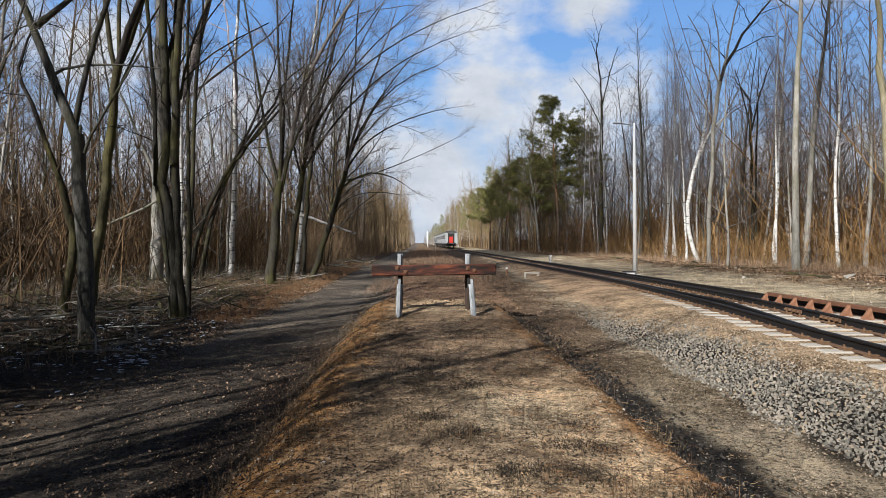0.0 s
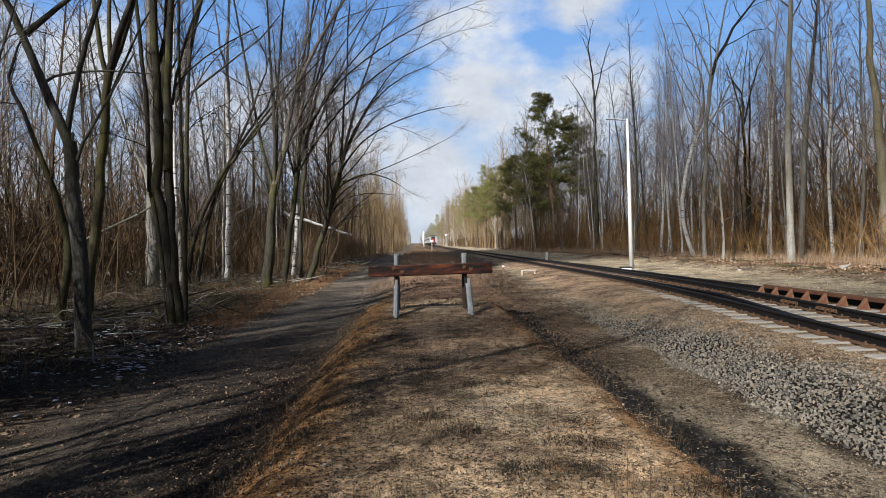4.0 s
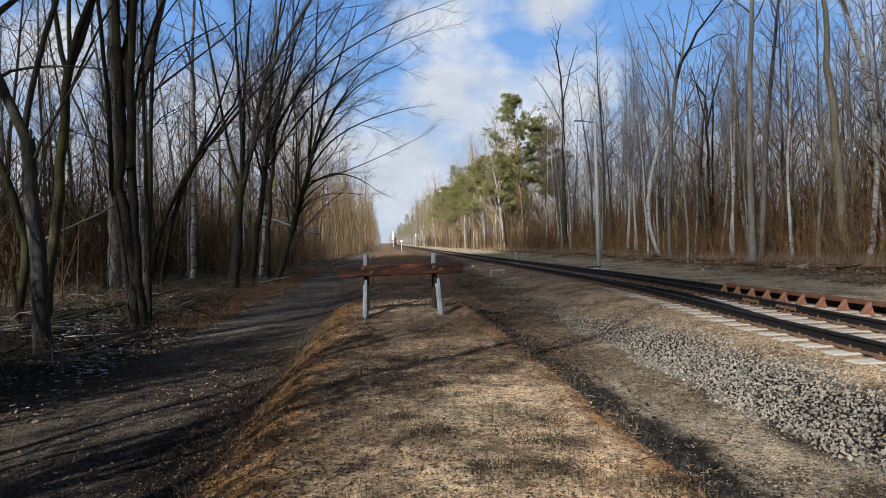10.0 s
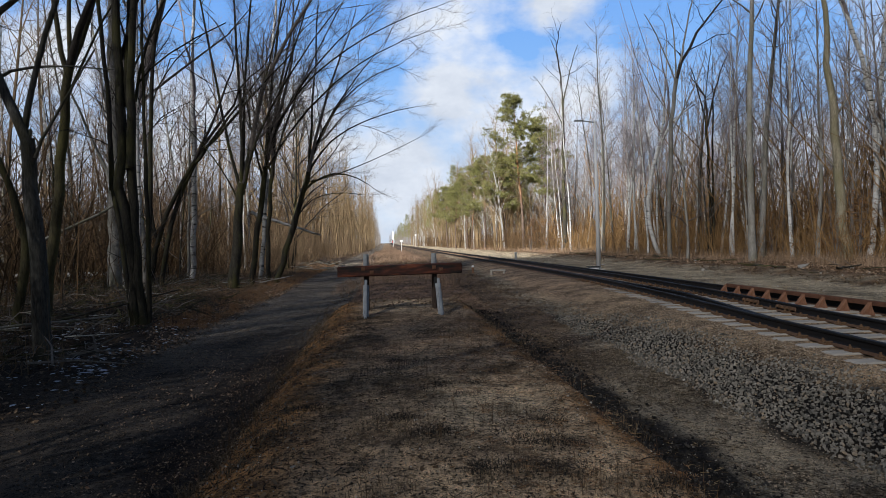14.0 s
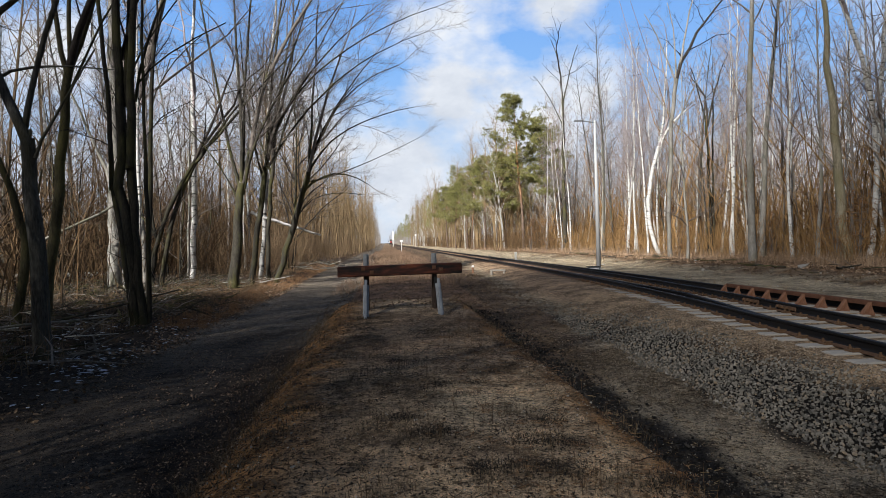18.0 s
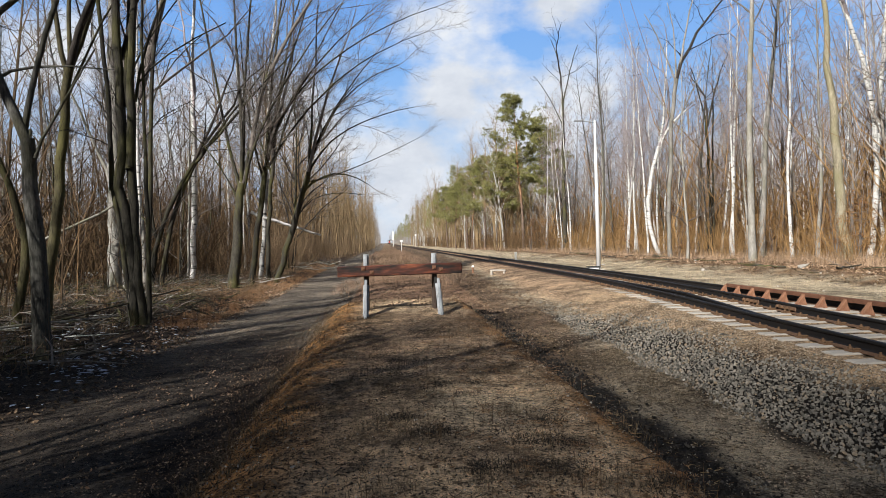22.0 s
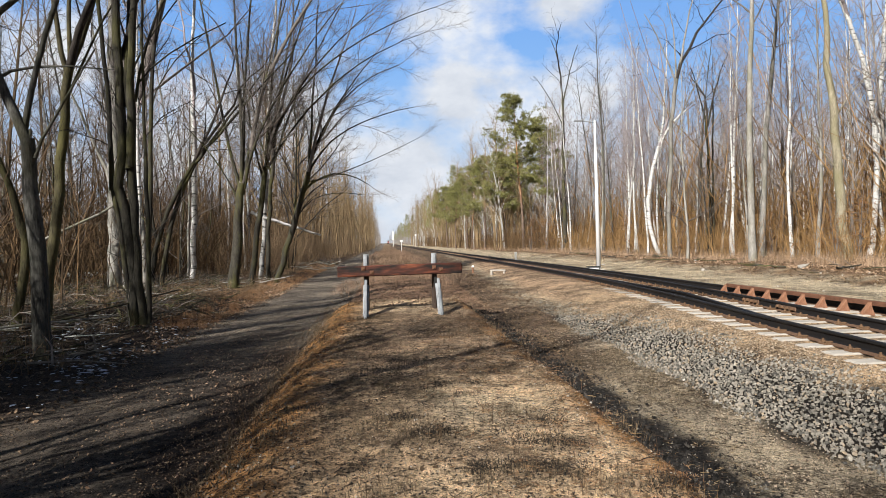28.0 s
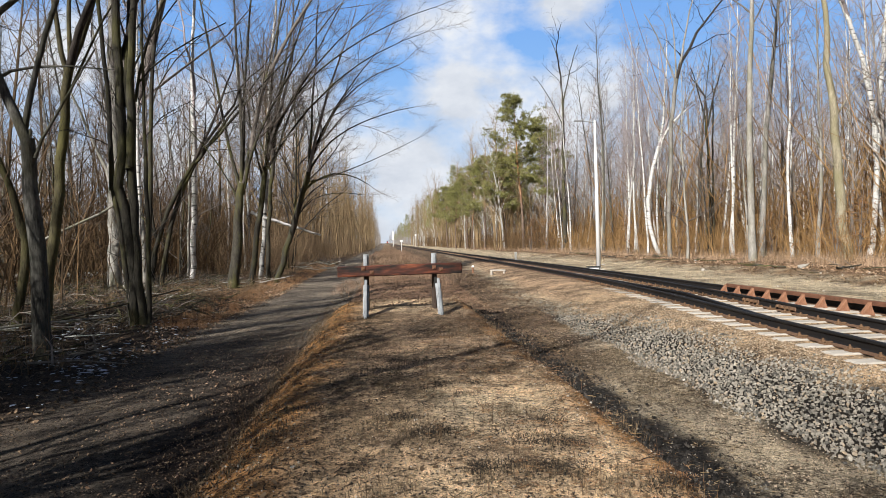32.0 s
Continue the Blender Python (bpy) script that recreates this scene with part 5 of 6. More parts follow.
def tangle(seed, n, ln):
    """Dead branches fallen over one another."""
    rg, t = random.Random(seed), Tubes()
    for i in range(n):
        a, z, l = rg.uniform(0, 6.28), rg.uniform(0.0, 0.15), ln * rg.uniform(0.4, 1.1)
        p = Vector((rg.gauss(0, 0.5), rg.gauss(0, 0.5), z))
        d = Vector((math.cos(a), math.sin(a), rg.uniform(-0.05, 0.22)))
        m = p + d * l * 0.5 + Vector((0, 0, rg.uniform(0.0, 0.25)))
        e = m + Vector((math.cos(a + rg.gauss(0, 0.4)), math.sin(a + rg.gauss(0, 0.4)), rg.uniform(-0.35, 0.35))) * l * 0.5
        r = rg.uniform(0.009, 0.026)
        t.add([p, m, e], [r, r * 0.75, r * 0.25], 4)
        for k in range(2):
            s = p.lerp(m, rg.uniform(0.2, 1.0)) if k < 2 else m.lerp(e, rg.random())
            t.add([s, s + Vector((rg.gauss(0, 1), rg.gauss(0, 1), rg.uniform(-0.2, 0.9))) * l * 0.18], [r * 0.45, r * 0.2], 3)
    return t.arrays()


TANGLE = [tangle(s, 4, l) for s, l in ((31, 1.6), (32, 2.4), (33, 1.2))]
strew("fallen_branches", TANGLE, 200, lambda y: -5.4 if y < 22 else -6.3, lambda y: -20, 10.5, 40, M["bark_grey"], "tangle of dead grey branches on the wood's floor", "brushwood", 24, 0.7, 1.3, 1.0, 1.0)
strew("fallen_branches", TANGLE, 90, lambda y: -5.6 if y < 22 else -6.6, lambda y: -20, 10.5, 40, M["wood_far"], "tangle of pale dead branches on the wood's floor", "brushwood", 25, 0.6, 1.2, 1.0, 1.0)
strew("brushwood", THICK, 420, lambda y: -7.4 + 3.0 * smooth_step(52, 130, y), lambda y: -12.0, 44, 240, M["brush"], "brown bushes along the path's far edge", "undergrowth", 26, 0.8, 1.7, 1.0, 1.3)
strew("brushwood", THICK, 420, lambda y: FAR_R(max(y, 84)) - 0.5, lambda y: FAR_R(max(y, 84)) + 5, 70, 260, M["brush_shaded"], "brown bushes along the line's far edge", "undergrowth", 27, 0.8, 1.6, 1.0, 1.3)
strew("heath_grass", TUFT, 1700, lambda y: -2.2, lambda y: 3.6, 24, 130, M["heath"], "low brown dead grass on the disused trackbed", "grass", 16, 0.25, 0.6)


# ---------------------------------------------------------------- ground clutter
def stone_mesh(seed, flat=0.75):
    """A crushed stone: the hull of a few random points, all facets and sharp edges."""
    rg = random.Random(seed)
    bm = bmesh.new()
    for k in range(8):
        d = Vector((rg.gauss(0, 1), rg.gauss(0, 1), rg.gauss(0, 1))).normalized() * rg.uniform(0.85, 1.2)
        bm.verts.new((d.x, d.y * rg.uniform(0.75, 1.0), d.z * flat))
    out = bmesh.ops.convex_hull(bm, input=bm.verts[:])
    bmesh.ops.delete(bm, geom=[v for v in out["geom_interior"] if isinstance(v, bmesh.types.BMVert)], context="VERTS")
    bmesh.ops.triangulate(bm, faces=bm.faces[:])
    bm.verts.index_update()
    vs = np.array([v.co[:] for v in bm.verts], np.float32)
    fs = np.array([[v.index for v in f.verts] for f in bm.faces], np.int32)
    bm.free()
    return vs, fs


def stony(name, stops, island=True):
    n = Nodes(name)
    r = n.add("NewGeometry").outputs["Random Per Island"] if island else n.add("ObjectInfo").outputs["Random"]
    g = n.noise(n.coords("Object"), 40.0, 4)
    col = n.mix(0.5, n.ramp(r, *stops), n.ramp(g, (0.3, (0.6, 0.6, 0.6)), (0.7, (1.3, 1.3, 1.3))), "MULTIPLY")
    n.bump(g, 0.4, 0.006)
    return n.done(col, 0.88, 0, 0.25)


GREYS = ((0.0, (0.075, 0.070, 0.062)), (0.3, (0.185, 0.17, 0.142)), (0.8, (0.325, 0.292, 0.24)), (0.95, (0.33, 0.25, 0.165)), (1.0, (0.45, 0.42, 0.36)))
M["stone"] = stony("crushed_stone", GREYS)
M["stone_single"] = stony("crushed_stone_single", GREYS, False)
M["sandy_stone"] = stony("dusty_stone", ((0.0, (0.16, 0.12, 0.08)), (0.6, (0.34, 0.255, 0.17)), (1.0, (0.46, 0.38, 0.28))))
M["clod"] = stony("dark_clods", ((0.0, (0.010, 0.009, 0.008)), (0.85, (0.034, 0.030, 0.026)), (1.0, (0.10, 0.088, 0.075))))
M["pebble"] = stony("pale_pebbles", ((0.0, (0.24, 0.18, 0.115)), (0.8, (0.38, 0.32, 0.24)), (1.0, (0.6, 0.56, 0.5))))
M["snow"] = plain("old_snow", (0.74, 0.77, 0.82), 0.6, 0, 0.1, 8.0, 0.4)
M["litter"] = leafy_material("leaf_litter", (0.075, 0.045, 0.025), (0.34, 0.24, 0.15))
STONES = [stone_mesh(s) for s in range(6)]


def pieces(name, kinds, spots, mat, label, category, parent=None):
    """Joined small pieces: (kind, x, y, z, three turns, size)."""
    vs, ts, base = [], [], 0
    for k, x, y, z, a, b, c, s in spots:
        v, t = kinds[k]
        m = np.array(Euler((a, b, c)).to_matrix(), np.float32)
        vs.append(v @ m.T * s + np.array((x, y, z), np.float32))
        ts.append(t + base)
        base += len(v)
    ob = new(name, quick_mesh(name, np.concatenate(vs), np.concatenate(ts), mat))
    if parent:
        ob.parent = parent
        ob["kind"] = "stuff"
        return ob
    return tagged(ob, label, category, "", "stuff")


def build_ballast():
    bed = thing("ballast_bed", "shoulder of loose grey crushed stone beside the sleepers", "ballast", "", "structure")
    rg = random.Random(8)
    singles = []
    for k in range(6):
        v, t = STONES[k]
        singles.append(mesh_of("stone", [tuple(p) for p in v], [tuple(f) for f in t], M["stone_single"]))
    grey, sandy, count = [], [], 0
    y = -4.0
    while y < 21:
        step = 0.05 if y < 2.2 else 0.033 if y < 9 else 0.042 if y < 14 else 0.07 if y < 18 else 0.1
        x0 = 3.5 + 0.25 * fbm(0, y, 0.6) + (0.05 * (y - 8) if y > 8 else 0)
        x1 = rail_left(y) - 0.34
        x = x0
        while x < x1:
            px, py = x + rg.uniform(-0.024, 0.024), y + rg.uniform(-0.024, 0.024)
            u = (x - x0) / (x1 - x0)
            dusty = smooth_step(0.46, 0.9, u + 0.25 * fbm(px, py, 0.9) + 0.3 * smooth_step(9, 14, y))
            edge = smooth_step(0.0, 0.12, u + 0.1 * rg.random())
            thin = smooth_step(12.5, 19, y) * 0.85
            if rg.random() < edge * 0.96 * (1 - 0.45 * dusty) * (1 - thin):
                s = rg.uniform(0.013, 0.027) * (0.75 if dusty > 0.6 else 1.0) * (1.4 if y < 2.2 else 1 + 0.02 * max(0, y - 8))
                z = hz(px, py) + s * rg.uniform(-0.1, 0.75)
                turn = (rg.uniform(0, 6.3), rg.uniform(0, 6.3), rg.uniform(0, 6.3))
                if 3.4 < y < 5.6 and dusty < 0.7 and count < 300 and u < 0.55:
                    count += 1
                    part("stone", singles[rg.randrange(6)], None, bed, "", Matrix.LocRotScale((px, py, z), Euler(turn), (s, s, s)))
                elif rg.random() < dusty:
                    sandy.append((rg.randrange(6), px, py, z - s * 0.4, *turn, s))
                else:
                    grey.append((rg.randrange(6), px, py, z, *turn, s))
            x += step
        y += step
    pieces("loose_stones", STONES, grey, M["stone"], "", "", bed)
    pieces("dusty_stones", STONES, sandy, M["sandy_stone"], "", "", bed)


build_ballast()


def strew_stones(name, n, xa, xb, y0, y1, mat, label, category, seed, s0, s1, ybias=1.5, keep=None, up=0.2):
    rg, spots = random.Random(seed), []
    for i in range(n):
        y = y0 + (y1 - y0) * rg.random() ** ybias
        x = rg.uniform(xa, xb)
        if keep and rg.random() > keep(x, y):
            continue
        s = s0 + (s1 - s0) * rg.random() ** 2.5
        spots.append((rg.randrange(6), x, y, hz(x, y) + s * up, rg.uniform(0, 6.3), rg.uniform(0, 6.3), rg.uniform(0, 6.3), s))
    pieces(name, STONES, spots, mat, label, category)


strew_stones("clods", 15000, 1.95, 3.1, 2.2, 16, M["clod"], "dark cinders and clods in the gutter beside the mound", "cinders", 31, 0.008, 0.034, 1.4,
             lambda x, y: math.exp(-((x - 2.27 - 0.12 * fbm(x, y, 0.7)) / 0.26) ** 2))
strew_stones("clods", 2600, 1.95, 2.95, 2.2, 14, M["stone"], "grey cinders and chips among the dark clods of the gutter", "cinders", 34, 0.005, 0.018, 1.4,
             lambda x, y: math.exp(-((x - 2.33 - 0.12 * fbm(x, y, 0.7)) / 0.28) ** 2))
strew_stones("pebbles", 900, -1.75, 3.6, 2.2, 15, M["pebble"], "pale pebbles scattered over the sand", "pebbles", 32, 0.003, 0.012, 1.3, lambda x, y: 0.08 if 1.95 < x < 2.85 else 1.0)
def crumb(seed):
    rg = random.Random(seed)
    v = [(1, 0, 0), (-1, 0, 0), (0, 1, 0), (0, -1, 0), (0, 0, 0.8), (0, 0, -0.8)]
    v = np.array([[c * rg.uniform(0.6, 1.2) + rg.gauss(0, 0.1) for c in p] for p in v], np.float32)
    return v, np.array([(0, 2, 4), (2, 1, 4), (1, 3, 4), (3, 0, 4), (2, 0, 5), (1, 2, 5), (3, 1, 5), (0, 3, 5)], np.int32)


CRUMBS = [crumb(s) for s in range(5)]
for nm, n, mat, lab, x0, x1, y1, seed in (("soil_crumbs", 22000, "clod", "dark crumbs of earth and turf on the mound", -1.6, 2.2, 12, 36), ("sand_grains", 6500, "pebble", "coarse pale grit on the mound", -1.5, 1.9, 12, 37),
                                          ("path_grit", 5000, "clod", "coarse dark cinders on the path", -4.8, -1.4, 16, 38), ("soil_crumbs", 6000, "clod", "dark crumbs on the strip beside the ballast", 2.6, 3.8, 12, 40)):
    rg, spots = random.Random(seed), []
    for i in range(n):
        y, x = 2.3 + (y1 - 2.3) * rg.random() ** 1.6, rg.uniform(x0, x1)
        if nm == "soil_crumbs" and fbm(x, y, 0.8, 4) + 0.4 * rg.random() < 0.1:
            continue
        s = 0.0025 + 0.0075 * rg.random() ** 2
        spots.append((rg.randrange(5), x, y, hz(x, y) + s * 0.3, rg.uniform(0, 6.3), rg.uniform(0, 6.3), rg.uniform(0, 6.3), s))
    pieces(nm, CRUMBS, spots, M[mat], lab, "grit")
strew_stones("pebbles", 7000, 2.75, 3.75, 2.2, 13, M["sandy_stone"], "fine grit on the strip beside the ballast", "grit", 39, 0.004, 0.014, 1.3)
strew_stones("pebbles", 1500, -5.0, -1.7, 3.5, 22, M["clod"], "dark grit on the cinder path", "grit", 33, 0.004, 0.014, 1.4)


def leaf_kind(seed):
    rg = random.Random(seed)
    c = rg.uniform(0.1, 0.5)
    v = [(-1, 0, 0), (-0.3, -0.5, c * 0.5), (0.5, -0.42, c * 0.3), (1, 0, c), (0.5, 0.42, c * 0.6), (-0.3, 0.5, c * 0.2), (0, 0, 0)]
    return np.array(v, np.float32), np.array([(6, i, (i + 1) % 6) for i in range(6)], np.int32)


LEAF = [leaf_kind(s) for s in range(4)]


def strew_leaves(name, n, xa, xb, y0, y1, label, seed, s0, s1, ybias=1.3, keep=None, mat="litter"):
    rg, spots = random.Random(seed), []
    for i in range(n):
        y = y0 + (y1 - y0) * rg.random() ** ybias
        x = rg.uniform(xa, xb)
        if keep and rg.random() > keep(x, y):
            continue
        spots.append((rg.randrange(4), x, y, hz(x, y) + 0.012, rg.gauss(0, 0.5), rg.gauss(0, 0.5), rg.uniform(0, 6.3), rg.uniform(s0, s1)))
    pieces(name, LEAF, spots, M[mat], label, "leaves")


strew_leaves("leaf_litter", 4000, 13.4, 19.5, 12, 60, "brown fallen leaves along the wood's edge", 46, 0.03, 0.07)
strew_stones("pebbles", 1200, 10.0, 15.5, 12, 50, M["pebble"], "pale stones scattered over the verge", "pebbles", 47, 0.012, 0.05, 1.3)
strew_leaves("leaf_litter", 5000, -2.0, 4.6, 14.6, 34, "rust-brown leaves over the disused trackbed", 48, 0.02, 0.045, 1.0)
strew_leaves("leaf_litter", 5200, -13, -4.2, 6, 32, "brown fallen leaves on the wood's floor", 41, 0.025, 0.05)
strew_leaves("leaf_litter", 5200, 1.9, 5.0, 7, 26, "brown fallen leaves between mound and ballast", 42, 0.012, 0.028, 1.0, lambda x, y: smooth_step(7.5, 11, y) * (1 - smooth_step(3.4, 4.6, x - 0.05 * (y - 10))))
strew_leaves("leaf_litter", 6500, -5.0, -1.6, 3.5, 22, "pale brown leaves trodden into the path", 43, 0.008, 0.02)
strew_leaves("leaf_litter", 3600, -2.35, -1.3, 3.2, 14, "brown leaves heaped along the mound's foot", 45, 0.006, 0.016)
strew_leaves("leaf_litter", 900, -1.5, 1.9, 2.4, 14.5, "brown leaf crumbs on the mound", 44, 0.01, 0.03)


M["pale_leaf"] = leafy_material("bleached_leaves", (0.22, 0.13, 0.075), (0.55, 0.39, 0.26))
strew_leaves("leaf_litter", 4200, -6.2, -4.3, 12.5, 34, "bleached tan leaves drifted along the path's edge", 49, 0.02, 0.05, 1.2,
             lambda x, y: math.exp(-((x + 4.95 + 0.5 * fbm(x, y, 0.4)) / 0.55) ** 2), "pale_leaf")
strew_leaves("leaf_litter", 5200, 15.2, 20.5, 14, 62, "bleached tan leaves banked along the wood's edge", 54, 0.03, 0.075, 1.3, None, "pale_leaf")
strew_leaves("leaf_litter", 2600, -4.8, -1.9, 3.2, 13, "bleached leaf scraps trodden into the path", 50, 0.008, 0.024, 1.2, lambda x, y: smooth_step(-0.1, 0.3, fbm(x * 1.6, y * 0.8, 0.9, 3)), "pale_leaf")
strew_leaves("leaf_litter", 500, -2.3, -1.4, 3.0, 12, "bleached leaves caught at the mound's foot", 52, 0.008, 0.02, 1.3, None, "pale_leaf")


# snow left in the hollows of the wood's edge
def snow_kind(seed):
    rg = random.Random(seed)
    n = 11
    ring = [(math.cos(6.283 * i / n) * rg.uniform(0.25, 1.5), math.sin(6.283 * i / n) * rg.uniform(0.12, 0.7), -0.03) for i in range(n)]
    v = ring + [(x * 0.6, y * 0.6, 0.13) for x, y, z in ring] + [(0, 0, 0.16)]
    f = []
    for i in range(n):
        j = (i + 1) % n
        f += [(i, j, n + j), (i, n + j, n + i), (n + i, n + j, 2 * n)]
    return np.array(v, np.float32), np.array(f, np.int32)


SNOW = [snow_kind(s) for s in range(5)]
rg, spots = random.Random(51), []
for i in range(1900):
    y = 7.0 + 11 * rg.random()
    x = rg.uniform(-10, -4.6)
    if fbm(x * 1.0, y, 0.55) + 0.25 * rg.random() < 0.2:
        continue
    s = 0.010 + 0.055 * rg.random() ** 2.2
    spots.append((rg.randrange(5), x, y, hz(x, y) + 0.008, 0, 0, rg.uniform(0, 6.3), s))
for i in range(280):
    y = 9.5 + 6.5 * rg.random()
    x = rg.uniform(-7.6, -4.7)
    if fbm(x * 1.2, y, 0.7) + 0.2 * rg.random() < 0.12:
        continue
    spots.append((rg.randrange(5), x, y, hz(x, y) + 0.012, 0, 0, rg.uniform(-0.5, 0.5), 0.02 + 0.05 * rg.random() ** 2))
pieces("old_snow", SNOW, spots, M["snow"], "last scraps of old snow on the wood's floor", "snow")


# thin dead stems, turf and scorched tufts on the mound
M["dead_stem"] = leafy_material("dead_stems", (0.05, 0.032, 0.02), (0.20, 0.13, 0.07))
M["burnt_turf_stem"] = leafy_material("blackened_stems", (0.012, 0.009, 0.007), (0.075, 0.05, 0.03))
M["dark_turf"] = leafy_material("dark_turf", (0.055, 0.042, 0.027), (0.21, 0.15, 0.085))
NEEDLE = [grass_tuft(s, 3, h, 0.0022, 0.05, 0.25) for s, h in ((7, 0.22), (8, 0.14), (9, 0.3))]
MAT = [grass_tuft(s, 30, h, 0.0035, 0.10, 5.0) for s, h in ((10, 0.02), (11, 0.014))]
strew("dead_stems", NEEDLE, 800, lambda y: -1.5, lambda y: 2.0, 2.6, 15, M["dead_stem"], "thin dead weed stems on the mound", "weeds", 61, 0.4, 0.95, 1.0, 1.3)
strew("dead_turf", MAT, 1300, lambda y: -1.6, lambda y: 2.1, 2.4, 15, M["dark_turf"], "flattened dead turf in patches on the mound", "grass", 62, 0.6, 1.5, 1.0, 1.2,
      lambda x, y: fbm(x * 0.7 + 5, y * 1.3, 1.9, 4) + 0.25 * fbm(x, y, 0.7, 4) > 0.2)
strew("dead_turf", MAT, 900, lambda y: 2.6, lambda y: 3.7, 2.4, 15, M["dark_turf"], "flattened dead turf beside the ballast", "grass", 63, 0.6, 1.3, 1.0, 1.2, lambda x, y: fbm(x, y, 0.8) > 0.1)
strew("weeds", NEEDLE, 260, lambda y: -2.0, lambda y: -1.2, 2.6, 15, M["dead_stem"], "dry weeds along the mound's flank", "weeds", 64, 0.4, 0.9, 1.0, 1.3)
strew("weeds", NEEDLE, 500, lambda y: 9.6, lambda y: 14, 9, 50, M["straw"], "thin dry grass on the verge", "weeds", 65, 0.5, 1.2)
strew("dead_turf", MAT, 700, lambda y: 0.7, lambda y: 1.95, 2.4, 13, M["rust_grass"], "rust-brown dead moss and turf by the mound's ledge", "grass", 66, 0.25, 0.55, 0.8, 1.2, lambda x, y: fbm(x, y * 1.2, 1.5, 3) > 0.05)
strew("dead_turf", MAT, 600, lambda y: -0.7, lambda y: 1.4, 6.0, 13.5, M["heath"], "brown matted grass over the mound", "grass", 67, 0.35, 0.8, 1.0, 1.0, lambda x, y: fbm(x, y, 1.1, 3) > 0.0)
strew_stones("pebbles", 420, 1.5, 1.95, 2.3, 10, M["pebble"], "pale pebbles along the mound's ledge", "pebbles", 35, 0.005, 0.017, 1.4)
strew_stones("pebbles", 620, -1.45, -0.6, 2.6, 13, M["pebble"], "pale pebbles washed out of the sandy flank", "pebbles", 53, 0.004, 0.016, 1.3)


def scrap(seed):
    """A few curled bits of dead stem lying on the ground."""
    rg, t = random.Random(seed), Tubes()
    for k in range(3):
        p, a = Vector((rg.gauss(0, 0.05), rg.gauss(0, 0.05), 0.004)), rg.uniform(0, 6.28)
        pts = [p]
        for i in range(3):
            a += rg.gauss(0, 0.7)
            pts.append(pts[-1] + Vector((math.cos(a), math.sin(a), rg.uniform(-0.1, 0.35))) * rg.uniform(0.012, 0.03))
        t.add(pts, [0.0022, 0.002, 0.0016, 0.001], 3)
    return t.arrays()


SCRAP = [scrap(s) for s in range(6)]
strew("plant_scraps", SCRAP, 1000, lambda y: -1.3, lambda y: 1.95, 2.5, 12, M["burnt_turf_stem"], "blackened curls of dead stem on the mound", "weeds", 68, 0.7, 1.6, 1.0, 1.5, lambda x, y: fbm(x * 1.3, y * 1.6, 0.9, 3) > -0.15)
strew("plant_scraps", SCRAP, 420, lambda y: 0.2, lambda y: 1.95, 2.5, 12, M["rust_grass"], "rust-brown curls of dead stem on the mound", "weeds", 69, 0.7, 1.5, 0.7, 1.5)
strew("plant_scraps", SCRAP, 700, lambda y: 2.0, lambda y: 3.6, 2.5, 13, M["burnt_turf_stem"], "dark curls of dead stem in the gutter and on the strip", "weeds", 70, 0.7, 1.6, 1.0, 1.4)
strew("plant_scraps", SCRAP, 200, lambda y: 1.95, lambda y: 2.9, 2.5, 13, M["straw"], "pale scraps of straw in the gutter", "weeds", 71, 0.5, 1.2, 1.0, 1.4)
M["burnt_turf"] = leafy_material("blackened_turf", (0.010, 0.008, 0.006), (0.055, 0.042, 0.028))
for x, y in ((0.31, 4.76), (0.68, 4.04), (0.98, 4.55), (1.32, 4.58), (1.06, 3.94), (0.51, 6.60), (0.55, 3.98), (1.29, 5.14), (0.89, 6.64), (0.09, 7.92), (-0.41, 9.91), (1.65, 3.70), (-0.67, 5.86), (0.14, 5.26)):
    rgx = random.Random(int(x * 100))
    scatter("scorched_tuft", MAT, [(rgx.randrange(2), x + rgx.gauss(0, 0.08), y + rgx.gauss(0, 0.05), hz(x, y), rgx.uniform(0, 6), 0.65, 1.3, 0, 0) for _ in range(12)],
            M["burnt_turf"], "blackened clump of dead turf on the mound", "grass")


def log(name, a, b, r, mat, label, seed, branches=3):
    """A fallen or leaning dead trunk with a few broken stubs."""
    rg = random.Random(seed)
    a, b = Vector(a), Vector(b)
    ob = thing(name, label, "log", at=Matrix.Translation(a))
    t, tw = Tubes(), Tubes()
    n, d = 8, b - a
    pts = [d * (i / n) + Vector((rg.gauss(0, r * 0.3), rg.gauss(0, r * 0.3), rg.gauss(0, r * 0.3))) for i in range(n + 1)]
    t.add(pts, [r * (1 - 0.45 * i / n) for i in range(n + 1)], 8)
    part("trunk", t.mesh("trunk", M[mat]), None, ob)
    for k in range(branches):
        q = pts[rg.randrange(2, n)]
        e = q + Vector((rg.gauss(0, 1), rg.gauss(0, 1), abs(rg.gauss(0, 1)))).normalized() * rg.uniform(0.4, 1.4)
        tw = Tubes()
        tw.add([q, q.lerp(e, 0.5) + Vector((0, 0, 0.05)), e], [r * 0.3, r * 0.2, r * 0.06], 4)
        part("broken_branch", tw.mesh("broken_branch", M["twig"]), None, ob)
    return ob


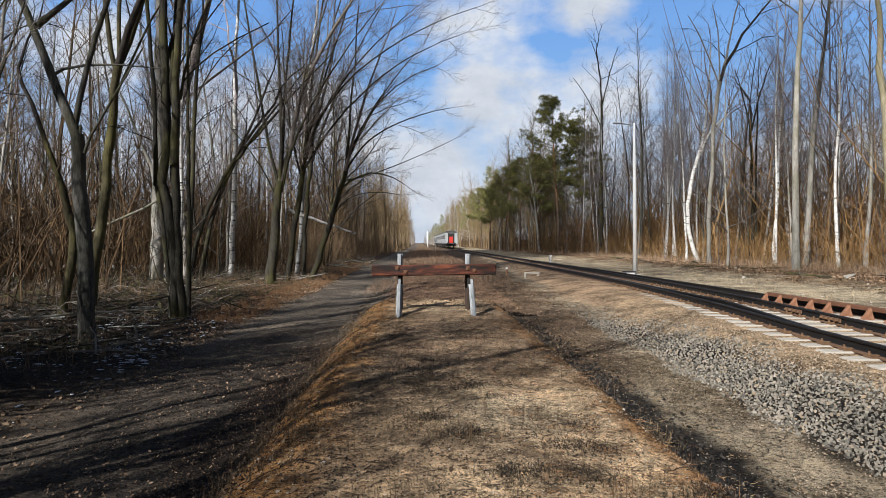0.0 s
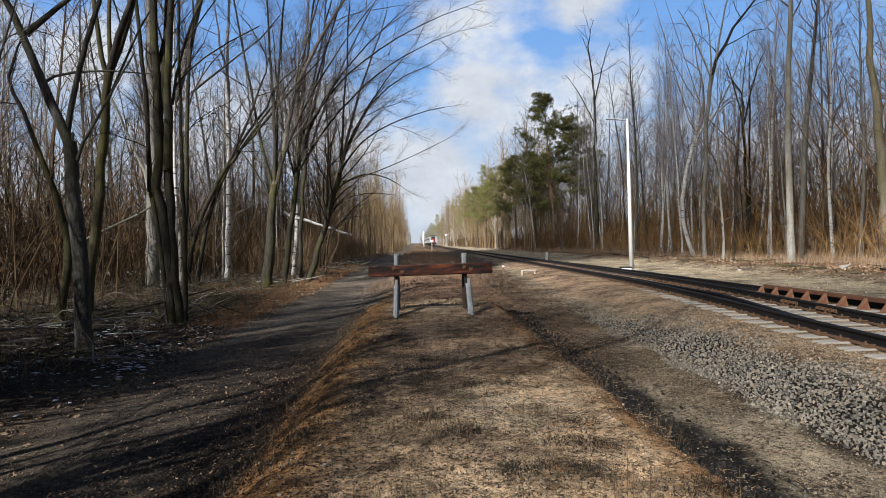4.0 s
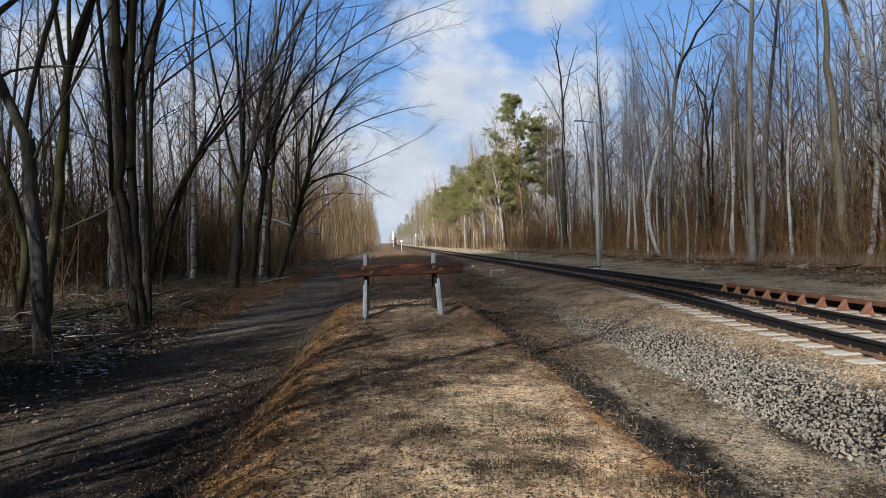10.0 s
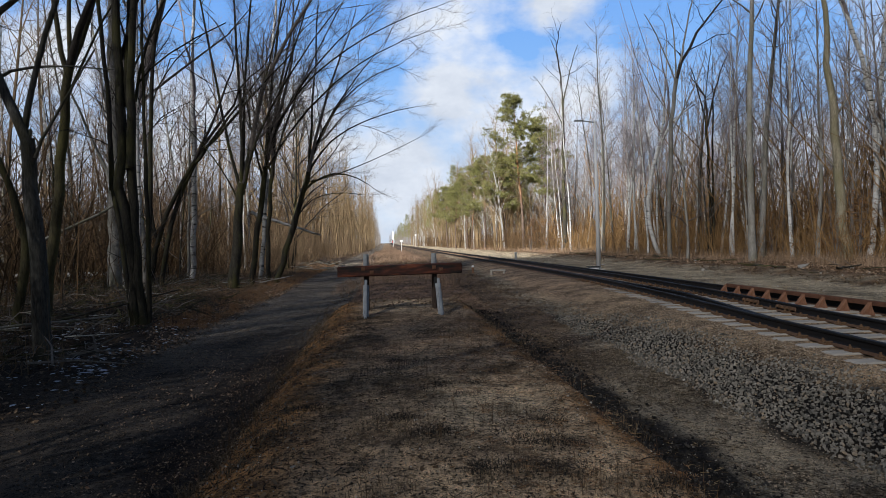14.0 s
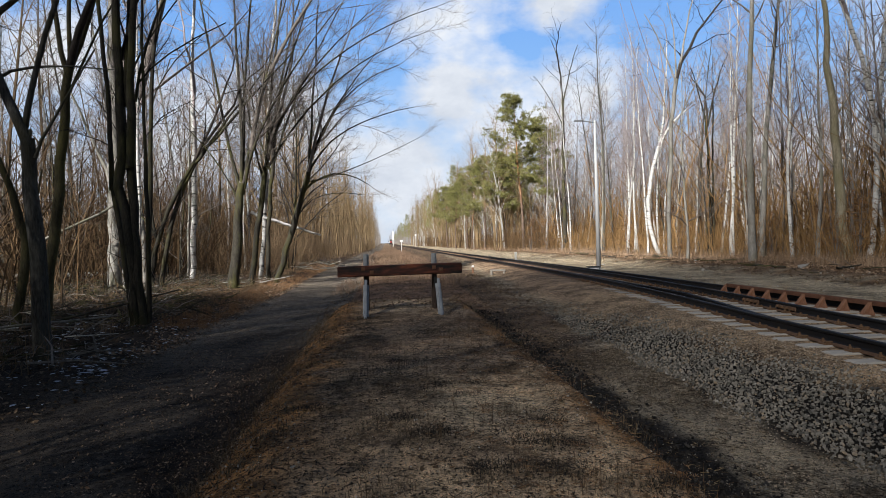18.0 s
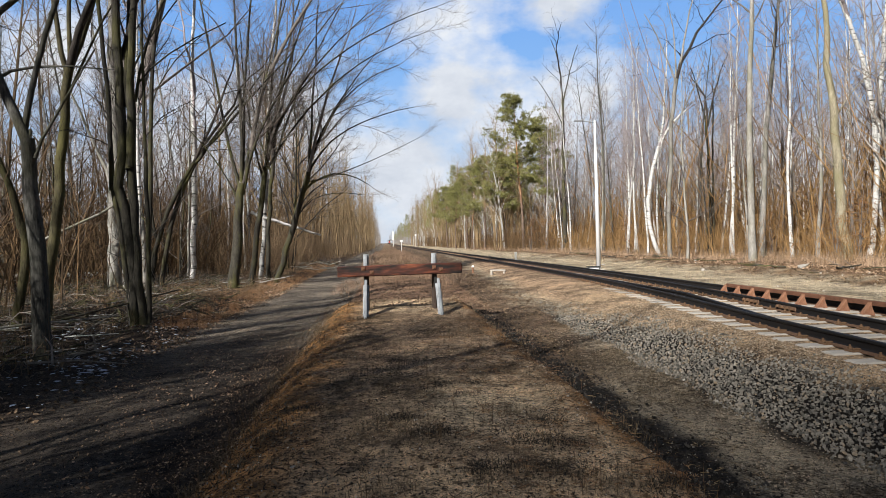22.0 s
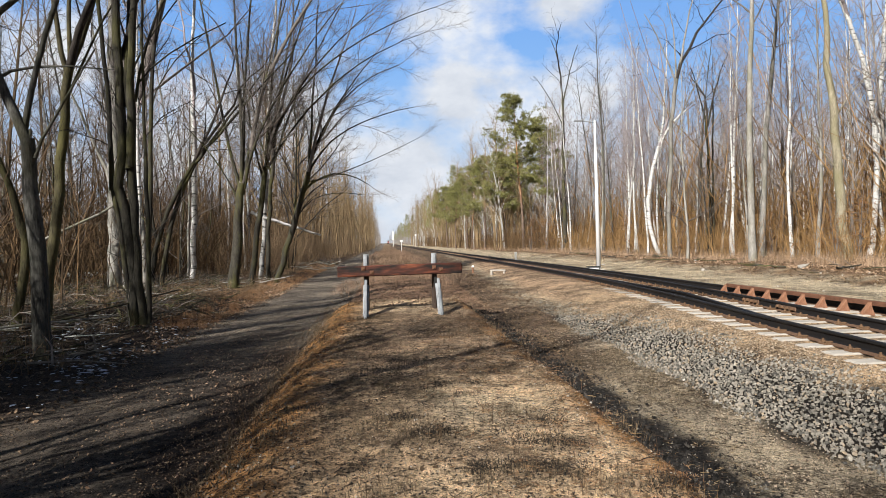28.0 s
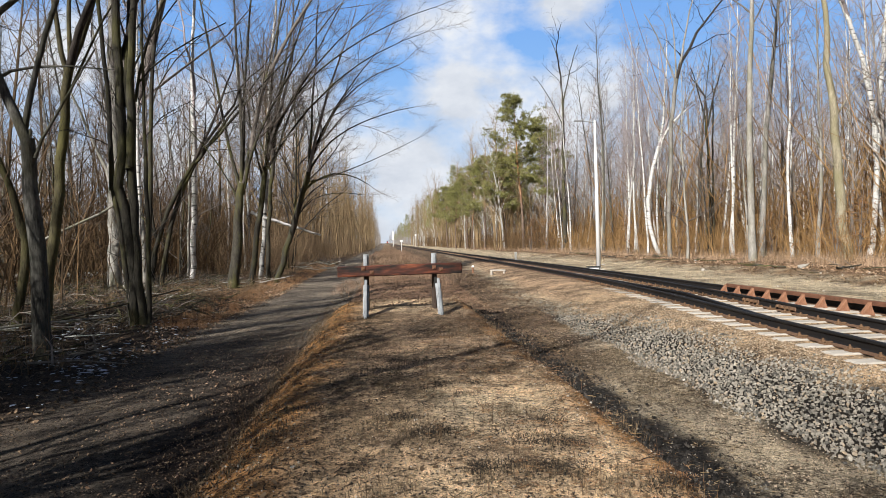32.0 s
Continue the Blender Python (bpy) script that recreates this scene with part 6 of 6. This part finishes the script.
log("fallen_birch", (-7.6, 36.5, 3.35), (-3.9, 37.5, 2.05), 0.10, "birch", "broken white birch trunk hung in the leaning trees", 71)
log("fallen_tree", (-27, 42, 0.0), (-15.5, 40, -0.05), 0.16, "birch", "white fallen birch lying on the wood's floor", 72)
log("dead_trunk", (-13.2, 24.5, 1.6), (-9.3, 25.0, 3.6), 0.06, "bark_pale", "dead leaning trunk propped among the trees", 73, 6)
log("fallen_branch", (-9.5, 12.8, -0.15), (-6.2, 15.0, -0.05), 0.035, "bark_pale", "bare grey fallen branch on the ground", 74, 6)
log("fallen_branch", (-8.6, 11.5, -0.25), (-7.2, 12.6, -0.2), 0.03, "bark_pale", "bare grey fallen branch on the ground", 75, 4)
log("fallen_branch", (-7.8, 14.2, -0.2), (-5.6, 17.5, 0.35), 0.03, "bark_grey", "bare forked fallen branch among the leaves", 76, 6)
# a sharp-edged boulder or two on the verge
def boulder(x, y, s, seed):
    on = "lying on the grassy verge" if x > 5 else "lying on the sandy mound"
    bm = bmesh.new()
    v, f = stone_mesh(seed, 0.6)
    vs = [bm.verts.new(tuple(p * s)) for p in v]
    for t in f:
        bm.faces.new([vs[i] for i in t])
    me = bpy.data.meshes.new("boulder")
    bm.to_mesh(me)
    bm.free()
    me.materials.append(M["concrete"])
    ob = tagged(new("boulder", me), "pale angular stone " + on, "stone", "loose stones")
    ob.matrix_basis = pose(x, y, hz(x, y) + 0.2 * s, 0, 0, 50 * seed)


for x, y, s, seed in ((15.6, 22.2, 0.28, 201), (11.8, 33.5, 0.2, 202), (16.2, 31.5, 0.16, 203), (17.0, 21.5, 0.14, 204), (13.4, 25.5, 0.12, 205), (-0.65, 4.26, 0.022, 206)):
    boulder(x, y, s, seed)
# heap of cut brush where the path meets the wood, and a bowed branch
rg = random.Random(79)
for k in range(30):
    x, y, a = rg.gauss(-5.0, 0.8), rg.gauss(51.0, 2.0), rg.uniform(0, 6.28)
    ln = rg.uniform(0.8, 2.2)
    log("cut_branch", (x, y, hz(x, y) + rg.uniform(0.02, 0.5)), (x + ln * math.cos(a), y + ln * math.sin(a), hz(x, y) + rg.uniform(0.02, 0.7)), rg.uniform(0.015, 0.04),
        rg.choice(("bark_tan", "bark_pale")), "cut branch in a brush heap beside the path", 300 + k, 3)
rg = random.Random(80)
for k in range(70):
    x, y, a = rg.uniform(-13, -6.8), rg.uniform(9, 34), rg.uniform(0, 6.28)
    ln = rg.uniform(0.7, 2.4)
    log("fallen_stick", (x, y, hz(x, y) + 0.03), (x + ln * math.cos(a), y + ln * math.sin(a), hz(x + ln * math.cos(a), y + ln * math.sin(a)) + rg.uniform(0.03, 0.4)),
        rg.uniform(0.012, 0.03), rg.choice(("bark_pale", "bark_grey", "birch")), "dry stick lying in the brushwood", 81 + k, 4)
for k in range(34):
    x, y, a = rg.uniform(14.3, 19), rg.uniform(16, 55), rg.uniform(0, 6.28)
    ln = rg.uniform(0.6, 1.8)
    log("fallen_stick", (x, y, hz(x, y) + 0.05), (x + ln * math.cos(a), y + ln * math.sin(a), hz(x, y) + 0.12), rg.uniform(0.012, 0.04), "bark_grey", "grey piece of wood at the wood's edge", 120 + k, 2)


# young beeches that keep their brown leaves
def beech(seed, h, at):
    rg = random.Random(seed)
    ob = thing("beech_sapling", "young beech still holding rust-brown leaves", "sapling", "beech saplings", at=at)
    v, f = [], []
    p = Vector((0, 0, -0.2))
    for k in range(3):
        t = Tubes()
        q = p + Vector((rg.gauss(0, 0.25), rg.gauss(0, 0.25), h * rg.uniform(0.7, 1.0)))
        t.add([p, p.lerp(q, 0.5), q], [0.03, 0.02, 0.008], 5)
        for j in range(11):
            s = p.lerp(q, rg.uniform(0.12, 0.95))
            e = s + Vector((rg.gauss(0, 0.6), rg.gauss(0, 0.6), rg.uniform(-0.05, 0.25)))
            t.add([s, e], [0.01, 0.004], 3)
            for i in range(9):
                c = s.lerp(e, rg.uniform(0.3, 1.05)) + Vector((rg.gauss(0, 0.06), rg.gauss(0, 0.06), rg.gauss(0, 0.05)))
                d = Vector((rg.gauss(0, 1), rg.gauss(0, 1), rg.gauss(0, 0.5))).normalized() * 0.055
                w = d.cross(Vector((rg.gauss(0, 1), rg.gauss(0, 1), 1))).normalized() * 0.03
                o = len(v)
                v += [tuple(c - d), tuple(c + w), tuple(c + d), tuple(c - w)]
                f.append((o, o + 1, o + 2, o + 3))
        part("stem", t.mesh("stem", M["twig"]), None, ob)
    part("foliage", mesh_of("foliage", v, f, M["dry_leaf"]), None, ob, "rust-brown dry leaves")
    return ob


first = beech(1, 4.2, spot(22.6, 28.0))
for x, y, a, s in ((20.8, 27.3, 60, 0.75), (24.4, 30.5, 130, 1.1), (17.4, 36.0, 200, 0.6), (20.0, 40.0, 40, 0.8), (18.6, 47.0, 280, 1.0), (16.4, 70.0, 90, 1.3), (17.2, 66.0, 0, 1.2), (23.2, 36.0, 170, 0.9), (25.9, 29.6, 15, 1.0), (26.8, 32.4, 240, 1.25), (23.9, 32.0, 80, 0.85), (21.6, 33.2, 300, 0.7), (25.2, 34.6, 110, 1.2), (28.4, 33.0, 330, 1.1)):
    o = copy_thing(first, spot(x, y, a))
    o.scale = (s, s, s)


# ---------------------------------------------------------------- train
def build_train():
    ob = thing("passenger_train", "white passenger carriages with a red rear door on the line", "train")
    shell = plain("carriage_paint", (0.44, 0.455, 0.465), 0.45, 0.0, 0.08, 2.0, 0.05)
    roof = plain("carriage_roof", (0.085, 0.085, 0.082), 0.6, 0.1, 0.2, 2.0, 0.1)
    glass = plain("dark_glass", (0.03, 0.035, 0.04), 0.15, 0.0, 0.1, 2.0, 0.0)
    red = plain("red_paint", (0.62, 0.05, 0.035), 0.5, 0.0, 0.12, 3.0, 0.05)
    black = plain("underframe_black", (0.03, 0.03, 0.03), 0.8, 0.0, 0.2, 3.0, 0.2)
    L, W, H0, H1 = 22.5, 2.85, 1.05, 3.55
    for c in range(4):
        y0 = c * 23.4
        bm = bmesh.new()
        box(bm, 0, y0 + L / 2, (H0 + H1) / 2, W, L, H1 - H0, 0.06)
        body = part("carriage", bm, shell, ob, "white carriage body")
        v, f = sweep([(-1.42, 3.53), (1.42, 3.53), (1.32, 3.8), (0.95, 3.98), (0.4, 4.06), (-0.4, 4.06), (-0.95, 3.98), (-1.32, 3.8)], [(0, y0, 0), (0, y0 + L, 0)])
        part("roof", mesh_of("roof", v, f, roof), None, body, "grey curved roof")
        bm = bmesh.new()
        box(bm, 0, y0 + L / 2, 0.78, 2.3, L - 1.5, 0.55, 0.05)
        part("underframe", bm, black, body)
        for s in (-1, 1):
            for k in range(9):
                bm = bmesh.new()
                box(bm, s * (W / 2 + 0.004), y0 + 2.4 + k * 2.2, 2.6, 0.03, 1.35, 0.85, 0.01)
                part("window", bm, glass, body)
            for yy in (3.0, L - 3.0):
                for dy in (-1.2, 1.2):
                    bm = bmesh.new()
                    rod(bm, (s * 0.70, y0 + yy + dy, 0.46), (s * 0.83, y0 + yy + dy, 0.46), 0.46, 0.46, 16)
                    part("wheel", bm, black, body)
        if c == 0:
            bm = bmesh.new()
            box(bm, 0, y0 - 0.03, 2.3, 1.5, 0.1, 2.3, 0.05)
            end = part("gangway", bm, black, body, "black rubber gangway surround")
            bm = bmesh.new()
            box(bm, 0, y0 - 0.09, 1.95, 0.85, 0.06, 1.45, 0.02)
            part("rear_door", bm, red, end, "red rear door")
            for s in (-1, 1):
                bm = bmesh.new()
                rod(bm, (s * 0.88, y0 + 0.1, 1.06), (s * 0.88, y0 - 0.55, 1.06), 0.12, 0.12, 10)
                rod(bm, (s * 0.88, y0 - 0.5, 1.06), (s * 0.88, y0 - 0.56, 1.06), 0.24, 0.24, 12)
                part("buffer", bm, black, body)
        else:
            bm = bmesh.new()
            box(bm, 0, y0 - 0.45, 2.2, 1.3, 0.95, 2.2, 0.05)
            part("gangway", bm, black, body)
    return ob


train = build_train()


# ---------------------------------------------------------------- sky backdrop and the passing cloud
def build_sky():
    n = Nodes("cloudy_sky")
    t = n.t
    t.nodes.remove(n.bsdf)
    out = t.nodes["Material Output"]
    v = n.coords("Object", (1 / 2400.0, 1 / 2400.0, 1 / 2400.0))
    sep = n.add("SeparateXYZ")
    n.link(v, sep.inputs[0])
    el = sep.outputs[2]
    blue = n.ramp(el, (0.0, (0.66, 0.77, 0.88)), (0.12, (0.46, 0.66, 0.92)), (0.26, (0.28, 0.52, 0.93)), (0.42, (0.17, 0.39, 0.87)))
    m = n.add("Mapping")
    m.inputs["Scale"].default_value = (1.0, 1.0, 1.7)
    m.inputs["Location"].default_value = (0.35, 0.1, 0.22)
    n.link(v, m.inputs["Vector"])
    big = n.noise(m.outputs[0], 5.0, 7, 0.58)
    dens = n.math("ADD", big, n.math("MULTIPLY", n.math("SUBTRACT", 0.20, el), 0.9))
    # banks of cloud (+) and rifts of blue (-): bearing, height, breadth in degrees
    for az, up, wide, amount in ((7.5, 14.5, 5.0, 0.25), (8.6, 20.0, 3.0, 0.15), (13.0, 17.0, 2.0, -0.06), (12.5, 12.5, 3.0, 0.14), (13.5, 20.8, 3.0, 0.17), (16.5, 21.5, 4.0, 0.24), (20.0, 15.0, 4.0, 0.05), (25.0, 20.5, 3.5, -0.26),
                                 (3.0, 20.0, 4.0, 0.12), (0.5, 13.0, 3.0, -0.05), (-12.0, 20.0, 5.0, -0.26), (-18.0, 17.0, 5.0, -0.12), (-9.0, 10.5, 4.0, 0.22), (-18.0, 10.0, 5.0, 0.10), (-27.0, 15.0, 6.0, 0.05), (33.0, 18.0, 6.0, 0.04), (23.0, 13.0, 6.0, -0.14), (33.0, 12.0, 6.0, -0.14)):
        a, u = radians(az), radians(up)
        dot = n.add("VectorMath", operation="DOT_PRODUCT")
        n.link(v, dot.inputs[0])
        dot.inputs[1].default_value = (math.sin(a) * math.cos(u), math.cos(a) * math.cos(u), math.sin(u))
        g = n.math("POWER", dot.outputs["Value"], 2.0 / radians(wide) ** 2)
        dens = n.math("ADD", dens, n.math("MULTIPLY", g, amount))
    fac = n.ramp(dens, (0.42, (0, 0, 0)), (0.62, (1, 1, 1)))
    shade = n.ramp(n.noise(m.outputs[0], 6.5, 6, 0.6), (0.35, (0.66, 0.70, 0.77)), (0.62, (0.90, 0.92, 0.95)))
    e = n.add("Emission")
    n.link(n.mix(fac, blue, shade), e.inputs["Color"])
    e.inputs["Strength"].default_value = 0.64
    n.link(e.outputs[0], out.inputs["Surface"])
    R, verts, faces = 2400.0, [], []
    na, ne = 48, 18
    for j in range(ne + 1):
        b = radians(-3 + 32 * j / ne)
        for i in range(na + 1):
            a = radians(-44 + 94 * i / na)
            verts.append((R * math.sin(a) * math.cos(b), R * math.cos(a) * math.cos(b), R * math.sin(b)))
    for j in range(ne):
        for i in range(na):
            o = j * (na + 1) + i
            faces.append((o, o + 1, o + na + 2, o + na + 1))
    return tagged(new("backdrop", mesh_of("backdrop", verts, faces, n.m, None, True)), "blue sky with drifting white clouds", "sky", "", "structure")


backdrop = build_sky()

CLOUD_UP = 260.0


def build_cloud():
    """A long bank of cloud, thin at its edges, high towards the sun: its shade drifts over the place."""
    n = Nodes("cloud_vapour")
    t = n.t
    out = t.nodes["Material Output"]
    v = n.coords("Object")
    sep = n.add("SeparateXYZ")
    n.link(v, sep.inputs[0])
    nz = n.noise(n.coords("Object", (0.02, 0.02, 0.02)), 1.0, 3)
    wisp = n.math("MULTIPLY", n.math("SUBTRACT", nz, 0.5), 10.0)
    east = n.math("MAXIMUM", n.math("SUBTRACT", sep.outputs[0], 9.0), 0.0)
    front = n.math("ADD", n.math("ADD", n.math("ADD", sep.outputs[1], 39.0), n.math("MULTIPLY", east, 1.3)), wisp)
    rear = n.math("ADD", n.math("ADD", n.math("SUBTRACT", 25.0, sep.outputs[1]), n.math("MULTIPLY", east, 0.8)), wisp)
    west = n.math("MAXIMUM", n.math("SUBTRACT", -6.0, sep.outputs[0]), 0.0)
    rear = n.math("SUBTRACT", rear, n.math("MULTIPLY", west, 1.1))
    front = n.math("SUBTRACT", front, n.math("MULTIPLY", n.math("MINIMUM", west, 18.0), 1.2))
    bank = n.math("MINIMUM", n.math("DIVIDE", n.math("ADD", front, 6.0), 11.0, True), n.math("DIVIDE", n.math("ADD", rear, 5.0), 11.0, True))
    away = n.math("DIVIDE", n.math("ABSOLUTE", n.math("ADD", front, 33.5)), 8.0)
    veil = n.math("MULTIPLY", n.math("SUBTRACT", 1.5, away, True), 0.5)
    fore = n.math("MULTIPLY", n.math("DIVIDE", n.math("SUBTRACT", 14.0, sep.outputs[1]), 14.0, True), 0.045)
    bank = n.math("MULTIPLY", bank, n.math("SUBTRACT", n.math("SUBTRACT", 0.875, fore), n.math("MULTIPLY", n.math("DIVIDE", east, 12.0, True), 0.09)))
    thick = n.math("MAXIMUM", bank, veil)
    tr, mx = n.add("BsdfTransparent"), n.add("MixShader")
    n.bsdf.inputs["Base Color"].default_value = (0.9, 0.9, 0.9, 1)
    n.bsdf.inputs["Roughness"].default_value = 1.0
    n.link(thick, mx.inputs[0])
    n.link(tr.outputs[0], mx.inputs[1])
    n.link(n.bsdf.outputs[0], mx.inputs[2])
    n.link(mx.outputs[0], out.inputs["Surface"])
    verts, faces, na, nb = [], [], 40, 10
    for j in range(nb + 1):
        for i in range(na + 1):
            x, y = -260 + 370 * i / na, -240 + 310 * j / nb
            verts.append((x, y, 5 * (1 - ((y + 85) / 155) ** 2) + 3 * noise.noise((x * 0.03, y * 0.05, 0))))
    for j in range(nb):
        for i in range(na):
            o = j * (na + 1) + i
            faces.append((o, o + 1, o + na + 2, o + na + 1))
    return tagged(new("cloud", mesh_of("cloud", verts, faces, n.m, None, True)), "white bank of cloud drifting across the sun", "cloud", "", "structure")


cloud = build_cloud()


def motions():
    """All that moves: the train running away, the sky's clouds and the cloud before the sun."""
    run = ((0, 143), (3, 216), (6, 286), (10, 374), (13, 440), (17, 536), (20, 610), (25, 742), (28, 818), (32, 915))
    walk(train, [(t, pose(7.70 + veer(y), y, RAIL_TOP, 0, 0, 0.34)) for t, y in run])
    walk(backdrop, [(0.0, pose(0, 0, 0, 0, 0, 0.45)), (16.0, pose(0, 0, 0, 0, 0, -0.3)), (32.0, pose(0, 0, 0, 0, 0, -1.05))])
    far = CLOUD_UP / math.tan(radians(SUN_EL))
    cx, cy = -math.sin(radians(SUN_AZ)) * far, -math.cos(radians(SUN_AZ)) * far
    walk(cloud, [(t, pose(cx, cy + 101 - 5.4 * t, CLOUD_UP)) for t in (0.0, 16.0, 32.0)])


motions()
